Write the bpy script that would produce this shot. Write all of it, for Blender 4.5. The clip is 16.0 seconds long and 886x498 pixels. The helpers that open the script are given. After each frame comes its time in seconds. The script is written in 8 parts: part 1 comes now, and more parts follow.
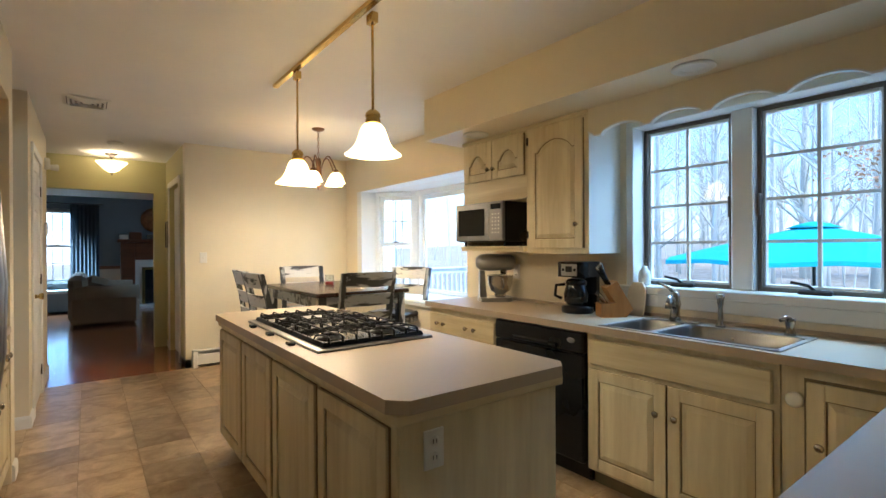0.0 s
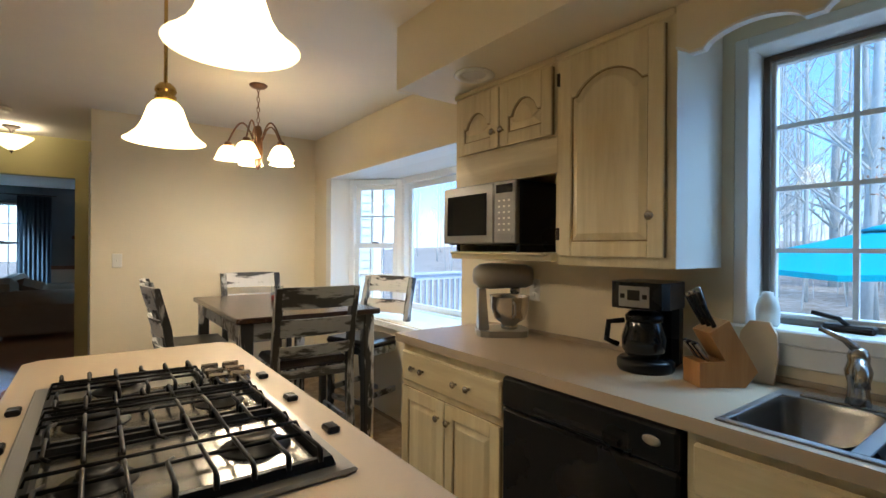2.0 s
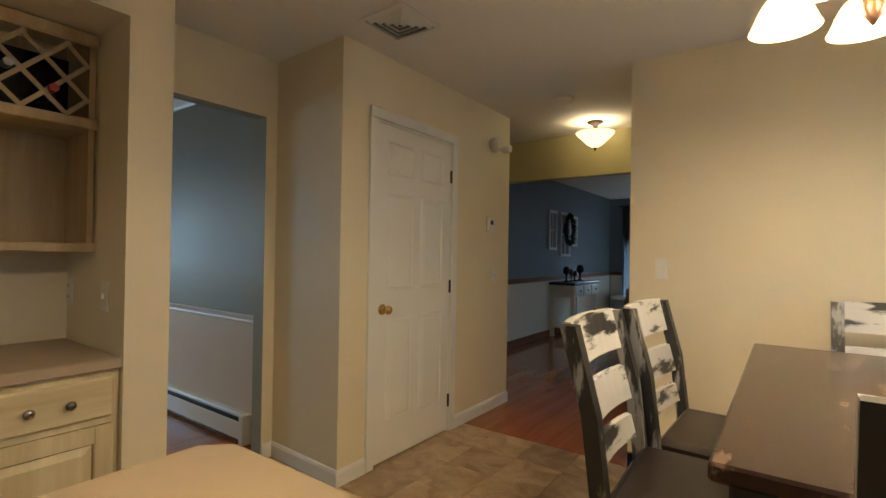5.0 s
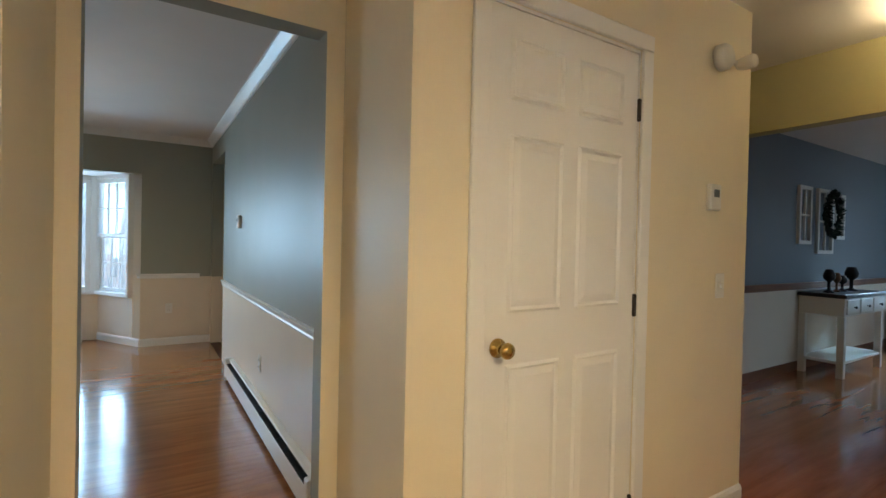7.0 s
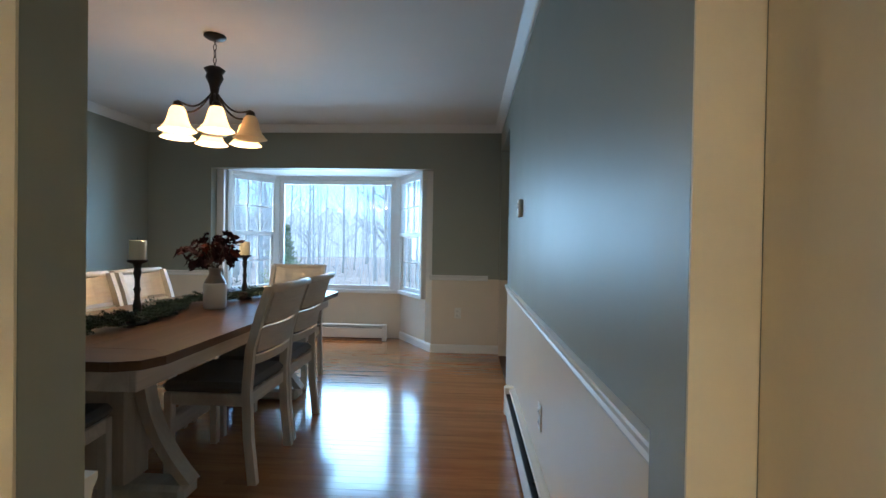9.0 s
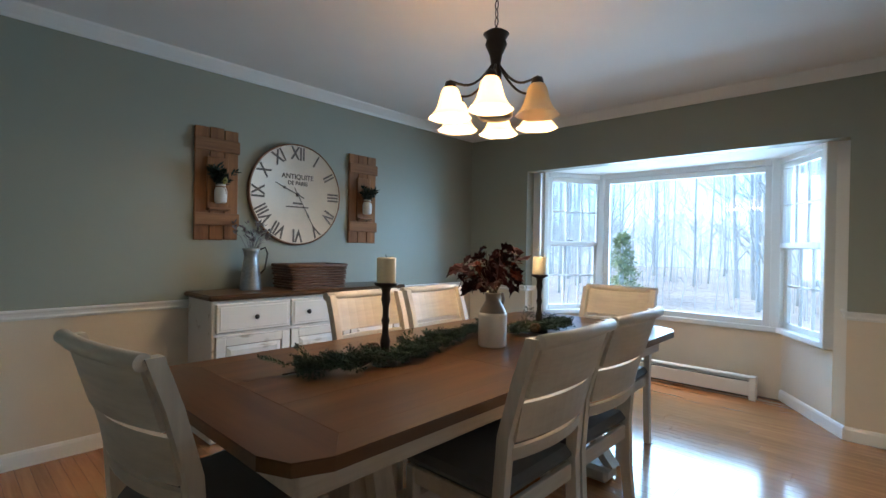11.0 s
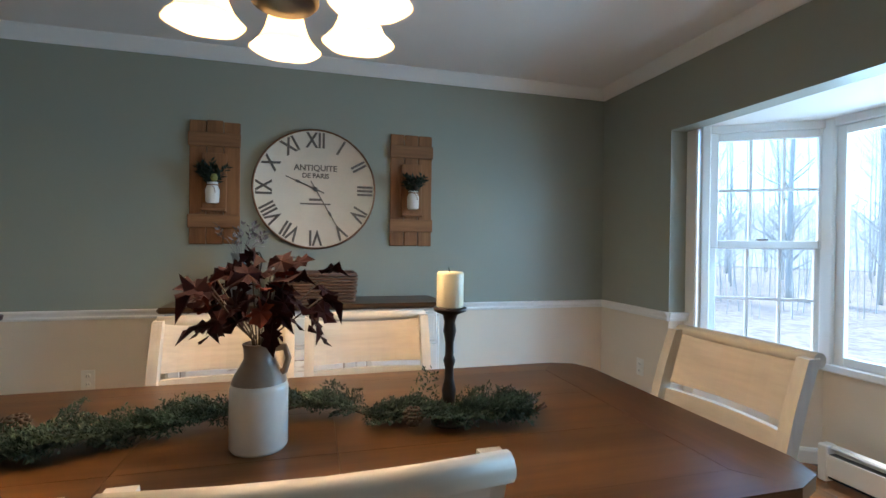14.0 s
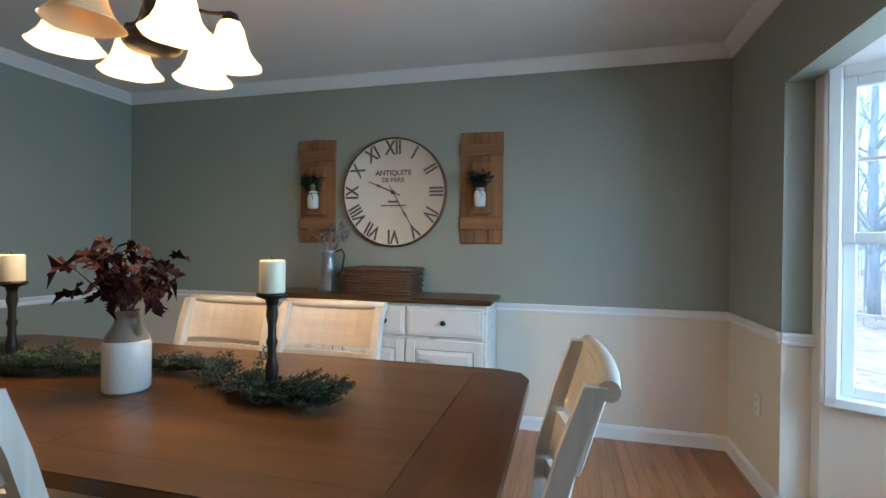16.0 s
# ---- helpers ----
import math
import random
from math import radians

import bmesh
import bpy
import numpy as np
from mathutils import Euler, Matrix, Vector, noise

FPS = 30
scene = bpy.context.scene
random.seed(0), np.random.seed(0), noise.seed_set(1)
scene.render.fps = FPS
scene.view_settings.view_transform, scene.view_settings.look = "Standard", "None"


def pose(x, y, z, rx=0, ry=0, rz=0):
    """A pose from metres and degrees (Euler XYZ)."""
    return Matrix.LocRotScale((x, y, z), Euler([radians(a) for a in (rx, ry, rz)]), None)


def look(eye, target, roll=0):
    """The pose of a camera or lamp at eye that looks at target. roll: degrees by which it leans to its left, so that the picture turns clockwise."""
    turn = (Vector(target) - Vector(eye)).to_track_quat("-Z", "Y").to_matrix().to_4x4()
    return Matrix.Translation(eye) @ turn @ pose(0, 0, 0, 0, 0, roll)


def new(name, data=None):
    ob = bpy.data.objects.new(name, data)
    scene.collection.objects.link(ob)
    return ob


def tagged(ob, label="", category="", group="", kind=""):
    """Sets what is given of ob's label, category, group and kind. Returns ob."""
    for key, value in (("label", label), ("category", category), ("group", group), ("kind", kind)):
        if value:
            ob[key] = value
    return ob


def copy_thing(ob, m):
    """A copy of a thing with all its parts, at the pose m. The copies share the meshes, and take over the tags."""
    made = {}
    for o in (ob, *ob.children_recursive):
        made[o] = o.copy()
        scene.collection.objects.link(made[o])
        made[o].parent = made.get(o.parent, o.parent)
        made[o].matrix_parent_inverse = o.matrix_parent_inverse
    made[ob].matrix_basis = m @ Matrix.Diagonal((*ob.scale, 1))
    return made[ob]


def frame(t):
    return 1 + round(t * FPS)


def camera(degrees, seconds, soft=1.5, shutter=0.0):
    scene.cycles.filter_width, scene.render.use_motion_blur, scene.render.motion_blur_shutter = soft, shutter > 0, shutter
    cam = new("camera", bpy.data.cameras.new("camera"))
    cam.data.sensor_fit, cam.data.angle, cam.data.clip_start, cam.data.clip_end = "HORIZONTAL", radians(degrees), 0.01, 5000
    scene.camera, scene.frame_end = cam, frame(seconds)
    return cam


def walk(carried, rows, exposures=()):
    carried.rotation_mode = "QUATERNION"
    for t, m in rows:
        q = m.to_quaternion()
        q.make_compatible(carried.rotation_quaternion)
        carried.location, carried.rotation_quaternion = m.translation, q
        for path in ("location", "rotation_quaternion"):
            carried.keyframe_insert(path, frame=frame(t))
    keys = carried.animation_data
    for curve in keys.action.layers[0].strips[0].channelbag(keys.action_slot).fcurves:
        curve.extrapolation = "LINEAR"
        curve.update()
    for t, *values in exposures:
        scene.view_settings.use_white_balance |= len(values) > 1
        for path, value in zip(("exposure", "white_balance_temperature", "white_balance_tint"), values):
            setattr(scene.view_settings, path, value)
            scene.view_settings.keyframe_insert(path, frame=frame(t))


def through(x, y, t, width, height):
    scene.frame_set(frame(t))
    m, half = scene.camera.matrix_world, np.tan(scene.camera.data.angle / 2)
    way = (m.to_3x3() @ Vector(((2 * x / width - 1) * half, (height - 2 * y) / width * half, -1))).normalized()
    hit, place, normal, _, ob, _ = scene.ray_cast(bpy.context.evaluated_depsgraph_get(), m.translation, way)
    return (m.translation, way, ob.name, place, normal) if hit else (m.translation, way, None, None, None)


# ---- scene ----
cam = camera(85.94, 16.0, soft=1.5)
PATH = [
    (0.0, -0.0000, -0.0000, 1.2876, -36.747, -0.108, 0.288),
    (0.5, 0.1842, 0.2126, 1.3238, -37.346, -0.098, 0.130),
    (1.0, 0.3979, 0.4755, 1.3295, -37.657, -0.153, -0.129),
    (1.5, 0.6272, 0.7451, 1.3099, -37.531, -0.110, -0.313),
    (2.0, 0.8632, 0.9518, 1.3127, -36.282, -0.037, -0.374),
    (2.5, 1.0954, 1.1173, 1.3062, -24.544, 0.074, -0.237),
    (3.0, 1.3953, 1.3190, 1.3131, -7.243, 0.328, -0.171),
    (3.5, 1.5959, 1.5889, 1.3110, 8.154, 0.493, -0.407),
    (4.0, 1.6488, 1.9911, 1.2974, 18.270, 0.457, -0.657),
    (4.5, 1.6545, 2.4132, 1.2917, 27.469, 0.512, -0.720),
    (5.0, 1.6095, 2.8008, 1.2685, 35.905, 0.452, -0.887),
    (5.2, 1.6003, 2.9745, 1.2730, 38.754, 0.194, -0.984),
    (7.5, 0.5474, 4.0449, 1.2462, 64.994, -0.604, -1.296),
    (8.0, 0.2301, 4.1560, 1.2095, 74.038, -0.569, -1.236),
    (8.5, -0.1119, 4.2298, 1.1771, 83.063, -0.545, -0.946),
    (9.0, -0.4436, 4.2696, 1.1720, 93.018, -0.607, -0.918),
    (9.5, -0.7236, 4.2465, 1.1682, 101.994, -0.602, -0.919),
    (10.0, -0.9639, 4.1547, 1.1942, 115.645, -0.483, -0.884),
    (10.2, -1.0644, 4.1206, 1.1980, 119.559, -0.405, -0.963),
    (12.5, -2.4121, 4.0182, 1.2363, 151.638, -0.354, -0.605),
    (13.0, -2.7312, 3.9906, 1.2243, 155.936, -0.415, -0.668),
    (13.5, -3.0597, 3.9531, 1.2372, 160.075, -0.446, -0.680),
    (14.0, -3.4039, 3.9240, 1.2385, 164.663, -0.415, -0.690),
    (14.5, -3.7097, 3.8973, 1.2357, 169.741, -0.484, -0.640),
    (15.0, -4.0392, 3.8715, 1.2353, 174.261, -0.420, -0.727),
    (15.5, -4.3551, 3.9035, 1.2131, 183.581, -0.376, -0.704),
    (16.0, -4.6075, 3.9109, 1.2125, 194.504, -0.321, -0.631),
]
EXPOSURES = [(0.0, 2.02, 6250, 10), (1.5, 1.6, 6150, 10), (3.0, 1.35, 6050, 10), (4.0, 1.3, 6250, 10), (5.0, 1.3, 7000, 10), (7.5, 2.05, 6800, 10), (8.0, 1.8, 6600, 10), (8.5, 1.6, 6300, 9), (9.0, 1.75, 6100, 8), (9.5, 2.0, 6380, 9), (12.5, 2.1, 6420, 10), (16.0, 2.1, 6480, 10)]
walk(cam, [(t, pose(x, y, z, 90 + pitch, roll, yaw)) for t, x, y, z, yaw, pitch, roll in PATH], EXPOSURES)

# ---- world, sun and window light ----
world = bpy.data.worlds.new("sky")
scene.world = world
world.use_nodes = True
wn = world.node_tree.nodes
sky = wn.new("ShaderNodeTexSky")
sky.sky_type, sky.sun_disc = "NISHITA", False
sky.sun_elevation, sky.sun_rotation = radians(51), radians(184)
sky.air_density, sky.dust_density, sky.ozone_density = 1.0, 0.6, 2.0
tint = wn.new("ShaderNodeMixRGB")
tint.blend_type = "MULTIPLY"
tint.inputs[0].default_value, tint.inputs[2].default_value = 1.0, (0.52, 0.80, 1.12, 1)
world.node_tree.links.new(sky.outputs[0], tint.inputs[1])
world.node_tree.links.new(tint.outputs[0], wn["Background"].inputs[0])
wn["Background"].inputs[1].default_value = 0.15


def lamp(name, kind, power, colour, m, size=0.1, size_y=None):
    d = bpy.data.lights.new(name, kind)
    d.energy, d.color = power, colour
    if kind == "AREA":
        d.size = size
        if size_y:
            d.shape, d.size_y = "RECTANGLE", size_y
    elif kind == "SUN":
        d.angle = radians(size)
    else:
        d.shadow_soft_size = size
    ob = new(name, d)
    ob.matrix_world = m
    return ob


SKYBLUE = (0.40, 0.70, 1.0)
WARM = (1.0, 0.82, 0.58)
lamp("sun", "SUN", 1.5, (0.96, 0.97, 1.0), look((0, 0, 10), (0.6, 8, 0)), 12)
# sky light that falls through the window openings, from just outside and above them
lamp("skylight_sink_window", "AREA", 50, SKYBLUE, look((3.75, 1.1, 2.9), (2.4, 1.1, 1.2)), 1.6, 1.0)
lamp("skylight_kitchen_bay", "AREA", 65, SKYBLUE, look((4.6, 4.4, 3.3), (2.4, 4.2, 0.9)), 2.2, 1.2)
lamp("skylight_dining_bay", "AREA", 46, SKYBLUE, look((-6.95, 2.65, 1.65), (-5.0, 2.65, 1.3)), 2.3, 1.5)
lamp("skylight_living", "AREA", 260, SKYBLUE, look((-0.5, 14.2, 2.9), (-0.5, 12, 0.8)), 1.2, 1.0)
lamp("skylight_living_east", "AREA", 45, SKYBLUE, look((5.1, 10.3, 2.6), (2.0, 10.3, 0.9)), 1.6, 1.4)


# ---- materials ----
def nodes_of(name):
    m = bpy.data.materials.new(name)
    m.use_nodes = True
    return m, m.node_tree.nodes, m.node_tree.links, m.node_tree.nodes["Principled BSDF"]


def paint(name, colour, rough=0.6, metal=0.0, vary=0.08, scale=3.0, bump=0.05, grain=60.0, spec=0.5, coat=0.0, stretch=(1, 1, 1), piece=0.0):
    """A surface with variation at two scales, in object space, and a fine relief."""
    m, n, l, b = nodes_of(name)
    tc = n.new("ShaderNodeTexCoord")
    mp = n.new("ShaderNodeMapping")
    mp.inputs["Scale"].default_value = stretch
    l.new(tc.outputs["Object"], mp.inputs[0])
    big, fine = n.new("ShaderNodeTexNoise"), n.new("ShaderNodeTexNoise")
    big.inputs["Scale"].default_value, fine.inputs["Scale"].default_value = scale, grain
    big.inputs["Detail"].default_value, fine.inputs["Detail"].default_value = 4, 3
    l.new(mp.outputs[0], big.inputs[0]), l.new(mp.outputs[0], fine.inputs[0])
    add = n.new("ShaderNodeMath")
    add.operation = "MULTIPLY_ADD"
    add.inputs[1].default_value = 0.35
    l.new(fine.outputs[0], add.inputs[0]), l.new(big.outputs[0], add.inputs[2])
    ramp = n.new("ShaderNodeValToRGB")
    c = Vector(colour)
    lo, hi = c * (1 - vary * 2), c * (1 + vary)
    ramp.color_ramp.elements[0].position, ramp.color_ramp.elements[1].position = 0.25, 1.0
    ramp.color_ramp.elements[0].color, ramp.color_ramp.elements[1].color = (*lo, 1), (*[min(v, 0.95) for v in hi], 1)
    l.new(add.outputs[0], ramp.inputs[0])
    out = ramp.outputs[0]
    if piece:
        info, hsv, mr = n.new("ShaderNodeObjectInfo"), n.new("ShaderNodeHueSaturation"), n.new("ShaderNodeMapRange")
        mr.inputs["To Min"].default_value, mr.inputs["To Max"].default_value = 1 - piece, 1 + piece
        l.new(info.outputs["Random"], mr.inputs[0]), l.new(mr.outputs[0], hsv.inputs["Value"]), l.new(out, hsv.inputs["Color"])
        out = hsv.outputs[0]
    l.new(out, b.inputs["Base Color"])
    rr = n.new("ShaderNodeMapRange")
    rr.inputs["To Min"].default_value, rr.inputs["To Max"].default_value = max(rough - 0.08, 0.02), min(rough + 0.08, 1)
    l.new(big.outputs[0], rr.inputs[0]), l.new(rr.outputs[0], b.inputs["Roughness"])
    b.inputs["Metallic"].default_value = metal
    b.inputs["Specular IOR Level"].default_value = spec
    b.inputs["Coat Weight"].default_value = coat
    b.inputs["Coat Roughness"].default_value = 0.12
    if bump:
        bp = n.new("ShaderNodeBump")
        bp.inputs["Strength"].default_value, bp.inputs["Distance"].default_value = bump, 0.004
        l.new(add.outputs[0], bp.inputs["Height"]), l.new(bp.outputs[0], b.inputs["Normal"])
    return m


def wood(name, dark, light, rough=0.35, along="x", scale=1.0, coat=0.0, piece=0.0, bump=0.08):
    """Streaked wood grain along one axis of the object."""
    m, n, l, b = nodes_of(name)
    tc, mp = n.new("ShaderNodeTexCoord"), n.new("ShaderNodeMapping")
    s = {"x": (1.2, 14, 14), "y": (14, 1.2, 14), "z": (14, 14, 1.2)}[along]
    mp.inputs["Scale"].default_value = [v * scale for v in s]
    l.new(tc.outputs["Object"], mp.inputs[0])
    if piece:
        info, off = n.new("ShaderNodeObjectInfo"), n.new("ShaderNodeVectorMath")
        off.operation = "MULTIPLY"
        l.new(info.outputs["Random"], off.inputs[0])
        off.inputs[1].default_value = (31, 17, 23)
        l.new(off.outputs[0], mp.inputs["Location"])
    a, f = n.new("ShaderNodeTexNoise"), n.new("ShaderNodeTexNoise")
    a.inputs["Scale"].default_value, a.inputs["Detail"].default_value, a.inputs["Distortion"].default_value = 1.0, 6, 0.6
    f.inputs["Scale"].default_value, f.inputs["Detail"].default_value = 7.0, 3
    l.new(mp.outputs[0], a.inputs[0]), l.new(mp.outputs[0], f.inputs[0])
    add = n.new("ShaderNodeMath")
    add.operation = "MULTIPLY_ADD"
    add.inputs[1].default_value = 0.3
    l.new(f.outputs[0], add.inputs[0]), l.new(a.outputs[0], add.inputs[2])
    ramp = n.new("ShaderNodeValToRGB")
    ramp.color_ramp.elements[0].position, ramp.color_ramp.elements[1].position = 0.42, 0.9
    ramp.color_ramp.elements[0].color, ramp.color_ramp.elements[1].color = (*dark, 1), (*light, 1)
    l.new(add.outputs[0], ramp.inputs[0])
    out = ramp.outputs[0]
    if piece:
        hsv, mr = n.new("ShaderNodeHueSaturation"), n.new("ShaderNodeMapRange")
        mr.inputs["To Min"].default_value, mr.inputs["To Max"].default_value = 1 - piece, 1 + piece
        l.new(info.outputs["Random"], mr.inputs[0]), l.new(mr.outputs[0], hsv.inputs["Value"]), l.new(out, hsv.inputs["Color"])
        out = hsv.outputs[0]
    l.new(out, b.inputs["Base Color"])
    b.inputs["Roughness"].default_value = rough
    b.inputs["Coat Weight"].default_value, b.inputs["Coat Roughness"].default_value = coat, 0.1
    bp = n.new("ShaderNodeBump")
    bp.inputs["Strength"].default_value, bp.inputs["Distance"].default_value = bump, 0.003
    l.new(add.outputs[0], bp.inputs["Height"]), l.new(bp.outputs[0], b.inputs["Normal"])
    return m


def distressed(name, base, worn, amount=0.5, along="x", rough=0.45, scale=1.0):
    """Paint rubbed through in streaks along one axis."""
    m, n, l, b = nodes_of(name)
    tc, mp = n.new("ShaderNodeTexCoord"), n.new("ShaderNodeMapping")
    s = {"x": (3.5, 16, 16), "y": (16, 3.5, 16), "z": (16, 16, 3.5)}[along]
    mp.inputs["Scale"].default_value = [v * scale for v in s]
    l.new(tc.outputs["Object"], mp.inputs[0])
    info, off = n.new("ShaderNodeObjectInfo"), n.new("ShaderNodeVectorMath")
    off.operation = "MULTIPLY"
    off.inputs[1].default_value = (7, 13, 19)
    l.new(info.outputs["Random"], off.inputs[0]), l.new(off.outputs[0], mp.inputs["Location"])
    a = n.new("ShaderNodeTexNoise")
    a.inputs["Scale"].default_value, a.inputs["Detail"].default_value, a.inputs["Roughness"].default_value = 0.8, 8, 0.62
    l.new(mp.outputs[0], a.inputs[0])
    ramp = n.new("ShaderNodeValToRGB")
    ramp.color_ramp.elements[0].position, ramp.color_ramp.elements[1].position = amount - 0.03, amount + 0.03
    ramp.color_ramp.elements[0].color, ramp.color_ramp.elements[1].color = (*worn, 1), (*base, 1)
    l.new(a.outputs[0], ramp.inputs[0]), l.new(ramp.outputs[0], b.inputs["Base Color"])
    b.inputs["Roughness"].default_value = rough
    bp = n.new("ShaderNodeBump")
    bp.inputs["Strength"].default_value, bp.inputs["Distance"].default_value = 0.25, 0.003
    l.new(a.outputs[0], bp.inputs["Height"]), l.new(bp.outputs[0], b.inputs["Normal"])
    return m


def glow(name, colour, strength, base=(0.9, 0.88, 0.8), through=0.0):
    """Lit glass: it glows, and lets part of the light from behind it pass, spread out."""
    m, n, l, b = nodes_of(name)
    b.inputs["Base Color"].default_value = (*base, 1)
    b.inputs["Roughness"].default_value = 0.35
    b.inputs["Emission Color"].default_value = (*colour, 1)
    tx = n.new("ShaderNodeTexNoise")
    tx.inputs["Scale"].default_value = 9
    mr = n.new("ShaderNodeMapRange")
    mr.inputs["To Min"].default_value, mr.inputs["To Max"].default_value = strength * 0.75, strength * 1.2
    l.new(tx.outputs[0], mr.inputs[0]), l.new(mr.outputs[0], b.inputs["Emission Strength"])
    if through:
        tl, mix = n.new("ShaderNodeBsdfTranslucent"), n.new("ShaderNodeMixShader")
        tl.inputs[0].default_value = (*[0.4 + 0.5 * c for c in colour], 1)
        mix.inputs[0].default_value = through
        l.new(b.outputs[0], mix.inputs[1]), l.new(tl.outputs[0], mix.inputs[2]), l.new(mix.outputs[0], n["Material Output"].inputs[0])
    return m


def clear_glass(name, tint=(1, 1, 1), rough=0.0):
    m, n, l, b = nodes_of(name)
    tr, gl, mix, lw = n.new("ShaderNodeBsdfTransparent"), n.new("ShaderNodeBsdfGlossy"), n.new("ShaderNodeMixShader"), n.new("ShaderNodeLayerWeight")
    tr.inputs[0].default_value = (*tint, 1)
    gl.inputs["Roughness"].default_value = rough
    lw.inputs[0].default_value = 0.5
    pw = n.new("ShaderNodeMath")
    pw.operation = "POWER"
    pw.inputs[1].default_value = 4.0
    mr = n.new("ShaderNodeMapRange")
    mr.inputs["To Min"].default_value, mr.inputs["To Max"].default_value = 0.03, 0.6
    l.new(lw.outputs["Facing"], pw.inputs[0]), l.new(pw.outputs[0], mr.inputs[0]), l.new(mr.outputs[0], mix.inputs[0]), l.new(tr.outputs[0], mix.inputs[1]), l.new(gl.outputs[0], mix.inputs[2])
    l.new(mix.outputs[0], n["Material Output"].inputs[0])
    return m


M_CREAM = paint("cream_wall_paint", (0.80, 0.71, 0.53), 0.55, vary=0.03, bump=0.06, grain=120)
M_HALL = paint("olive_wall_paint", (0.55, 0.50, 0.26), 0.6, vary=0.03, bump=0.05, grain=120)
M_CEIL = paint("ceiling_paint", (0.82, 0.80, 0.77), 0.8, vary=0.02, bump=0.08, grain=150)
M_SAGE = paint("sage_wall_paint", (0.305, 0.318, 0.262), 0.46, vary=0.012, bump=0.03, grain=120)
M_BEIGE = paint("beige_wall_paint", (0.74, 0.65, 0.53), 0.45, vary=0.03, bump=0.05, grain=120)
M_TRIM = paint("white_trim_paint", (0.82, 0.815, 0.79), 0.35, vary=0.02, bump=0.02)
M_GREYBLUE = paint("blue_grey_wall_paint", (0.20, 0.23, 0.25), 0.5, vary=0.03)
M_CAB = wood("pickled_cream_cabinet", (0.58, 0.47, 0.27), (0.80, 0.70, 0.47), 0.42, "z", 0.7, bump=0.12)
M_CABH = wood("pickled_cream_cabinet_rail", (0.58, 0.47, 0.27), (0.80, 0.70, 0.47), 0.42, "x", 0.7, bump=0.12)
M_GLAZE = paint("brown_cabinet_glaze", (0.30, 0.21, 0.10), 0.5, vary=0.15)
M_SIDEGLAZE = paint("grey_brown_furniture_glaze", (0.30, 0.25, 0.20), 0.5, vary=0.15)
# dark brown that paints the shade of toe kicks and cabinet gaps
M_CABSEAM = paint("cabinet_painted_shade", (0.2, 0.15, 0.08), 0.8)
M_LAM = paint("speckled_beige_laminate", (0.48, 0.38, 0.265), 0.46, vary=0.04, scale=8, grain=400, bump=0.01)
M_LAMEDGE = paint("laminate_edge", (0.46, 0.365, 0.26), 0.4, vary=0.05, grain=200)
M_STEEL = paint("brushed_steel", (0.38, 0.37, 0.36), 0.34, 1.0, vary=0.06, scale=2, grain=40, stretch=(1, 18, 18))
M_CHROME = paint("satin_nickel", (0.42, 0.38, 0.33), 0.25, 1.0, vary=0.05)
M_BRASS = paint("brass", (0.60, 0.42, 0.15), 0.22, 1.0, vary=0.08)
M_BRONZE = paint("dark_bronze", (0.035, 0.026, 0.022), 0.38, 0.6, vary=0.2)
M_COPPER = paint("aged_copper", (0.20, 0.10, 0.055), 0.35, 0.7, vary=0.2)
M_IRON = paint("cast_iron", (0.007, 0.007, 0.007), 0.42, 0.0, spec=0.16, vary=0.2, bump=0.2)
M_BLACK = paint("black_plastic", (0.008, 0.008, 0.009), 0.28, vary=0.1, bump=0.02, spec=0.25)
M_DARKGLASS = paint("dark_glass", (0.01, 0.011, 0.012), 0.06, vary=0.05, bump=0)
M_WHITE = paint("white_plastic", (0.80, 0.78, 0.72), 0.4, vary=0.02, bump=0.01)
M_SHADE = glow("lit_frosted_shade", (1.0, 0.76, 0.38), 1.7, through=0.4)
M_SHADE2 = glow("lit_alabaster_shade", (1.0, 0.60, 0.22), 0.8, base=(0.80, 0.68, 0.48), through=0.22)
M_SHADE3 = glow("unlit_alabaster_shade", (1.0, 0.66, 0.30), 0.02, base=(0.80, 0.66, 0.44), through=0.4)
M_BOWL = glow("lit_alabaster_bowl", (1.0, 0.78, 0.42), 0.9)
M_BULB = glow("lit_bulb", (1.0, 0.88, 0.66), 8.0)
M_PANE = clear_glass("window_glass")
M_SASH = paint("dark_bronze_sash", (0.10, 0.075, 0.055), 0.5, vary=0.1)
M_DFLOOR = wood("red_oak_boards", (0.27, 0.095, 0.032), (0.44, 0.18, 0.065), 0.17, "y", 1.0, coat=0.4, piece=0.07, bump=0.04)
M_SUB = paint("dark_floor_joint", (0.09, 0.035, 0.015), 0.6)
M_GROUT = paint("vinyl_joint", (0.30, 0.21, 0.12), 0.5)


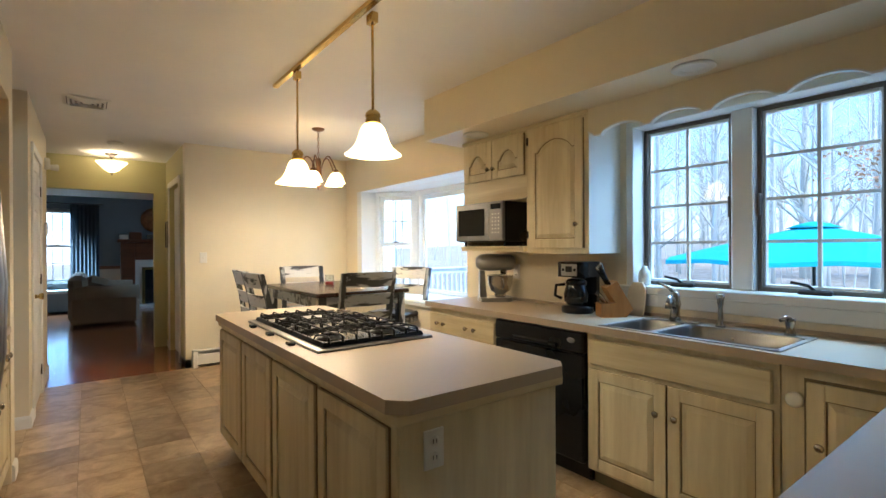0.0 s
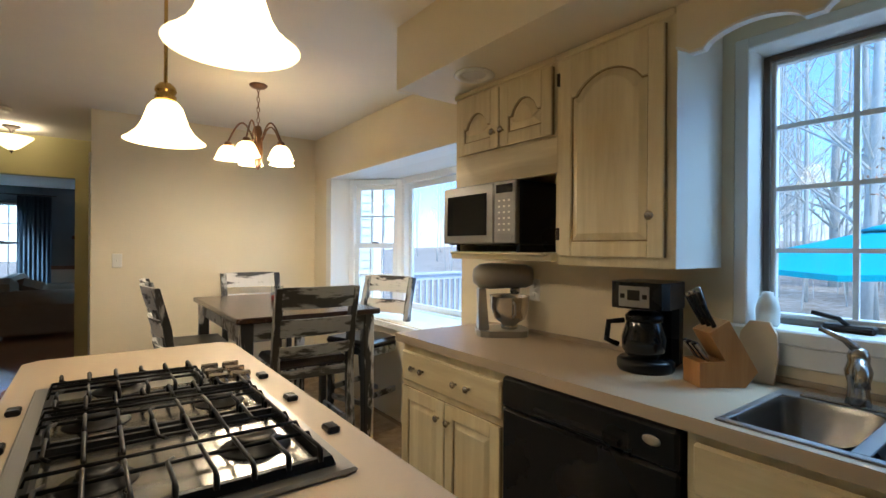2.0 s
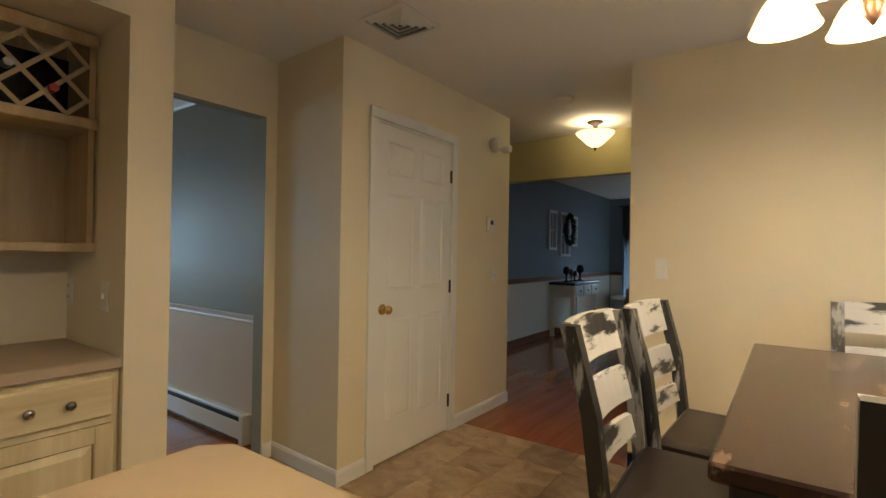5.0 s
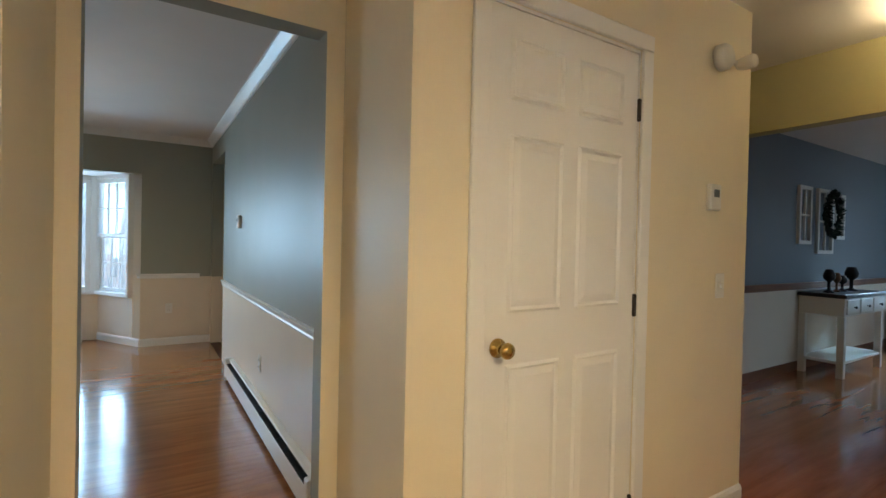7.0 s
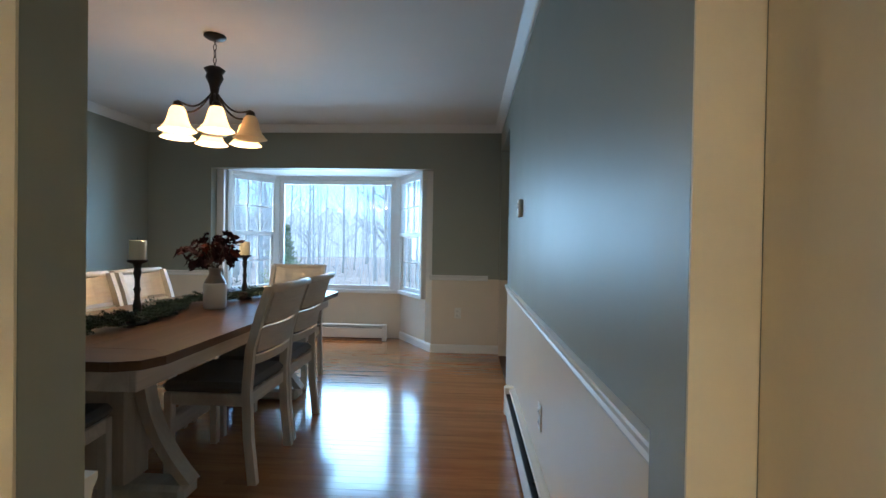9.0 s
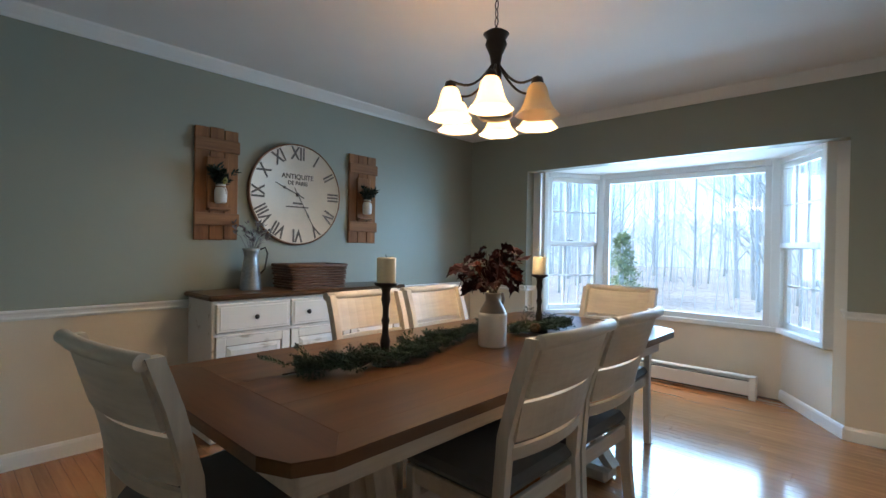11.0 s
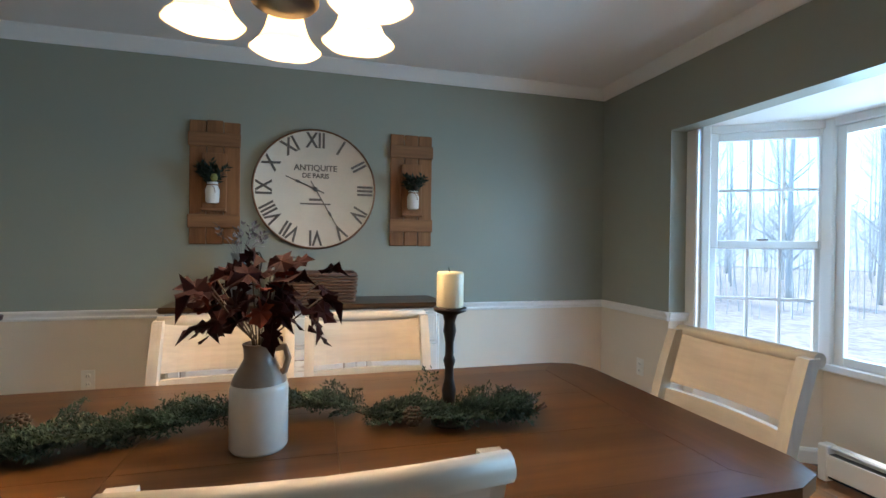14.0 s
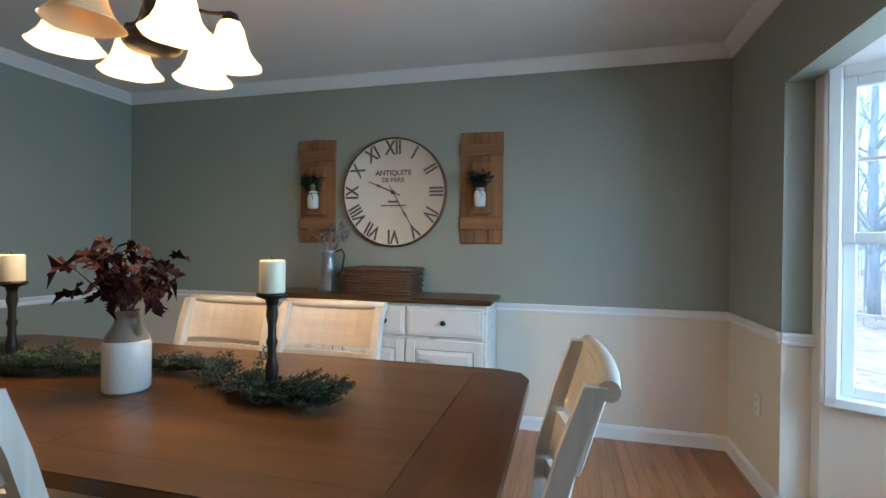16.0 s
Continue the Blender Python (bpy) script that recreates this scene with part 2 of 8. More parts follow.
def vinyl_material():
    m, n, l, b = nodes_of("stone_pattern_vinyl")
    tc, info, off, add = n.new("ShaderNodeTexCoord"), n.new("ShaderNodeObjectInfo"), n.new("ShaderNodeVectorMath"), n.new("ShaderNodeVectorMath")
    off.operation = "MULTIPLY"
    off.inputs[1].default_value = (23, 41, 11)
    l.new(info.outputs["Random"], off.inputs[0]), l.new(tc.outputs["Object"], add.inputs[0]), l.new(off.outputs[0], add.inputs[1])
    a, f = n.new("ShaderNodeTexNoise"), n.new("ShaderNodeTexNoise")
    a.inputs["Scale"].default_value, a.inputs["Detail"].default_value, a.inputs["Distortion"].default_value = 6, 6, 1.2
    f.inputs["Scale"].default_value, f.inputs["Detail"].default_value = 70, 3
    l.new(add.outputs[0], a.inputs[0]), l.new(add.outputs[0], f.inputs[0])
    mx = n.new("ShaderNodeMath")
    mx.operation = "MULTIPLY_ADD"
    mx.inputs[1].default_value = 0.25
    l.new(f.outputs[0], mx.inputs[0]), l.new(a.outputs[0], mx.inputs[2])
    r = n.new("ShaderNodeValToRGB")
    r.color_ramp.elements[0].position, r.color_ramp.elements[1].position = 0.4, 0.85
    r.color_ramp.elements[0].color, r.color_ramp.elements[1].color = (0.30, 0.19, 0.10, 1), (0.60, 0.45, 0.29, 1)
    l.new(mx.outputs[0], r.inputs[0])
    hsv, mr = n.new("ShaderNodeHueSaturation"), n.new("ShaderNodeMapRange")
    mr.inputs["To Min"].default_value, mr.inputs["To Max"].default_value = 0.78, 1.15
    l.new(info.outputs["Random"], mr.inputs[0]), l.new(mr.outputs[0], hsv.inputs["Value"]), l.new(r.outputs[0], hsv.inputs["Color"])
    l.new(hsv.outputs[0], b.inputs["Base Color"])
    b.inputs["Roughness"].default_value = 0.34
    bp = n.new("ShaderNodeBump")
    bp.inputs["Strength"].default_value, bp.inputs["Distance"].default_value = 0.1, 0.003
    l.new(mx.outputs[0], bp.inputs["Height"]), l.new(bp.outputs[0], b.inputs["Normal"])
    return m


M_VINYL = vinyl_material()


# ---- mesh helpers ----
def box(bm, x0, y0, z0, x1, y1, z1, b=0.0):
    """A box, with its edges cut by b."""
    lo, hi = (min(x0, x1), min(y0, y1), min(z0, z1)), (max(x0, x1), max(y0, y1), max(z0, z1))
    b = min(b, *[(hi[i] - lo[i]) * 0.45 for i in range(3)])
    sg = [(i, j, k) for i in (0, 1) for j in (0, 1) for k in (0, 1)]
    if b <= 0:
        v = {s: bm.verts.new([(lo, hi)[s[a]][a] for a in range(3)]) for s in sg}
        for a in range(3):
            p, q = (a + 1) % 3, (a + 2) % 3
            for e in (0, 1):
                ring = []
                for u, w in ((0, 0), (1, 0), (1, 1), (0, 1)):
                    k = [0, 0, 0]
                    k[a], k[p], k[q] = e, u, w
                    ring.append(v[tuple(k)])
                bm.faces.new(ring if e else ring[::-1])
        return
    v = {}
    for s in sg:
        for a in range(3):
            v[s, a] = bm.verts.new([(lo, hi)[s[i]][i] + (0 if i == a else (b, -b)[s[i]]) for i in range(3)])
    for a in range(3):
        p, q = (a + 1) % 3, (a + 2) % 3
        for e in (0, 1):
            ring = []
            for u, w in ((0, 0), (1, 0), (1, 1), (0, 1)):
                k = [0, 0, 0]
                k[a], k[p], k[q] = e, u, w
                ring.append(v[tuple(k), a])
            bm.faces.new(ring if e else ring[::-1])
        for u, w in ((0, 0), (1, 0), (1, 1), (0, 1)):
            k0, k1 = [0, 0, 0], [0, 0, 0]
            k0[p], k0[q], k1[a], k1[p], k1[q] = u, w, 1, u, w
            bm.faces.new((v[tuple(k0), p], v[tuple(k1), p], v[tuple(k1), q], v[tuple(k0), q]))
    for s in sg:
        bm.faces.new([v[s, a] for a in range(3)])


def lathe(bm, prof, cx=0, cy=0, seg=24, cap=True, m=None, wave=None):
    """Turns the profile [(radius, z), ...] round a vertical axis."""
    rings = []
    for r, z in prof:
        ring = []
        for i in range(seg):
            a = 2 * math.pi * i / seg
            k = r * (wave(a, z) if wave else 1)
            p = Vector((cx + k * math.cos(a), cy + k * math.sin(a), z))
            ring.append(bm.verts.new(m @ p if m else p))
        rings.append(ring)
    for a, b in zip(rings, rings[1:]):
        for i in range(seg):
            f = bm.faces.new((a[i], a[(i + 1) % seg], b[(i + 1) % seg], b[i]))
            f.smooth = True
    if cap:
        for ring in (rings[0], rings[-1]):
            bm.faces.new(ring)


def tube(bm, pts, r, seg=8, cap=True):
    """A round bar through the points; r may be one radius or one per point."""
    pts = [Vector(p) for p in pts]
    rs = r if isinstance(r, (list, tuple)) else [r] * len(pts)
    rings, up = [], None
    for i, p in enumerate(pts):
        d = (pts[min(i + 1, len(pts) - 1)] - pts[max(i - 1, 0)]).normalized()
        if up is None:
            up = d.orthogonal().normalized()
        up = (up - d * up.dot(d)).normalized()
        side = d.cross(up)
        rings.append([bm.verts.new(p + (up * math.cos(2 * math.pi * k / seg) + side * math.sin(2 * math.pi * k / seg)) * rs[i]) for k in range(seg)])
    for a, b in zip(rings, rings[1:]):
        for k in range(seg):
            f = bm.faces.new((a[k], a[(k + 1) % seg], b[(k + 1) % seg], b[k]))
            f.smooth = True
    if cap:
        bm.faces.new(rings[0]), bm.faces.new(rings[-1])


def prism(bm, poly, fn, d0, d1):
    """Extrudes the outline poly, of (u, v), from depth d0 to d1; fn(u, v, d) gives the place."""
    a = [bm.verts.new(fn(u, v, d0)) for u, v in poly]
    b = [bm.verts.new(fn(u, v, d1)) for u, v in poly]
    n = len(poly)
    bm.faces.new(a), bm.faces.new(b)
    for i in range(n):
        bm.faces.new((a[i], a[(i + 1) % n], b[(i + 1) % n], b[i]))


def sweep(bm, section, path):
    """Sweeps the outline section, of (out, up), along a level path of (x, y, z) corners; out is to the path's left."""
    path = [Vector(p) for p in path]
    rings = []
    for i, p in enumerate(path):
        d0 = (p - path[i - 1]).normalized() if i else (path[1] - p).normalized()
        d1 = (path[i + 1] - p).normalized() if i + 1 < len(path) else d0
        n0, n1 = Vector((-d0.y, d0.x, 0)), Vector((-d1.y, d1.x, 0))
        n = (n0 + n1)
        n = n / max(n.length_squared / 2, 0.2)
        rings.append([bm.verts.new(p + n * o + Vector((0, 0, u))) for o, u in section])
    k = len(section)
    for a, b in zip(rings, rings[1:]):
        for i in range(k):
            bm.faces.new((a[i], a[(i + 1) % k], b[(i + 1) % k], b[i]))
    bm.faces.new(rings[0]), bm.faces.new(rings[-1])


def curved_panel(bm, w, z0, z1, t, bow, y0, lean=0.0, seg=8, top_bow=0.0, b=0.0):
    """A rail between x = -w/2 and w/2, bowed back by bow, leaning back with height."""
    rows = []
    for i in range(seg + 1):
        u = -1 + 2 * i / seg
        x, y = u * w / 2, y0 + bow * (1 - u * u)
        zt = z1 + top_bow * (1 - u * u)
        rows.append([bm.verts.new((x, y + yy + lean * (zz - z0), zz)) for yy, zz in ((0, z0), (t, z0), (t, zt), (0, zt))])
    for a, c in zip(rows, rows[1:]):
        for k in range(4):
            bm.faces.new((a[k], a[(k + 1) % 4], c[(k + 1) % 4], c[k]))
    bm.faces.new(rows[0]), bm.faces.new(rows[-1])


def mesh_of(bm, name, material):
    bmesh.ops.recalc_face_normals(bm, faces=bm.faces)
    me = bpy.data.meshes.new(name)
    bm.to_mesh(me)
    bm.free()
    me.materials.append(material)
    return me


def part(name, bm, material, parent, label=""):
    ob = new(name, mesh_of(bm, name, material))
    ob.parent = parent
    return tagged(ob, label)


def thing(name, m, label, category, group="", kind=""):
    ob = new(name)
    ob.empty_display_size = 0.1
    ob.matrix_world = m if isinstance(m, Matrix) else pose(*m)
    return tagged(ob, label, category, group, kind)


def boxes(*rows, b=0.0):
    bm = bmesh.new()
    for r in rows:
        box(bm, *r[:6], r[6] if len(r) > 6 else b)
    return bm


def structure(name, bm, material, label, category):
    ob = new(name, mesh_of(bm, name, material))
    return tagged(ob, label, category, kind="structure")


def text_part(text, size, m, material, parent, label="", extrude=0.0006, name="lettering", bold=0.0):
    c = bpy.data.curves.new(name, "FONT")
    c.body, c.size, c.extrude, c.align_x, c.align_y = text, size, extrude, "CENTER", "CENTER"
    c.offset = bold
    tmp = new("lettering_curve", c)
    bpy.context.view_layer.update()
    me = bpy.data.meshes.new_from_object(tmp)
    bpy.data.objects.remove(tmp)
    me.materials.clear()
    me.materials.append(material)
    ob = new(name, me)
    ob.parent, ob.matrix_local = parent, m
    return tagged(ob, label)


# ---- the large structure ----
CEIL = 2.44
EX, NY, WX = 2.735, 5.784, -0.345      # kitchen: east wall, north wall, west face
DW, DE, DS, DN = -5.563, -1.075, 0.708, 4.608   # dining room walls
OP0, OP1, OPZ = 3.742, 4.51, 2.08       # opening between the rooms
KX = -0.97                             # kitchen face of the wall with the opening

# floors lie on one slab
structure("floor_slab", boxes((-6.6, -2.2, -0.25, 4.6, 13.2, -0.012)), M_SUB, "dark subfloor under boards and tiles", "floor")
structure("ceiling_kitchen", boxes((-1.0, -2.2, CEIL, 3.0, 7.45, CEIL + 0.15)), M_CEIL, "smooth white painted kitchen ceiling", "ceiling")
structure("ceiling_dining", boxes((DW - 0.12, DS - 0.12, CEIL, -1.001, DN + 0.14, CEIL + 0.15)), M_CEIL, "smooth white painted dining room ceiling", "ceiling")
structure("ceiling_living", boxes((-1.6, 7.451, CEIL, 4.6, 13.2, CEIL + 0.15)), M_CEIL, "white painted living room ceiling", "ceiling")

# kitchen east wall: sink window 0.44..1.72, bay 3.35..5.5
SW0, SW1, SZ0, SZ1 = 0.44, 1.72, 1.02, 2.07
BZ0, BZ1, BY0, BY1 = 0.74, 2.0, 3.30, 5.47
structure("wall_east", boxes(
    (EX, -2.2, 0, EX + 0.2, SW0, CEIL), (EX, SW0, 0, EX + 0.2, SW1, SZ0), (EX, SW0, SZ1, EX + 0.2, SW1, CEIL),
    (EX, SW1, 0, EX + 0.2, BY0, CEIL), (EX, BY0, BZ1, EX + 0.2, BY1, CEIL), (EX, BY0, 0, EX + 0.2, BY1, BZ0), (EX, BY1, 0, EX + 0.2, NY + 0.12, CEIL)),
    M_CREAM, "cream painted kitchen wall with window openings", "wall")
structure("wall_north", boxes((0.84, NY, 0, EX, NY + 0.12, CEIL)), M_CREAM, "plain cream painted kitchen wall", "wall")
structure("wall_hall_east", boxes((0.84, NY + 0.121, 0, 0.96, 6.15, CEIL), (0.84, 6.15, 2.06, 0.96, 6.95, CEIL), (0.84, 6.95, 0, 0.96, 7.3, CEIL), (0.97, 6.1, 0, 1.05, 7.0, 2.2)),
          M_HALL, "olive painted hall wall with a doorway", "wall")
structure("wall_hall_header", boxes((-1.4, 7.3, 2.03, 0.70, 7.42, CEIL), (0.70, 7.3, 0, 0.96, 7.42, CEIL)), M_HALL, "olive painted header over the living room opening", "wall")
structure("wall_closet", boxes(
    (WX - 0.12, 4.60, 0, WX, 4.815, CEIL), (WX - 0.12, 4.815, 2.05, WX, 5.59, CEIL), (WX - 0.12, 5.59, 0, WX, 6.46, CEIL),
    (KX, 6.36, 0, WX - 0.121, 6.46, CEIL), (KX - 0.03, 4.701, 0, KX + 0.03, 6.359, CEIL)),
    M_CREAM, "cream painted closet wall standing forward", "wall")
bm = bmesh.new()
prism(bm, [(KX, 4.585), (WX, 4.555), (WX, 4.5999), (WX - 0.1201, 4.5999), (WX - 0.1201, 4.70), (KX, 4.70)], lambda u, v, d: (u, v, d), 0, CEIL)
structure("wall_closet_side", bm, M_CREAM, "cream painted side of the closet", "wall")
structure("wall_opening", boxes((KX - 0.004, OP1, 0, KX, 4.584, CEIL), (KX - 0.004, OP0, OPZ, KX, OP1, CEIL)), M_CREAM, "cream painted wall round the opening", "wall")
structure("wall_dining_opening", boxes((DE, OP1, 0, KX - 0.005, DN + 0.1, CEIL), (DE, OP0, OPZ, KX - 0.005, OP1, CEIL), (DE, DS - 0.12, 0, KX - 0.005, OP0, CEIL)),
          M_SAGE, "sage grey painted wall with an opening", "wall")
NI0, NI1, NIZ = 2.45, 3.527, 2.118
structure("wall_west", boxes(
    (KX - 0.004, NI1, 0, WX, 3.682, CEIL), (KX - 0.004, 3.682, 0, KX, OP0, CEIL), (KX - 0.004, NI0, NIZ, WX, NI1, CEIL), (KX - 0.004, 2.3, 0, WX, NI0, CEIL), (KX - 0.004, NI0, 0, KX + 0.02, NI1, NIZ),
    (KX - 0.004, 1.25, 1.85, WX, 2.3, CEIL), (KX - 0.004, 1.25, 0, KX + 0.02, 2.3, 1.85), (KX - 0.004, -2.2, 0, WX, 1.25, CEIL)),
    M_CREAM, "cream painted wall with a built-in niche and alcove", "wall")
structure("wall_south", boxes((-1.02, -2.32, 0, 2.935, -2.2, CEIL)), M_CREAM, "plain cream painted wall", "wall")
# dining room: upper sage, lower beige
RZ = 0.80


def two_tone(name, rects, label):
    up = structure(name, boxes(*[(a, b, max(c, RZ), d, e, f) for a, b, c, d, e, f in rects if f > RZ]), M_SAGE, label, "wall")
    lo = [(a, b, c, d, e, min(f, RZ)) for a, b, c, d, e, f in rects if c < RZ]
    if lo:
        part("wainscot", boxes(*lo), M_BEIGE, up, "beige painted lower wall")
    return up


two_tone("wall_dining_south", [(DW - 0.12, DS - 0.12, 0, DE, DS, CEIL)], "sage painted wall over beige lower wall")
NE_X, NO_Z = -4.486, 2.16
two_tone("wall_dining_north", [(NE_X, DN, 0, DE, DN + 0.12, CEIL), (DW + 0.09, DN, NO_Z, NE_X, DN + 0.12, CEIL), (DW - 0.12, DN, 0, DW + 0.09, DN + 0.12, CEIL)], "sage painted wall over beige lower wall")
DB0, DB1, DBZ = 1.425, 3.885, 1.975
two_tone("wall_dining_west", [(DW - 0.12, DS, 0, DW, DB0, CEIL), (DW - 0.12, DB1, 0, DW, DN, CEIL), (DW - 0.12, DB0, DBZ, DW, DB1, CEIL)], "sage painted wall round the bay")
structure("wall_foyer", boxes((-5.8, 6.0, 0, -4.0, 6.1, CEIL), (-4.0, DN + 0.12, 0, -3.9, 6.1, CEIL), (-5.8, DN + 0.12, 0, -5.7, 6.0, CEIL)), M_CREAM, "cream painted foyer wall", "wall")
structure("ceiling_foyer", boxes((-5.8, DN + 0.14, CEIL, -3.9, 6.1, CEIL + 0.1)), M_CEIL, "white foyer ceiling", "ceiling")
# living room shell: window 0.0 in the north wall
LW, LE, LN = -1.4, 4.3, 12.9
structure("wall_living_west", boxes((LW - 0.12, 7.42, 0, LW, LN + 0.12, CEIL)), M_GREYBLUE, "blue grey painted living room wall", "wall")
structure("wall_living_east", boxes((LE, 7.42, 0, LE + 0.12, 9.5, CEIL), (LE, 11.1, 0, LE + 0.12, LN + 0.12, CEIL), (LE, 9.5, 0, LE + 0.12, 11.1, 0.8), (LE, 9.5, 2.1, LE + 0.12, 11.1, CEIL)), M_GREYBLUE, "blue grey painted living room wall with a window", "wall")
structure("wall_living_south", boxes((0.961, 7.3, 0, LE + 0.12, 7.42, CEIL)), M_GREYBLUE, "blue grey painted living room wall", "wall")
structure("wall_foyer_side", boxes((-1.52, 6.461, 0, -1.4, 7.42, CEIL), (-1.52, 6.36, 0, KX - 0.031, 6.46, CEIL)), M_HALL, "olive painted hall wall", "wall")
structure("ceiling_hall_side", boxes((-1.52, 6.3, CEIL, -1.001, 7.45, CEIL + 0.1)), M_CEIL, "white hall ceiling", "ceiling")
LWX0, LWX1, LWZ0, LWZ1 = -0.80, -0.22, 0.62, 2.12
structure("wall_living_north", boxes((LW, LN, 0, LWX0, LN + 0.12, CEIL), (LWX1, LN, 0, LE, LN + 0.12, CEIL), (LWX0, LN, 0, LWX1, LN + 0.12, LWZ0), (LWX0, LN, LWZ1, LWX1, LN + 0.12, CEIL)),
          M_GREYBLUE, "blue grey painted living room wall with a window", "wall")


# ---- windows, doors and trim ----
def sash_grid(w, h, cols, rows, parent, material, pane_mat, y=0.0, bar=0.016, frame_w=0.045, depth=0.035, x0=0.0, z0=0.0):
    """A sash in the local xz plane: frame, each muntin and each pane."""
    f, d = frame_w, depth / 2
    sash = part("sash", boxes((x0, y - d, z0, x0 + f, y + d, z0 + h, 0.004), (x0 + w - f, y - d, z0, x0 + w, y + d, z0 + h, 0.004),
                              (x0 + f, y - d, z0, x0 + w - f, y + d, z0 + f, 0.004), (x0 + f, y - d, z0 + h - f, x0 + w - f, y + d, z0 + h, 0.004)), material, parent)
    iw, ih = w - 2 * f, h - 2 * f
    for i in range(1, cols):
        x = x0 + f + iw * i / cols
        part("muntin", boxes((x - bar / 2, y - 0.01, z0 + f, x + bar / 2, y + 0.01, z0 + h - f)), material, sash)
    for j in range(1, rows):
        z = z0 + f + ih * j / rows
        part("muntin", boxes((x0 + f, y - 0.008, z - bar / 2, x0 + w - f, y + 0.008, z + bar / 2)), material, sash)
    p = part("pane", boxes((x0 + f - 0.004, y - 0.002, z0 + f - 0.004, x0 + w - f + 0.004, y + 0.002, z0 + h - f + 0.004)), pane_mat, sash)
    p.visible_shadow = False
    return sash


def double_hung(name, m, w, h, label, cols=3, rows=2, casing=0.05):
    """A double-hung window; local x along it, -y towards the room, z up from its sill."""
    t = thing(name, m, label, "window", kind="structure")
    part("window_frame", boxes((-casing, -0.05, -0.03, 0, 0.06, h + casing, 0.006), (w, -0.05, -0.03, w + casing, 0.06, h + casing, 0.006), (0, -0.05, h, w, 0.06, h + casing, 0.006)), M_TRIM, t)
    part("window_sill", boxes((-casing, -0.07, -0.045, w + casing, 0.06, 0, 0.006)), M_TRIM, t)
    sash_grid(w, h / 2 + 0.02, cols, rows, t, M_TRIM, M_PANE, y=0.03, z0=h / 2 - 0.02)
    low = sash_grid(w, h / 2 + 0.02, cols, rows, t, M_TRIM, M_PANE, y=-0.012)
    part("sash_lock", boxes((w / 2 - 0.03, -0.05, h / 2 + 0.02, w / 2 + 0.03, -0.02, h / 2 + 0.035, 0.003)), M_BRONZE, low)
    return t


def picture_window(name, m, w, h, label, casing=0.07):
    t = thing(name, m, label, "window", kind="structure")
    part("window_frame", boxes((-casing, -0.05, 0, 0, 0.06, h + casing, 0.006), (w, -0.05, 0, w + casing, 0.06, h + casing, 0.006), (0, -0.05, h, w, 0.06, h + casing, 0.006)), M_TRIM, t)
    part("window_sill", boxes((-casing, -0.07, -0.045, w + casing, 0.06, 0, 0.006)), M_TRIM, t)
    sash_grid(w, h, 1, 1, t, M_TRIM, M_PANE, y=0.02, frame_w=0.05)
    return t


def along(a, b, z):
    """A pose at a whose local x runs towards b."""
    return pose(a[0], a[1], z, 0, 0, math.degrees(math.atan2(b[1] - a[1], b[0] - a[0])))


def bay_wall(name, pts, z0, label, material, top=None):
    """The low wall under a bay's windows, along the outside of pts."""
    bm = bmesh.new()
    sweep(bm, [(0, 0), (0, z0), (-0.1, z0), (-0.1, 0)], [(x, y, 0) for x, y in pts])
    return structure(name, bm, material, label, "wall")


# dining bay: outline seen from the room, south to north
DBP = [(DW - 0.12, 1.50), (-6.26, 1.86), (-6.26, 3.45), (DW - 0.12, 3.81)]
DBZ0 = 0.60
bay_wall("wall_dining_bay", DBP[::-1], DBZ0 - 0.045, "beige painted low wall under the bay windows", M_BEIGE)
bm = bmesh.new()
prism(bm, [(DW - 0.122, DB0 - 0.05), (-6.45, 1.75), (-6.45, 3.56), (DW - 0.122, DB1 + 0.05)], lambda u, v, d: (u, v, d), DBZ, DBZ + 0.1)
structure("ceiling_dining_bay", bm, M_CEIL, "white ceiling of the bay", "ceiling")
structure("wall_dining_bay_jamb", boxes((DW - 0.135, DB0 - 0.1, 0, DW - 0.121, 1.50, DBZ), (DW - 0.135, 3.81, 0, DW - 0.121, DB1 + 0.1, DBZ)), M_TRIM, "white bay jamb", "wall")
double_hung("window_1", along(DBP[1], DBP[0], DBZ0) @ pose(0.01, 0, 0), 0.60, 1.33, "white double-hung sash window with grilles", 3, 2)
double_hung("window_2", along(DBP[3], DBP[2], DBZ0) @ pose(0.05, 0, 0), 0.60, 1.33, "white double-hung sash window with grilles", 3, 2)
picture_window("window_3", along(DBP[2], DBP[1], DBZ0) @ pose(0.08, 0, 0), 1.43, 1.33, "large plain bay picture window in white frame")
structure("post_dining_bay", boxes((-6.31, 1.83, DBZ0, -6.24, 1.90, DBZ, 0.01), (-6.31, 3.41, DBZ0, -6.24, 3.48, DBZ, 0.01)), M_TRIM, "white bay corner posts", "trim")

# kitchen bay
KBP = [(EX + 0.2, 5.37), (3.33, 4.95), (3.33, 3.35), (EX + 0.2, 3.25)]
structure("jamb_kitchen_bay", boxes((EX - 0.004, 5.352, BZ0 - 0.004, EX + 0.199, BY1 - 0.001, BZ1 - 0.007), (EX - 0.003, BY0, BZ1 - 0.006, EX + 0.199, BY1 - 0.001, BZ1 - 0.001)), M_TRIM, "white lining of the bay opening", "trim")
bay_wall("wall_kitchen_bay", KBP, BZ0 - 0.05, "cream painted low wall under the kitchen bay", M_CREAM)
bm = bmesh.new()
prism(bm, [(EX + 0.202, BY1 + 0.05), (3.48, 5.02), (3.48, BY0 - 0.05), (EX + 0.202, BY0 - 0.05)], lambda u, v, d: (u, v, d), BZ1, BZ1 + 0.1)
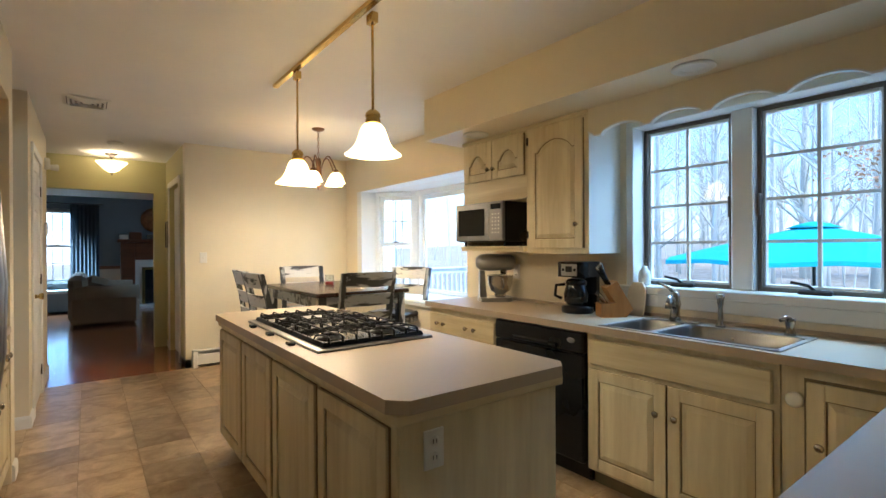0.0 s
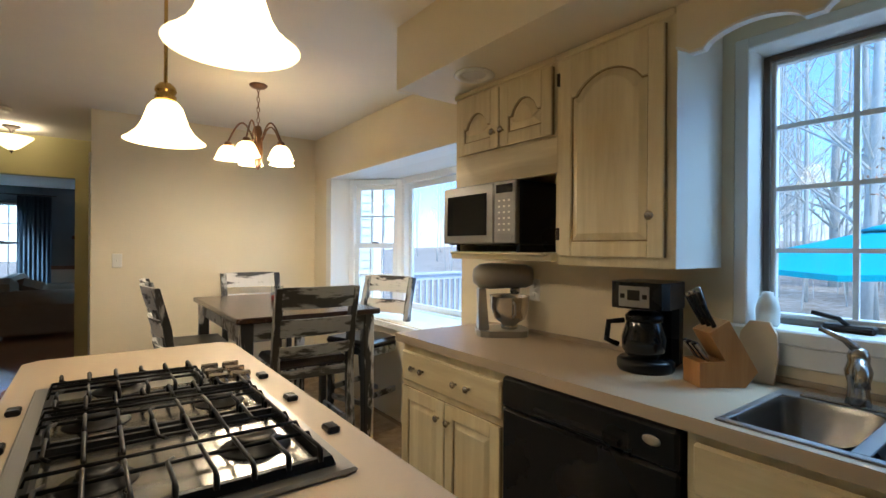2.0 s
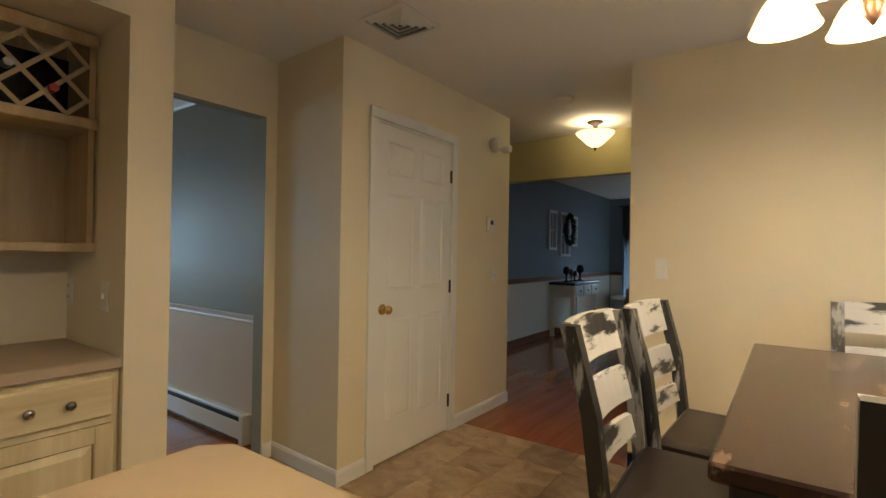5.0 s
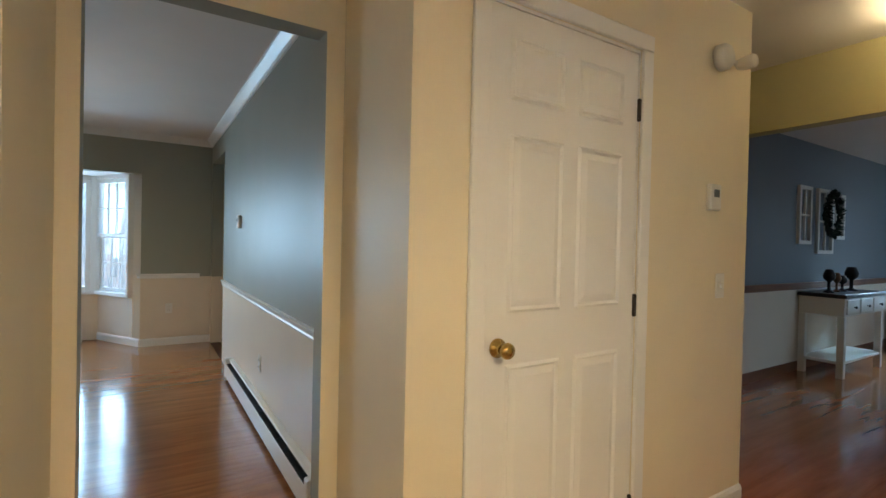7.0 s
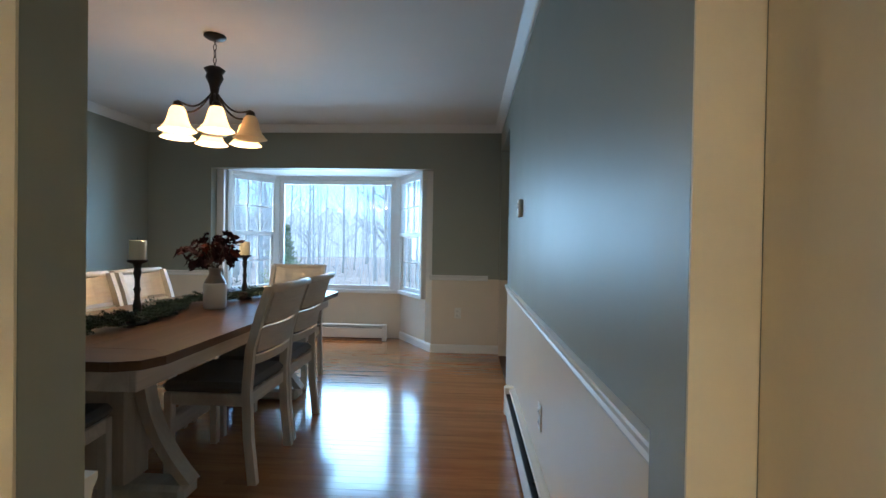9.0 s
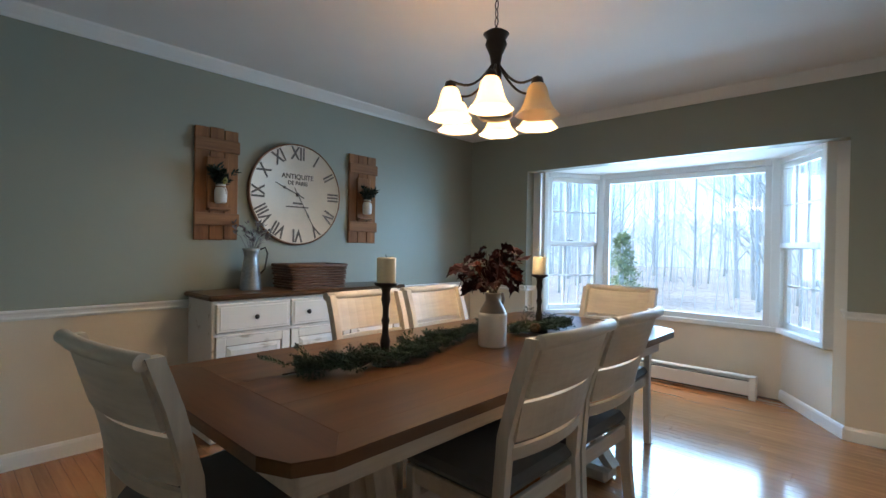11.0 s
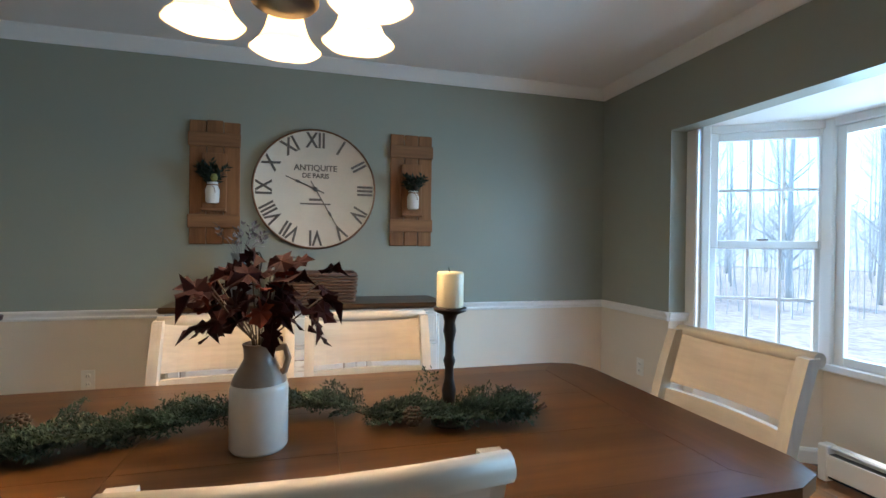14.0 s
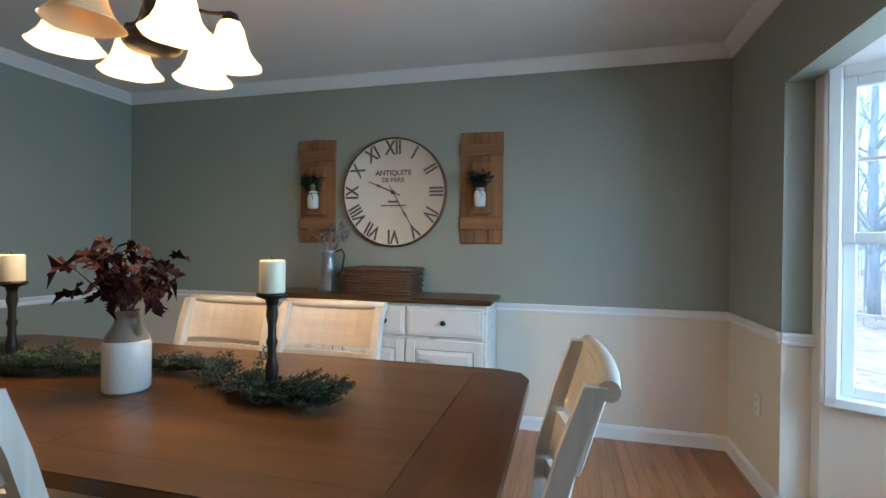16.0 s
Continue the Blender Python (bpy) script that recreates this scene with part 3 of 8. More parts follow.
structure("ceiling_kitchen_bay", bm, M_CEIL, "white ceiling of the kitchen bay", "ceiling")
structure("wall_kitchen_bay_side", boxes((EX + 0.2, 3.15, 0, 3.4, 3.25, BZ1)), M_CREAM, "cream side of the bay", "wall")
bm = bmesh.new()
prism(bm, [(EX - 0.03, BY1), (3.30, 4.97), (3.30, BY0), (EX - 0.03, BY0)], lambda u, v, d: (u, v, d), BZ0 - 0.045, BZ0 - 0.005)
structure("sill_kitchen_bay", bm, M_TRIM, "white bay sill board", "sill")
kl = math.dist(KBP[0], KBP[1])
double_hung("window_4", along(KBP[0], KBP[1], BZ0) @ pose(0.07, 0, 0), kl - 0.14, 1.20, "white double-hung sash window with grilles", 3, 2)
picture_window("window_5", along(KBP[1], KBP[2], BZ0) @ pose(0.07, 0, 0), 1.46, 1.20, "plain bay picture window in white frame")

# sink window: a pair of casements in a deep white box
t = thing("window_6", (EX, SW1, 0, 0, 0, -90), "pair of dark-framed casement windows in white box", "window", kind="structure")
W = SW1 - SW0
part("window_frame", boxes((0, 0, SZ0, 0.045, 0.2, SZ1, 0.004), (W - 0.045, 0, SZ0, W, 0.2, SZ1, 0.004), (0.045, 0, SZ1 - 0.04, W - 0.045, 0.2, SZ1, 0.004),
                           (0.575, 0.09, SZ0 + 0.03, 0.685, 0.2, SZ1 - 0.04, 0.006), (-0.06, -0.018, SZ0 - 0.09, W + 0.06, -0.002, SZ0 - 0.02, 0.004)), M_TRIM, t)
part("window_sill", boxes((-0.06, -0.03, SZ0 - 0.02, W + 0.06, 0.2, SZ0 + 0.03, 0.006)), M_TRIM, t)
for x0 in (0.047, 0.69):
    s = sash_grid(0.525, SZ1 - SZ0 - 0.075, 2, 4, t, M_TRIM, M_PANE, y=0.165, x0=x0, z0=SZ0 + 0.033, frame_w=0.035)
    part("sash_frame", boxes((x0, 0.128, SZ0 + 0.031, x0 + 0.022, 0.145, SZ1 - 0.042, 0.002), (x0 + 0.503, 0.128, SZ0 + 0.031, x0 + 0.525, 0.145, SZ1 - 0.042, 0.002),
                             (x0 + 0.022, 0.128, SZ0 + 0.031, x0 + 0.503, 0.145, SZ0 + 0.053, 0.002), (x0 + 0.022, 0.128, SZ1 - 0.064, x0 + 0.503, 0.145, SZ1 - 0.042, 0.002)), M_SASH, t, "dark bronze casement edge")
    bm = boxes((x0 + 0.19, 0.07, SZ0 + 0.03, x0 + 0.33, 0.12, SZ0 + 0.055, 0.008))
    tube(bm, [(x0 + 0.26, 0.09, SZ0 + 0.05), (x0 + 0.24, 0.07, SZ0 + 0.075), (x0 + 0.17, 0.06, SZ0 + 0.09)], 0.008)
    part("crank_handle", bm, M_BRONZE, t)
    xl = x0 + 0.512 if x0 < 0.3 else x0 + 0.012
    part("casement_latch", boxes((xl - 0.008, 0.105, 1.45, xl + 0.008, 0.13, 1.57, 0.004)), M_SASH, t)
t = double_hung("window_7", (LWX0, LN + 0.05, LWZ0), LWX1 - LWX0, LWZ1 - LWZ0, "bright sash window of the living room", 3, 2)

# baseboards, crown, chair rail
BASE = [(0, 0), (0.014, 0), (0.014, 0.07), (0.008, 0.085), (0, 0.09)]
CROWN = [(0, -0.077), (0.012, -0.077), (0.02, -0.06), (0.05, -0.025), (0.062, -0.012), (0.066, 0), (0, 0)]
RAIL = [(0, 0), (0.01, 0), (0.016, 0.012), (0.012, 0.022), (0.016, 0.034), (0.024, 0.045), (0.024, 0.055), (0, 0.055)]


def moulding(name, section, paths, label, material=None):
    bm = bmesh.new()
    for p in paths:
        sweep(bm, section, p)
    return structure(name, bm, material or M_TRIM, label, "trim")


def z3(z, *pts):
    return [(x, y, z) for x, y in pts]


moulding("crown_moulding", CROWN, [z3(CEIL, (DE, DN), (DW, DN), (DW, DS), (DE, DS), (DE, DN - 0.001))], "white crown moulding round the dining room")
moulding("chair_rail", RAIL, [z3(0.782, (DW, DB0), (DW, DS), (DE, DS), (DE, OP0)), z3(0.782, (DE, DN), (NE_X, DN)), z3(0.782, (DW, DN - 0.12), (DW, DB1)),
                              z3(0.782, (DW - 0.12, DB0 + 0.02), (DW, DB0)), z3(0.782, (DW, DB1), (DW - 0.12, DB1 - 0.02))], "white moulded chair rail")
moulding("baseboard_dining", BASE, [z3(0, (DW, DB0), (DW, DS), (DE, DS), (DE, OP0)), z3(0, (DW, DN), (DW, DB1)), z3(0, (DW, DB1), DBP[3], DBP[2]), z3(0, DBP[1], DBP[0], (DW, DB0))], "white baseboard")
moulding("baseboard_kitchen", BASE, [z3(0, (KX, OP1 + 0.001), (KX, 4.585), (WX, 4.555), (WX, 4.755)) [::-1], z3(0, (WX, 6.46), (WX, 5.65)) [::-1] and z3(0, (WX, 5.65), (WX, 6.46))[::-1]], "white baseboard")
moulding("baseboard_pier", BASE, [z3(0, (WX, NI1 + 0.03), (WX, 3.682), (KX, 3.682))[::-1]], "white baseboard")
moulding("baseboard_hall", BASE, [z3(0, (0.84, 7.3), (0.84, 6.99)), z3(0, (0.84, 6.11), (0.84, NY), (0.9, NY))], "white baseboard")


def heater(name, m, length, label):
    """A hot-water baseboard heater; local x along it, -y towards the room."""
    t = thing(name, m, label, "heater", kind="structure")
    part("back_panel", boxes((0, -0.012, 0.02, length, 0, 0.19)), M_WHITE, t)
    bm = bmesh.new()
    prism(bm, [(-0.012, 0.19), (-0.034, 0.186), (-0.04, 0.176), (-0.037, 0.174), (-0.032, 0.18), (-0.012, 0.184)], lambda u, v, d: (d, u, v), 0, length)
    part("hood", bm, M_WHITE, t)
    part("front_panel", boxes((0.03, -0.066, 0.035, length - 0.03, -0.062, 0.15, 0.002)), M_WHITE, t)
    # plain block in black, painting the shade in the slot under the hood
    part("fin_core", boxes((0.02, -0.058, 0.02, length - 0.02, -0.013, 0.148)), M_BLACK, t, "fin block blackened for the shaded slot")
    for x in (0, length - 0.05):
        part("end_cap", boxes((x, -0.07, 0.0, x + 0.05, -0.001, 0.195, 0.006)), M_WHITE, t)
    return t


heater("heater_1", (NE_X + 0.72, DN - 0.002, 0, 0, 0, 0), 2.55, "white metal baseboard heater along the wall")
heater("heater_2", along((-6.16, 1.98), (-6.16, 3.36), 0) @ pose(0, -0.03, 0), 1.33, "white metal baseboard heater under the bay")
heater("heater_3", (0.90, NY - 0.002, 0), 1.85, "white metal baseboard heater on the kitchen wall")


# ---- kitchen cabinets ----
def cab_door(parent, x, z, w, h, knob=None, arch=False, y=0.0, mat=None, name="door"):
    """A raised-panel door with its front at local y - 0.02."""
    f = min(0.058, w * 0.2)
    ph = h - 2 * f
    n = 12
    rise = min(0.07, ph * 0.4) if arch else 0

    def outline(g):
        a, b2, c, e = x + f + g, x + w - f - g, z + f + g, z + h - f - g - (0.03 if arch else 0)
        if not arch:
            return [(a, c), (b2, c), (b2, e), (a, e)]
        r = [(b2 - 0.02 - (b2 - a - 0.04) * i / n, e - rise + rise * math.sin(math.pi * i / n) ** 0.7) for i in range(n + 1)]
        return [(a, c), (b2, c), (b2, e - rise)] + r + [(a, e - rise)]
    bm = boxes((x, y - 0.021, z, x + f, y - 0.0112, z + h, 0.003), (x + w - f, y - 0.021, z, x + w, y - 0.0112, z + h, 0.003),
               (x + f, y - 0.021, z, x + w - f, y - 0.0112, z + f, 0.003))
    o = outline(0)
    low = o[2:] if arch else [(x + w - f, z + h - f), (x + f, z + h - f)]
    prism(bm, low + [(x + f, z + h), (x + w - f, z + h)], lambda u, v, dd: (u, dd, v), y - 0.021, y - 0.0112)
    d = part(name, bm, mat or M_CAB, parent)
    part("recess", boxes((x + 0.001, y - 0.011, z + 0.001, x + w - 0.001, y, z + h - 0.001)), M_SIDEGLAZE if mat else M_GLAZE, d, "darker glaze in the grooves")
    bm = bmesh.new()
    va = [bm.verts.new((u, y - 0.0115, v)) for u, v in outline(0.006)]
    vc = [bm.verts.new((u, y - 0.022, v)) for u, v in outline(0.032)]
    k = len(va)
    for i in range(k):
        bm.faces.new((va[i], va[(i + 1) % k], vc[(i + 1) % k], vc[i]))
    bm.faces.new(vc)
    part("raised_panel", bm, mat or M_CAB, d)
    if knob:
        add_knob(d, knob[0], knob[1], y - 0.02)
    return d


def add_knob(parent, x, z, y, mat=None):
    bm = bmesh.new()
    lathe(bm, [(0.006, 0), (0.006, 0.012), (0.014, 0.017), (0.0165, 0.023), (0.012, 0.028), (0.003, 0.03)], seg=12, m=pose(x, y, z, 90))
    return part("knob", bm, mat or M_CHROME, parent, "satin nickel knob")


def drawer(parent, x, z, w, h, knobs, y=0.0, mat=None):
    d = part("drawer", boxes((x, y - 0.02, z, x + w, y, z + h, 0.007)), mat or M_CABH, parent)
    for kx in knobs:
        add_knob(d, kx, z + h / 2, y - 0.02)
    return d


CZ = 0.872          # worktop height
FX = 2.172          # face of the base cabinets
GE = pose(FX, 0, 0, 0, 0, -90)   # local x runs south, -y faces the room


def base_unit(name, y_north, w, label, build, depth=0.55):
    t = thing(name, (FX, y_north, 0, 0, 0, -90), label, "cabinet", "base cabinets")
    if build is build_b:
        part("body", boxes((0, 0, 0.09, w, depth, 0.66, 0.002), (0, 0, 0.66, w, 0.02, CZ - 0.04)), M_CAB, t)
    else:
        part("body", boxes((0, 0, 0.09, w, depth, CZ - 0.04, 0.002)), M_CAB, t)
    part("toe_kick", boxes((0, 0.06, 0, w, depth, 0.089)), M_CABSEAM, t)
    build(t, w)
    return t


def build_a(t, w):
    drawer(t, 0.015, 0.64, w - 0.03, 0.15, (0.13, 0.21, 0.47, 0.56))
    cab_door(t, 0.015, 0.11, w / 2 - 0.02, 0.50, (w / 2 - 0.04, 0.53))
    cab_door(t, w / 2 + 0.005, 0.11, w / 2 - 0.02, 0.50, (w / 2 + 0.04, 0.53))


def build_b(t, w):
    part("false_front", boxes((0.02, -0.02, 0.66, w - 0.02, 0, 0.80, 0.008)), M_CABH, t)
    cab_door(t, 0.02, 0.11, w / 2 - 0.025, 0.53, (w / 2 - 0.045, 0.50))
    cab_door(t, w / 2 + 0.005, 0.11, w / 2 - 0.025, 0.53, (w / 2 + 0.045, 0.50))


def build_c(t, w):
    # thin dark sheet standing in for the shade in the corner gap
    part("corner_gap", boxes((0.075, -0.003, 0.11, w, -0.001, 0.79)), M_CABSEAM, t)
    cab_door(t, 0.085, 0.11, 0.32, 0.67, (0.13, 0.55))
    bm = bmesh.new()
    lathe(bm, [(0.03, 0), (0.03, 0.012), (0.022, 0.018), (0.004, 0.02)], seg=16, m=pose(0.045, -0.001, 0.70, 90))
    part("child_lock", bm, M_WHITE, t, "round white plastic child lock")


base_unit("base_cabinet", 3.075, 0.765, "cream pickled base cabinet with wide drawer and two doors", build_a)
base_unit("base_cabinet", 1.60, 0.895, "cream pickled sink cabinet with two raised-panel doors", build_b)
base_unit("base_cabinet", 0.70, 0.62, "cream pickled corner cabinet with a narrow door", build_c)
t = thing("dishwasher", (FX, 2.305, 0, 0, 0, -90), "glossy black built-in dishwasher under the worktop", "dishwasher")
part("body", boxes((0.003, 0.02, 0.09, 0.697, 0.55, CZ - 0.045)), M_BLACK, t)
part("door", boxes((0.005, -0.03, 0.11, 0.695, 0.019, 0.70, 0.008)), M_BLACK, t)
part("control_panel", boxes((0.005, -0.035, 0.705, 0.695, 0.019, CZ - 0.05, 0.01)), M_BLACK, t)
part("kick_plate", boxes((0.005, 0.05, 0, 0.695, 0.1, 0.085)), M_BLACK, t)
bm = bmesh.new()
lathe(bm, [(0.022, 0), (0.02, 0.003), (0.004, 0.004)], seg=16, m=pose(0.62, -0.036, 0.775, 90) @ Matrix.Diagonal((1.3, 0.7, 1, 1)))
part("badge", bm, M_STEEL, t, "small oval steel badge")
bm = bmesh.new()
sweep(bm, [(0, 0), (0.015, 0.008), (0.015, 0.02), (0, 0.028)], [(0.18, -0.035, 0.72), (0.52, -0.035, 0.72)][::-1])
part("handle", bm, M_BLACK, t)


def worktop(name, outline, label, z=CZ, hole=None):
    """A laminate worktop: a thin top sheet over a deeper edge."""
    t = thing(name, (0, 0, 0), label, "worktop")
    bm = bmesh.new()
    prism(bm, outline, lambda u, v, d: (u, v, d), z - 0.004, z)
    top = part("top_sheet", bm, M_LAM, t)
    bm = bmesh.new()
    prism(bm, outline, lambda u, v, d: (u, v, d), z - 0.04, z - 0.0041)
    part("edge_band", bm, M_LAMEDGE, t)
    return t


SKX0, SKX1, SKY0, SKY1 = 2.165, 2.625, 0.70, 1.53
t = thing("counter", (0, 0, 0), "beige speckled laminate worktop along the window wall", "worktop")
for nm, a, b2, mt in (("top_sheet", CZ - 0.004, CZ, M_LAM), ("edge_band", CZ - 0.04, CZ - 0.0042, M_LAMEDGE)):
    for q in ((2.135, SKY1 - 0.02, EX, 3.10), (2.135, -0.5, EX, SKY0 + 0.02), (2.135, SKY0 + 0.02, SKX0 + 0.02, SKY1 - 0.02), (SKX1 - 0.02, SKY0 + 0.02, EX, SKY1 - 0.02), (0.80, -0.35, 2.135, 0.30)):
        part(nm, boxes((q[0], q[1], a, q[2], q[3], b2)), mt, t)
part("backsplash", boxes((EX - 0.018, -0.5, CZ, EX - 0.001, 3.10, CZ + 0.02, 0.003)), M_LAMEDGE, t)
t = thing("peninsula_cabinet", (0, 0, 0), "cream pickled peninsula cabinet", "cabinet")
part("body", boxes((0.86, -0.30, 0.09, 2.10, 0.25, CZ - 0.041)), M_CAB, t)
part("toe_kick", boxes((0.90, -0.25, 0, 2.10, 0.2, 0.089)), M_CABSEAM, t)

# upper cabinets, with the microwave bay
UX = 2.41
t = thing("upper_cabinet", (UX, 2.945, 0, 0, 0, -90), "cream pickled wall cabinet with arched doors over an open shelf", "cabinet", "wall cabinets")
part("body", boxes((0, 0.002, 1.782, 0.68, EX - UX - 0.002, 2.115)), M_CAB, t)
part("fascia", boxes((0, 0.002, 1.632, 0.68, 0.02, 1.781)), M_CABH, t)
part("back_panel", boxes((0, 0.30, 1.30, 0.68, EX - UX - 0.002, 1.781)), M_CAB, t)
for x in (0, 0.66):
    part("side_panel", boxes((x, 0.021, 1.30, x + 0.02, 0.299, 1.781)), M_CAB, t)
part("bottom_shelf", boxes((0, -0.03, 1.262, 0.68, EX - UX - 0.002, 1.299, 0.004), (0.02, -0.055, 1.286, 0.665, -0.031, 1.299, 0.004)), M_CABH, t)
cab_door(t, 0.03, 1.79, 0.315, 0.285, (0.32, 1.865), True)
cab_door(t, 0.352, 1.79, 0.315, 0.285, (0.378, 1.865), True)
part("cornice", boxes((-0.004, -0.012, 2.092, 0.68, 0.001, 2.116, 0.004)), M_CABH, t)
t = thing("upper_cabinet", (UX, 2.264, 0, 0, 0, -90), "cream pickled tall wall cabinet with arched door", "cabinet", "wall cabinets")
part("body", boxes((0, 0.002, 1.25, 0.50, EX - UX - 0.002, 2.115)), M_CAB, t)
cab_door(t, 0.03, 1.285, 0.44, 0.79, (0.43, 1.43), True)
part("cornice", boxes((0, -0.012, 2.092, 0.50, 0.001, 2.116, 0.004)), M_CABH, t)
part("side_panel", boxes((0.501, 0.0, 1.25, 0.504, EX - UX - 0.002, 2.115)), M_WHITE, t, "white painted side panel")
for z in (1.35, 1.98):
    part("hinge", boxes((0.016, -0.022, z, 0.028, -0.001, z + 0.05)), M_BRONZE, t)

# soffit and scalloped valance
structure("soffit", boxes((2.109, -2.2, 2.12, EX, 3.058, CEIL)), M_CREAM, "cream painted dropped soffit over the cabinets", "soffit")
bm = bmesh.new()
top, edge = 2.119, []
L = 1.763 - 0.30
for i in range(101):
    u = i / 100
    k = (1.70 - 0.30 - L * u) / 0.31
    f = k - math.floor(k)
    hump = math.sin(math.pi * min(max((f - 0.08) / 0.84, 0), 1)) ** 0.55
    edge.append((0.30 + L * u, 1.952 + 0.044 * hump))
prism(bm, [(0.30, top)] + edge + [(0.30 + L, top)], lambda u, v, d: (d, u, v), UX - 0.002, UX + 0.018)
t = tagged(new("valance", mesh_of(bm, "valance", M_CREAM)), "cream valance with scalloped white lower edge over sink", "valance")
bm = bmesh.new()
for a, b2 in zip(edge, edge[1:]):
    prism(bm, [(a[0], a[1] - 0.007), (b2[0], b2[1] - 0.007), (b2[0], b2[1] + 0.002), (a[0], a[1] + 0.002)], lambda u, v, d: (d, u, v), UX - 0.008, UX + 0.022)
part("edge_trim", bm, M_TRIM, t, "white edge trim")
for x, y in ((2.25, 1.07), (2.28, 2.645)):
    bm = bmesh.new()
    lathe(bm, [(0.055, 0), (0.092, 0), (0.095, -0.006), (0.085, -0.012), (0.06, -0.008), (0.055, 0.02)], seg=28, cap=False)
    t = thing("recessed_light", (x, y, 2.119), "unlit round recessed light in the soffit", "ceiling light", "recessed lights")
    part("trim_ring", bm, M_WHITE, t)
    bm = bmesh.new()
    lathe(bm, [(0.0, -0.002), (0.056, -0.002)], seg=24, cap=False)
    part("lens", bm, M_CEIL, t)

# island
IX0, IX1, IY0, IY1 = 0.65, 1.385, 1.09, 3.345
ch = 0.05
t = worktop("island_worktop", [(IX0 + ch, IY0), (IX1 - ch, IY0), (IX1, IY0 + ch), (IX1, IY1 - ch), (IX1 - ch, IY1), (IX0 + ch, IY1), (IX0, IY1 - ch), (IX0, IY0 + ch)], "beige laminate island worktop with clipped corners")
t = thing("island_cabinet", (0, 0, 0), "cream pickled kitchen island with raised panels", "cabinet")
part("body", boxes((IX0 + 0.04, IY0 + 0.04, 0.09, IX1 - 0.04, IY1 - 0.04, CZ - 0.042)), M_CAB, t)
part("toe_kick", boxes((IX0 + 0.09, IY0 + 0.07, 0, IX1 - 0.09, IY1 - 0.09, 0.089)), M_CABSEAM, t)
part("top_rail", boxes((IX0 + 0.02, IY0 + 0.02, CZ - 0.075, IX1 - 0.02, IY1 - 0.02, CZ - 0.043, 0.004)), M_CABH, t)
sidew = thing("panel_holder", (IX0 + 0.04, IY0, 0, 0, 0, -90), "", "")
sidew.name = "west_side"
sidew.parent = t
part("west_face", boxes((-(IY1 - IY0) + 0.045, -0.004, 0.1, -0.045, 0, 0.79)), M_CAB, sidew)
for i in range(4):
    cab_door(sidew, -(IY1 - IY0) + 0.07 + i * 0.535, 0.12, 0.50, 0.66, None, name="side_panel")
eastw = thing("east_side", (IX1 - 0.04, IY0, 0, 0, 0, 90), "", "")
eastw.parent = t
for i in range(3):
    drawer(eastw, 0.08 + i * 0.71, 0.62, 0.67, 0.15, (0.08 + i * 0.71 + 0.22, 0.08 + i * 0.71 + 0.45))
    cab_door(eastw, 0.08 + i * 0.71, 0.12, 0.33, 0.47, (0.08 + i * 0.71 + 0.29, 0.54))
    cab_door(eastw, 0.08 + i * 0.71 + 0.34, 0.12, 0.33, 0.47, (0.08 + i * 0.71 + 0.38, 0.54))


def outlet(m, label, kind="outlet", name=None):
    """A wall plate in the local xz plane, facing -y."""
    t = thing(name or ("wall_outlet" if kind == "outlet" else "light_switch"), m, label, kind)
    part("cover_plate", boxes((-0.036, -0.006, -0.058, 0.036, 0, 0.058, 0.003)), M_WHITE, t)
    if kind == "outlet":
        for z in (-0.024, 0.024):
            bm = bmesh.new()
            lathe(bm, [(0.016, 0), (0.015, 0.003), (0.002, 0.0032)], seg=14, m=pose(0, -0.006, z, 90))
            s = part("socket", bm, M_WHITE, t)
            part("slot", boxes((-0.007, -0.0098, z - 0.006, -0.005, -0.009, z + 0.006), (0.005, -0.0098, z - 0.006, 0.007, -0.009, z + 0.006)), M_BLACK, s)
    else:
        part("toggle", boxes((-0.005, -0.017, -0.01, 0.005, -0.006, 0.012, 0.002)), M_WHITE, t)
    return t


outlet((0.803, IY0 + 0.038, 0.705), "white double outlet on the end of the island")
outlet((1.02, NY - 0.001, 1.195), "white toggle light switch on cream wall", "switch")
outlet((WX + 0.001, 6.22, 1.09, 0, 0, 90), "white toggle light switch beside the hall", "switch")
outlet((-5.561, 4.17, 0.43, 0, 0, 90), "white outlet in the beige lower wall")
outlet((-5.561, 1.17, 0.43, 0, 0, 90), "white outlet in the beige lower wall")
outlet((-2.15, DS + 0.001, 0.43, 0, 0, 180), "white outlet in the beige lower wall")
outlet((-2.6, DN - 0.001, 0.40, 0, 0, 0), "white outlet in the pale lower wall")

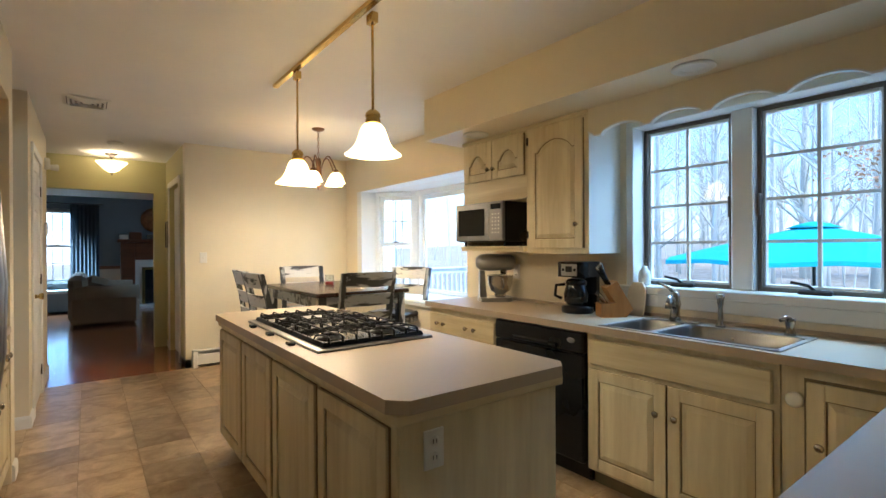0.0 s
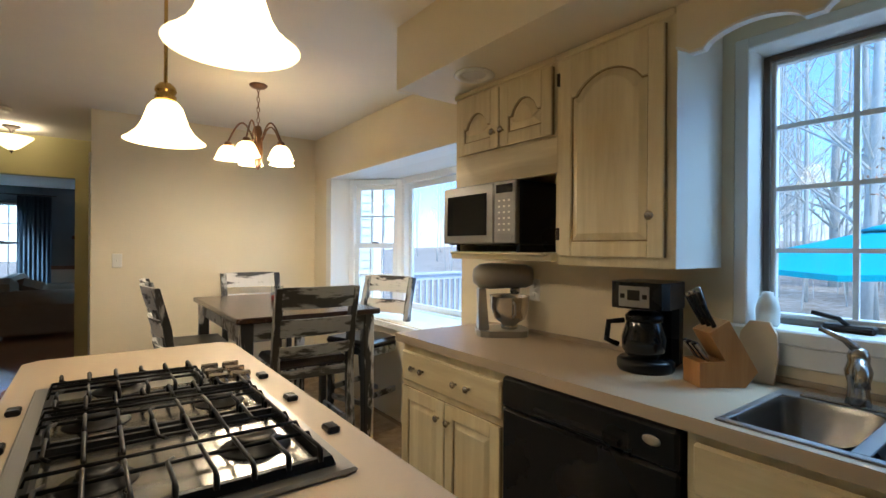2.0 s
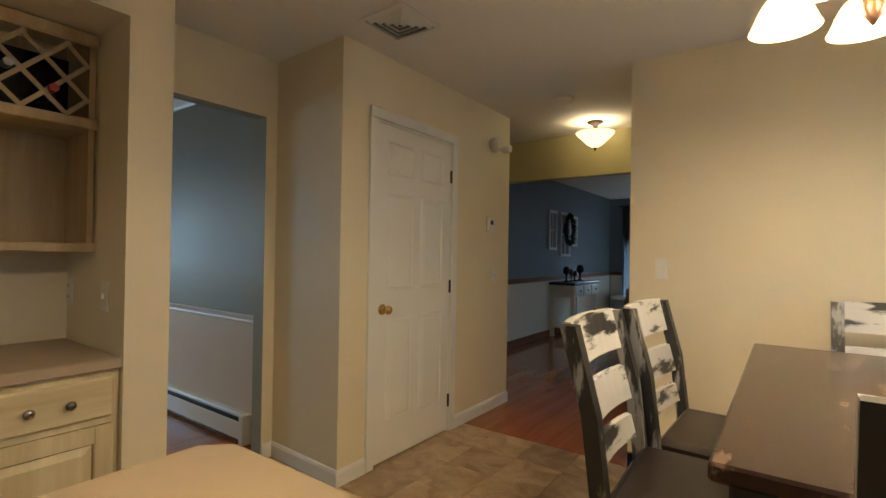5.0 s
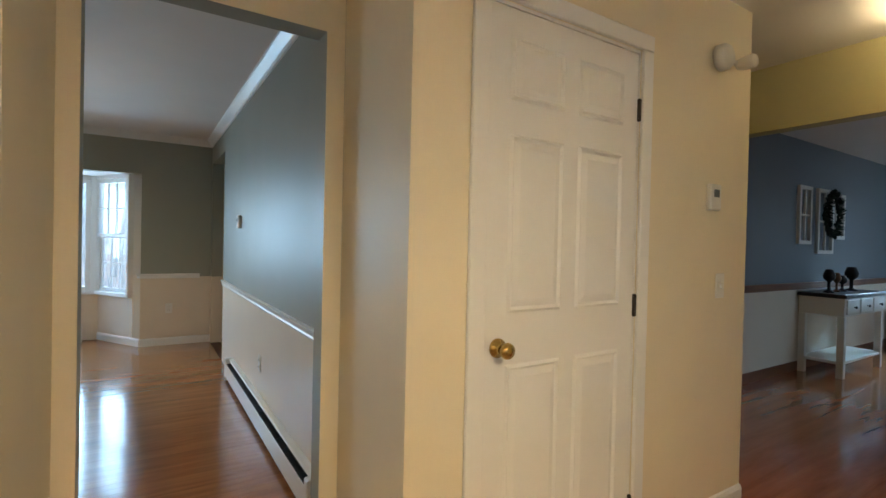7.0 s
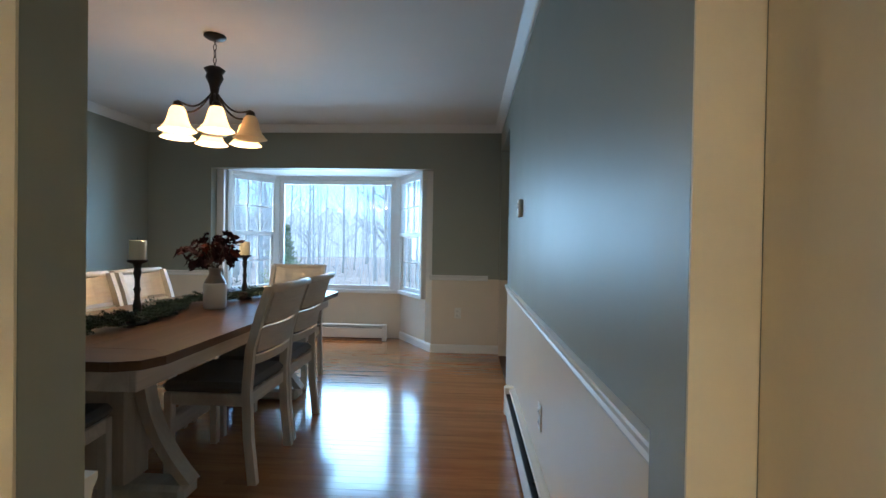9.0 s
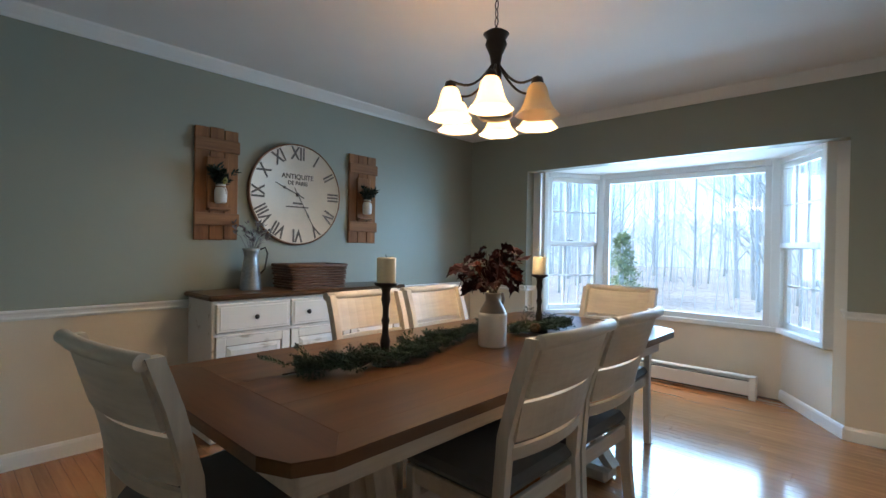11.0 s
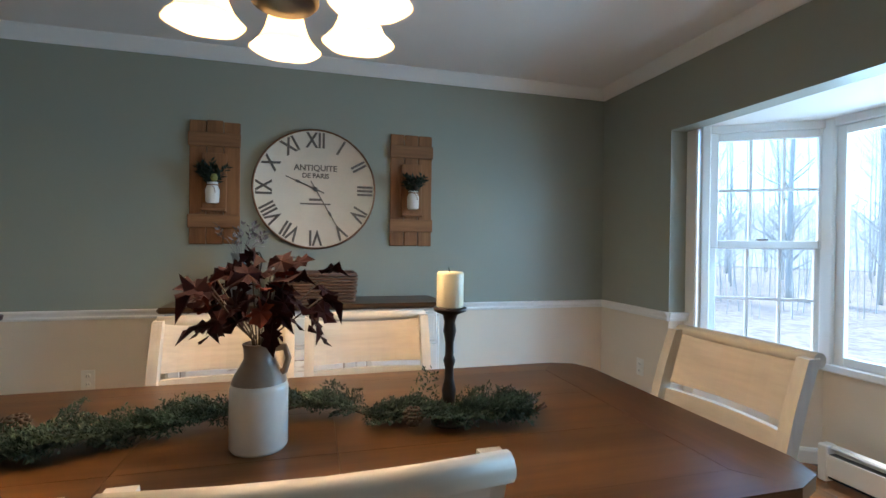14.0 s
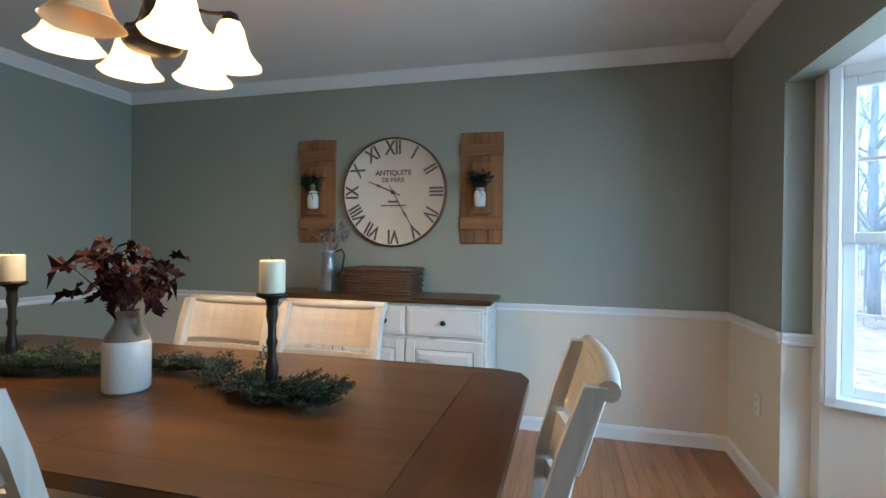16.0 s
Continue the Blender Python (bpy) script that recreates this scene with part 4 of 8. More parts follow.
# closet door
t = thing("door_1", (WX, 4.825, 0, 0, 0, 90), "closed white six-panel closet door with brass knob", "door", kind="structure")
leaf = part("leaf", boxes((0.005, 0.0, 0.012, 0.755, 0.035, 2.035, 0.003)), M_TRIM, t)
for x in (0.10, 0.42):
    for z0, z1 in ((0.24, 0.86), (1.04, 1.62), (1.74, 1.935)):
        bm = bmesh.new()
        rings = []
        for g, y in ((0.006, -0.001), (0.016, 0.0068), (0.04, 0.0)):
            rings.append([bm.verts.new(p) for p in ((x + g, y, z0 + g), (x + 0.24 - g, y, z0 + g), (x + 0.24 - g, y, z1 - g), (x + g, y, z1 - g))])
        rings.insert(0, [bm.verts.new(p) for p in ((x - 0.004, 0.0075, z0 - 0.004), (x + 0.244, 0.0075, z0 - 0.004), (x + 0.244, 0.0075, z1 + 0.004), (x - 0.004, 0.0075, z1 + 0.004))])
        for a, b2 in zip(rings, rings[1:]):
            for i in range(4):
                bm.faces.new((a[i], a[(i + 1) % 4], b2[(i + 1) % 4], b2[i]))
        bm.faces.new(rings[-1])
        for v in bm.verts:
            v.co.y -= 0.008
        part("door_panel", bm, M_TRIM, leaf)
part("casing", boxes((-0.065, -0.016, 0, -0.001, 0.0, 2.05, 0.004), (0.766, -0.016, 0, 0.83, 0.0, 2.05, 0.004), (-0.065, -0.018, 2.05, 0.83, 0, 2.115, 0.004)), M_TRIM, t)
part("jamb", boxes((-0.011, 0.001, 0, 0.003, 0.11, 2.05), (0.758, 0.001, 0, 0.772, 0.11, 2.05), (0.003, 0.001, 2.038, 0.758, 0.11, 2.05)), M_TRIM, t)
bm = bmesh.new()
lathe(bm, [(0.032, 0), (0.032, 0.006), (0.016, 0.01), (0.012, 0.03), (0.02, 0.036), (0.027, 0.05), (0.024, 0.062), (0.004, 0.066)], seg=18, m=pose(0.062, -0.001, 0.925, 90))
part("door_knob", bm, M_BRASS, leaf, "round brass knob")
for z in (0.22, 1.03, 1.81):
    part("hinge", boxes((0.748, -0.012, z - 0.045, 0.762, 0.002, z + 0.045, 0.003)), M_BRONZE, t)


# ---- dining room furniture ----
M_TABLE = wood("walnut_stained_top", (0.060, 0.023, 0.0065), (0.130, 0.056, 0.018), 0.33, "x", 0.8, coat=0.04, piece=0.12)
M_TABLEY = wood("walnut_stained_breadboard", (0.046, 0.0155, 0.0048), (0.115, 0.045, 0.014), 0.33, "y", 0.8, coat=0.04)
for m in (M_TABLE, M_TABLEY):
    m.node_tree.nodes["Principled BSDF"].inputs["Specular IOR Level"].default_value = 0.32
M_WASH = wood("whitewashed_wood", (0.44, 0.37, 0.30), (0.66, 0.58, 0.48), 0.5, "x", 0.8, bump=0.15)
M_WASHZ = wood("whitewashed_wood_upright", (0.44, 0.37, 0.30), (0.66, 0.58, 0.48), 0.5, "z", 0.8, bump=0.15)
M_SEAT = paint("grey_seat_fabric", (0.11, 0.102, 0.098), 0.85, vary=0.1, grain=300, bump=0.3)
TX0, TX1, TY0, TY1, TZ = -4.49, -1.98, 2.13, 3.19, 0.755


def rounded(x0, y0, x1, y1, c):
    return [(x0 + c, y0), (x1 - c, y0), (x1 - c * 0.3, y0 + c * 0.3), (x1, y0 + c), (x1, y1 - c), (x1 - c * 0.3, y1 - c * 0.3), (x1 - c, y1), (x0 + c, y1), (x0 + c * 0.3, y1 - c * 0.3), (x0, y1 - c), (x0, y0 + c), (x0 + c * 0.3, y0 + c * 0.3)]


t = thing("dining_table", (0, 0, 0), "large trestle dining table, brown top on whitewashed base", "table")
bm = bmesh.new()
prism(bm, rounded(TX0, TY0, TX1, TY1, 0.12), lambda u, v, d: (u, v, d), TZ - 0.034, TZ - 0.005)
part("tabletop", bm, M_TABLE, t)
cx = (TX0 + TX1) / 2
for a, b2 in ((TX0 + 0.20, cx - 0.2305), (cx - 0.23, cx + 0.23), (cx + 0.2305, TX1 - 0.20)):
    for j in range(3):
        y0 = TY0 + 0.10 + j * (TY1 - TY0 - 0.2) / 3
        part("top_board", boxes((a + 0.0004, y0 + 0.0002, TZ - 0.005, b2 - 0.0004, y0 + (TY1 - TY0 - 0.2) / 3 - 0.0002, TZ, 0.0004)), M_TABLE, t)
for poly in ([(TX0 + 0.12, TY0), (TX1 - 0.12, TY0), (TX1 - 0.2, TY0 + 0.1), (TX0 + 0.2, TY0 + 0.1)], [(TX0 + 0.2, TY1 - 0.1), (TX1 - 0.2, TY1 - 0.1), (TX1 - 0.12, TY1), (TX0 + 0.12, TY1)]):
    bm = bmesh.new()
    prism(bm, poly, lambda u, v, d: (u, v, d), TZ - 0.0048, TZ)
    part("border_board", bm, M_TABLE, t)
for s, x, xi in ((1, TX0, TX0 + 0.2), (-1, TX1, TX1 - 0.2)):
    bm = bmesh.new()
    prism(bm, [(x + s * 0.121, TY0), (xi - s * 0.001, TY0 + 0.101), (xi - s * 0.001, TY1 - 0.101), (x + s * 0.121, TY1), (x + s * 0.035, TY1 - 0.035), (x, TY1 - 0.12), (x, TY0 + 0.12), (x + s * 0.035, TY0 + 0.035)], lambda u, v, d: (u, v, d), TZ - 0.0048, TZ)
    part("breadboard_end", bm, M_TABLEY, t)
part("apron", boxes((TX0 + 0.09, TY0 + 0.09, TZ - 0.13, TX1 - 0.09, TY0 + 0.115, TZ - 0.035, 0.004), (TX0 + 0.09, TY1 - 0.115, TZ - 0.13, TX1 - 0.09, TY1 - 0.09, TZ - 0.035, 0.004),
                    (TX0 + 0.09, TY0 + 0.115, TZ - 0.13, TX0 + 0.115, TY1 - 0.115, TZ - 0.035, 0.004), (TX1 - 0.115, TY0 + 0.115, TZ - 0.13, TX1 - 0.09, TY1 - 0.115, TZ - 0.035, 0.004)), M_WASH, t)
cy = (TY0 + TY1) / 2
for x in (TX0 + 0.55, TX1 - 0.55):
    ped = part("pedestal", boxes((x - 0.08, cy - 0.12, 0.08, x + 0.08, cy + 0.12, TZ - 0.13, 0.01)), M_WASHZ, t)
    part("foot", boxes((x - 0.07, cy - 0.37, 0.0, x + 0.07, cy + 0.37, 0.08, 0.02)), M_WASH, t)
    for s in (-1, 1):
        bm = bmesh.new()
        prof = [(0.12 + 0.22 * (1 - k) ** 2.2, 0.08 + k * (TZ - 0.22)) for k in [i / 10 for i in range(11)]]
        out = [(p + 0.05, z) for p, z in prof]
        prism(bm, prof + out[::-1], lambda u, v, dd: (dd, cy + s * u, v), x - 0.04, x + 0.04)
        part("brace", bm, M_WASHZ, t)
part("stretcher", boxes((TX0 + 0.6, cy - 0.04, 0.12, TX1 - 0.6, cy + 0.04, 0.22, 0.01)), M_WASH, t)


def dining_chair(m, label):
    """A slat-back chair; it faces local +y, its back at y = 0."""
    t = thing("dining_chair", m, label, "chair", "chairs round the dining table")
    W2 = 0.225
    for s in (-1, 1):
        bm = bmesh.new()
        pts = [(0.0, 0.0), (0.025, 0.22), (0.035, 0.45), (0.02, 0.65), (-0.03, 0.83), (-0.075, 0.955)]
        wd = 0.042
        prism(bm, pts + [(y + wd, z) for y, z in pts[::-1]], lambda u, v, d: (d, u, v), s * W2 - 0.017, s * W2 + 0.017)
        part("back_post", bm, M_WASHZ, t)
        part("front_leg", boxes((s * 0.21 - 0.02, 0.43, 0, s * 0.21 + 0.02, 0.47, 0.43, 0.004)), M_WASHZ, t)
        part("side_rail", boxes((s * 0.213 - 0.012, 0.06, 0.37, s * 0.213 + 0.012, 0.44, 0.43, 0.003)), M_WASH, t)
    bm = bmesh.new()
    tube(bm, [(-W2 - 0.012, -0.078, 0.948), (-W2 / 2, -0.092, 0.948), (0, -0.097, 0.948), (W2 / 2, -0.092, 0.948), (W2 + 0.012, -0.078, 0.948)], 0.021, 12)
    part("top_roll", bm, M_WASH, t)
    for z0, z1, y in ((0.775, 0.945, -0.028), (0.635, 0.755, 0.012), (0.575, 0.617, 0.026)):
        bm = bmesh.new()
        curved_panel(bm, 2 * W2 - 0.02, z0, z1, 0.018, -0.03, y, lean=-0.30 if z0 > 0.7 else -0.18)
        part("back_slat", bm, M_WASH, t)
    part("front_rail", boxes((-0.2, 0.445, 0.37, 0.2, 0.465, 0.43, 0.003)), M_WASH, t)
    part("back_rail", boxes((-0.2, 0.045, 0.37, 0.2, 0.065, 0.43, 0.003)), M_WASH, t)
    bm = bmesh.new()
    box(bm, -0.235, 0.05, 0.431, 0.235, 0.485, 0.485, 0.022)
    part("seat_cushion", bm, M_SEAT, t, "grey upholstered seat")
    return t


c = dining_chair((-3.10, 1.99 + 0.075, 0, 0, 0, 0), "whitewashed slat-back dining chair with grey seat")
for m in (pose(-3.62, 2.065, 0), pose(-3.42, 3.265, 0, 0, 0, 180), pose(-2.90, 3.275, 0, 0, 0, 180), pose(-4.602, 2.753, 0, 0, 0, -88), pose(-1.86, 2.63, 0, 0, 0, 98)):
    copy_thing(c, m)

# ---- kitchen table and chairs ----
M_DIST = distressed("rubbed_black_and_white_paint", (0.02, 0.019, 0.018), (0.62, 0.60, 0.56), 0.46, "z")
M_DISTP = distressed("rubbed_black_post", (0.02, 0.019, 0.018), (0.34, 0.34, 0.335), 0.45, "z")
M_DISTX = distressed("rubbed_paint_rail", (0.030, 0.030, 0.029), (0.30, 0.31, 0.31), 0.53, "x")
M_DISTW = distressed("rubbed_white_rail", (0.62, 0.60, 0.56), (0.03, 0.028, 0.026), 0.43, "x")
M_KTOP = distressed("worn_brown_tabletop", (0.034, 0.016, 0.010), (0.20, 0.125, 0.088), 0.44, "y", 0.24, 0.8)
M_LEATHER = paint("dark_brown_leather", (0.022, 0.014, 0.011), 0.35, vary=0.2, grain=150, bump=0.2)
KT = (1.50, 3.74, 2.40, 5.16, 0.915)
t = thing("kitchen_table", (0, 0, 0), "counter-height table, worn brown top and distressed legs", "table")
part("tabletop", boxes((KT[0], KT[1], KT[4] - 0.035, KT[2], KT[3], KT[4], 0.006)), M_KTOP, t)
part("apron", boxes((KT[0] + 0.05, KT[1] + 0.05, 0.78, KT[2] - 0.05, KT[1] + 0.075, 0.88), (KT[0] + 0.05, KT[3] - 0.075, 0.78, KT[2] - 0.05, KT[3] - 0.05, 0.88),
                    (KT[0] + 0.05, KT[1] + 0.075, 0.78, KT[0] + 0.075, KT[3] - 0.075, 0.88), (KT[2] - 0.075, KT[1] + 0.075, 0.78, KT[2] - 0.05, KT[3] - 0.075, 0.88)), M_DISTX, t)
for x in (KT[0] + 0.03, KT[2] - 0.10):
    for y in (KT[1] + 0.03, KT[3] - 0.10):
        part("leg", boxes((x, y, 0, x + 0.07, y + 0.07, 0.879, 0.006)), M_DIST, t)


def kitchen_chair(m, label, rail):
    """A counter-height ladder-back chair; it faces local +y."""
    t = thing("kitchen_chair", m, label, "chair", "chairs round the kitchen table")
    W2 = 0.232
    for s in (-1, 1):
        bm = bmesh.new()
        pts = [(-0.02, 0.0), (0.02, 0.35), (0.03, 0.60), (0.0, 0.85), (-0.06, 1.08)]
        prism(bm, pts + [(y + 0.042, z) for y, z in pts[::-1]], lambda u, v, d: (d, u, v), s * W2 - 0.022, s * W2 + 0.022)
        part("back_post", bm, M_DISTP, t)
        part("front_leg", boxes((s * 0.2 - 0.021, 0.40, 0, s * 0.2 + 0.021, 0.442, 0.585, 0.004)), M_DIST, t)
        part("side_stretcher", boxes((s * 0.205 - 0.011, 0.05, 0.22, s * 0.205 + 0.011, 0.40, 0.26, 0.003)), M_DISTX, t)
        part("side_rail", boxes((s * 0.205 - 0.011, 0.07, 0.53, s * 0.205 + 0.011, 0.40, 0.585, 0.003)), M_DISTX, t)
    for z0, z1, y in ((0.955, 1.085, -0.028), (0.79, 0.895, 0.008), (0.665, 0.735, 0.024)):
        bm = bmesh.new()
        curved_panel(bm, 2 * W2 - 0.03, z0, z1, 0.02, -0.025, y, lean=-0.26)
        part("ladder_slat", bm, rail, t)
    for y in (0.03, 0.41):
        part("stretcher", boxes((-0.2, y, 0.16, 0.2, y + 0.022, 0.20, 0.003)), M_DISTX, t)
        part("seat_rail", boxes((-0.2, y, 0.53, 0.2, y + 0.022, 0.585, 0.003)), M_DISTX, t)
    bm = bmesh.new()
    box(bm, -0.225, 0.055, 0.586, 0.225, 0.46, 0.64, 0.02)
    part("seat", bm, M_LEATHER, t, "dark leather padded seat")
    return t


k1 = kitchen_chair((1.945, 3.70, 0, 0, 0, -1), "distressed dark ladder-back counter chair with leather seat", M_DISTX)
k2 = kitchen_chair((1.17, 4.27, 0, 0, 0, -88), "distressed white-rubbed ladder-back counter chair", M_DISTW)
copy_thing(k2, pose(1.20, 4.80, 0, 0, 0, -92))
copy_thing(k2, pose(2.02, 5.46, 0, 0, 0, 180))
copy_thing(k2, pose(2.80, 4.36, 0, 0, 0, 110))


# ---- lamps ----
BELL = [(0.028, 0.155), (0.045, 0.15), (0.06, 0.13), (0.07, 0.10), (0.082, 0.065), (0.10, 0.035), (0.128, 0.01), (0.142, 0.0)]


DOME = [(0.03, 0.155), (0.055, 0.148), (0.078, 0.13), (0.098, 0.10), (0.113, 0.066), (0.126, 0.034), (0.136, 0.012), (0.143, 0.0)]


def bell(scale=1.0, flute=0.0, zs=1.0, outline=BELL):
    bm = bmesh.new()
    out = [(r * scale, z * scale * zs) for r, z in outline]
    inn = [((r - 0.004) * scale, z * scale * zs + 0.001) for r, z in outline[::-1]]
    lathe(bm, out + inn, seg=32, cap=False, wave=(lambda a, z: 1 + flute * math.cos(6 * a)) if flute else None)
    return bm


def pendant(x, y, z=1.703, power=3.8):
    t = thing("pendant_light", (x, y, 0), "lit frosted bell-shaped glass pendant on brass rod", "pendant light", "island pendants")
    s = bell(0.96)
    s.transform(Matrix.Translation((0, 0, z)))
    part("shade", s, M_SHADE, t, "glowing frosted glass shade")
    bm = bmesh.new()
    lathe(bm, [(0.006, z + 0.22), (0.02, z + 0.215), (0.034, z + 0.20), (0.037, z + 0.185), (0.03, z + 0.175), (0.037, z + 0.165), (0.034, z + 0.15), (0.02, z + 0.145)], seg=20)
    part("fitter", bm, M_BRASS, t)
    bm = bmesh.new()
    tube(bm, [(0, 0, z + 0.21), (0, 0, CEIL - 0.05)], 0.0065)
    part("rod", bm, M_BRASS, t)
    part("track_adapter", boxes((-0.018, -0.03, CEIL - 0.075, 0.018, 0.03, CEIL - 0.024, 0.004)), M_BRASS, t)
    bm = bmesh.new()
    lathe(bm, [(0.012, z + 0.14), (0.03, z + 0.10), (0.034, z + 0.07), (0.02, z + 0.04), (0.003, z + 0.03)], seg=16)
    part("bulb", bm, M_BULB, t)
    lamp("pendant_bulb", "POINT", power, WARM, pose(x, y, z + 0.03), 0.03)


pendant(1.10, 2.031, 1.736), pendant(1.075, 2.985)
t = thing("track_rail", (1.06, 0, 0), "satin brass ceiling track over the island", "track")
part("rail", boxes((-0.018, 1.2, CEIL - 0.024, 0.018, 3.38, CEIL - 0.001, 0.003)), M_BRASS, t)


def chandelier(name, m, label, arms, radius, z_rim, shade_scale, metal, body, shade_mat, power, canopy_r=0.06, flute=0.0, cup=True, phase=0.0, arc=0.12, zs=1.0, base=-0.42, outline=BELL, unlit=-1):
    """A chandelier hung at the local origin on the ceiling; z_rim is the height of the shades' rims under it."""
    t = thing(name, m, label, "chandelier")
    bm = bmesh.new()
    lathe(bm, [(canopy_r, 0), (canopy_r, -0.008), (canopy_r * 0.75, -0.02), (0.012, -0.028)], seg=24)
    part("canopy", bm, metal, t)
    top = body[0][1]
    n = max(int((-0.028 - top) / 0.034), 1)
    for i in range(n + 1):
        z = -0.03 - (-0.03 - top) * i / n
        bm = bmesh.new()
        pts = [(0.009 * math.cos(a), 0, 0.02 * math.sin(a)) for a in [2 * math.pi * k / 10 for k in range(11)]]
        tube(bm, pts, 0.0028, 6)
        bm.transform(pose(0, 0, z, 0, 0, 90 * (i % 2)))
        part("chain_link", bm, metal, t)
    bm = bmesh.new()
    lathe(bm, body, seg=24)
    part("centre_column", bm, metal, t)
    sh = 0.155 * shade_scale * zs
    for i in range(arms):
        a = 2 * math.pi * i / arms + phase
        ca, sa = math.cos(a), math.sin(a)
        zt = z_rim + sh + 0.03
        pts = []
        for k in range(13):
            u = k / 12
            r = 0.02 + (radius - 0.02) * u
            z = (base + (zt - base) * u) + arc * math.sin(math.pi * u) * (1 if arc > 0 else 1) * (1 - 0.2 * u)
            pts.append((r * ca, r * sa, z))
        pts.append((radius * ca, radius * sa, zt - 0.01))
        bm = bmesh.new()
        tube(bm, pts, 0.006, 8)
        arm = part("arm", bm, metal, t)
        bm = bmesh.new()
        lathe(bm, [(0.008, zt), (0.022, zt - 0.006), (0.026, zt - 0.02), (0.03, zt - 0.036), (0.012, zt - 0.04)], radius * ca, radius * sa, 16)
        part("shade_cup", bm, metal, arm)
        s = bell(shade_scale, flute, zs, outline)
        s.transform(Matrix.Translation((radius * ca, radius * sa, z_rim)))
        if i == unlit:
            part("shade", s, M_SHADE3, arm, "unlit glass shade")
        else:
            part("shade", s, shade_mat, arm, "glowing glass shade")
        if outline is DOME:
            bm = bmesh.new()
            lathe(bm, [(r * shade_scale + 0.0008, z * shade_scale * zs) for r, z in ((0.1255, 0.036), (0.1275, 0.036), (0.129, 0.030), (0.127, 0.030))], radius * ca, radius * sa, 32, cap=False)
            part("painted_band", bm, metal, arm, "thin brown band on the glass")
        bm = bmesh.new()
        lathe(bm, [(0.01, z_rim + 0.9 * sh), (0.02, z_rim + 0.75 * sh), (0.02, z_rim + 0.6 * sh), (0.003, z_rim + 0.5 * sh)], radius * ca, radius * sa, 12)
        part("bulb", bm, M_WHITE if i == unlit else M_BULB, arm)
        if i == unlit:
            continue
        p = t.matrix_world @ Vector((radius * ca, radius * sa, z_rim + 0.02))
        lamp("chandelier_bulb", "POINT", power, WARM, pose(*p), 0.04)
    return t


chandelier("kitchen_chandelier", (1.778, 4.375, CEIL), "copper chandelier with five lit glass shades", 5, 0.19, -0.53, 0.61, M_COPPER,
           [(0.006, -0.28), (0.02, -0.29), (0.028, -0.33), (0.02, -0.36), (0.03, -0.40), (0.033, -0.47), (0.02, -0.53), (0.026, -0.55), (0.012, -0.575), (0.003, -0.59)], M_SHADE, 4.1, phase=0.3, arc=0.15, zs=1.02, base=-0.41, outline=DOME)
chandelier("dining_chandelier", (-3.33, 2.68, CEIL), "dark bronze chandelier with six lit alabaster bell shades", 6, 0.228, -0.635, 0.70, M_BRONZE,
           [(0.006, -0.19), (0.04, -0.195), (0.062, -0.21), (0.045, -0.235), (0.052, -0.26), (0.03, -0.31), (0.022, -0.36), (0.03, -0.40), (0.024, -0.50), (0.05, -0.56), (0.082, -0.575), (0.085, -0.60), (0.075, -0.612), (0.03, -0.615)], M_SHADE2, 1.7, canopy_r=0.065, flute=0.03, phase=0.557, arc=-0.06, zs=1.33, base=-0.36, unlit=1)
t = thing("hall_light", (0.235, 6.95, CEIL), "lit alabaster bowl ceiling light with bronze canopy", "ceiling light")
bm = bmesh.new()
lathe(bm, [(0.07, 0), (0.07, -0.012), (0.03, -0.03), (0.012, -0.06), (0.012, -0.13)], seg=24)
part("canopy", bm, M_BRONZE, t)
bm = bmesh.new()
lathe(bm, [(0.165, -0.10), (0.155, -0.115), (0.12, -0.15), (0.07, -0.20), (0.03, -0.225), (0.002, -0.23), (0.03, -0.22), (0.07, -0.19), (0.12, -0.14), (0.16, -0.1)], seg=32, cap=False)
part("bowl", bm, M_BOWL, t)
bm = bmesh.new()
lathe(bm, [(0.012, -0.225), (0.016, -0.235), (0.006, -0.25), (0.002, -0.26)], seg=12)
part("finial", bm, M_BRONZE, t)
lamp("hall_bulb", "POINT", 1.2, WARM, pose(0.235, 6.95, CEIL - 0.09), 0.05)

# ---- sideboard and clock ----
M_SIDE = distressed("antiqued_white_paint", (0.70, 0.67, 0.62), (0.42, 0.36, 0.30), 0.36, "x", 0.5)
SX0, SX1 = -4.19, -2.62
t = thing("sideboard", (SX1, DS + 0.42, 0, 0, 0, 180), "antiqued white sideboard with brown top", "sideboard")
SWD = SX1 - SX0
part("top", boxes((-0.0, -0.02, 0.862, SWD, 0.40, 0.895, 0.012)), M_TABLE, t, "brown stained wooden top")
part("body", boxes((0.03, 0.02, 0.10, SWD - 0.03, 0.40, 0.861, 0.006)), M_SIDE, t)
part("plinth", boxes((0.02, 0.0, 0, SWD - 0.02, 0.40, 0.099, 0.01)), M_SIDE, t)
dw3 = (SWD - 0.12) / 3
for i in range(3):
    x = 0.05 + i * (dw3 + 0.01)
    d = part("drawer", boxes((x, 0.0, 0.66, x + dw3, 0.02, 0.84, 0.006)), M_SIDE, t)
    part("bead", boxes((x + 0.02, -0.005, 0.68, x + dw3 - 0.02, -0.0005, 0.82, 0.003)), M_SIDE, d)
    for kx in ((x + dw3 / 2,) if i != 1 else (x + dw3 * 0.25, x + dw3 * 0.75)):
        add_knob(d, kx, 0.75, -0.005, M_BRONZE)
    d = cab_door(t, x, 0.12, dw3, 0.52, (x + (dw3 - 0.04 if i == 0 else 0.04), 0.42), y=0.02, mat=M_SIDE)

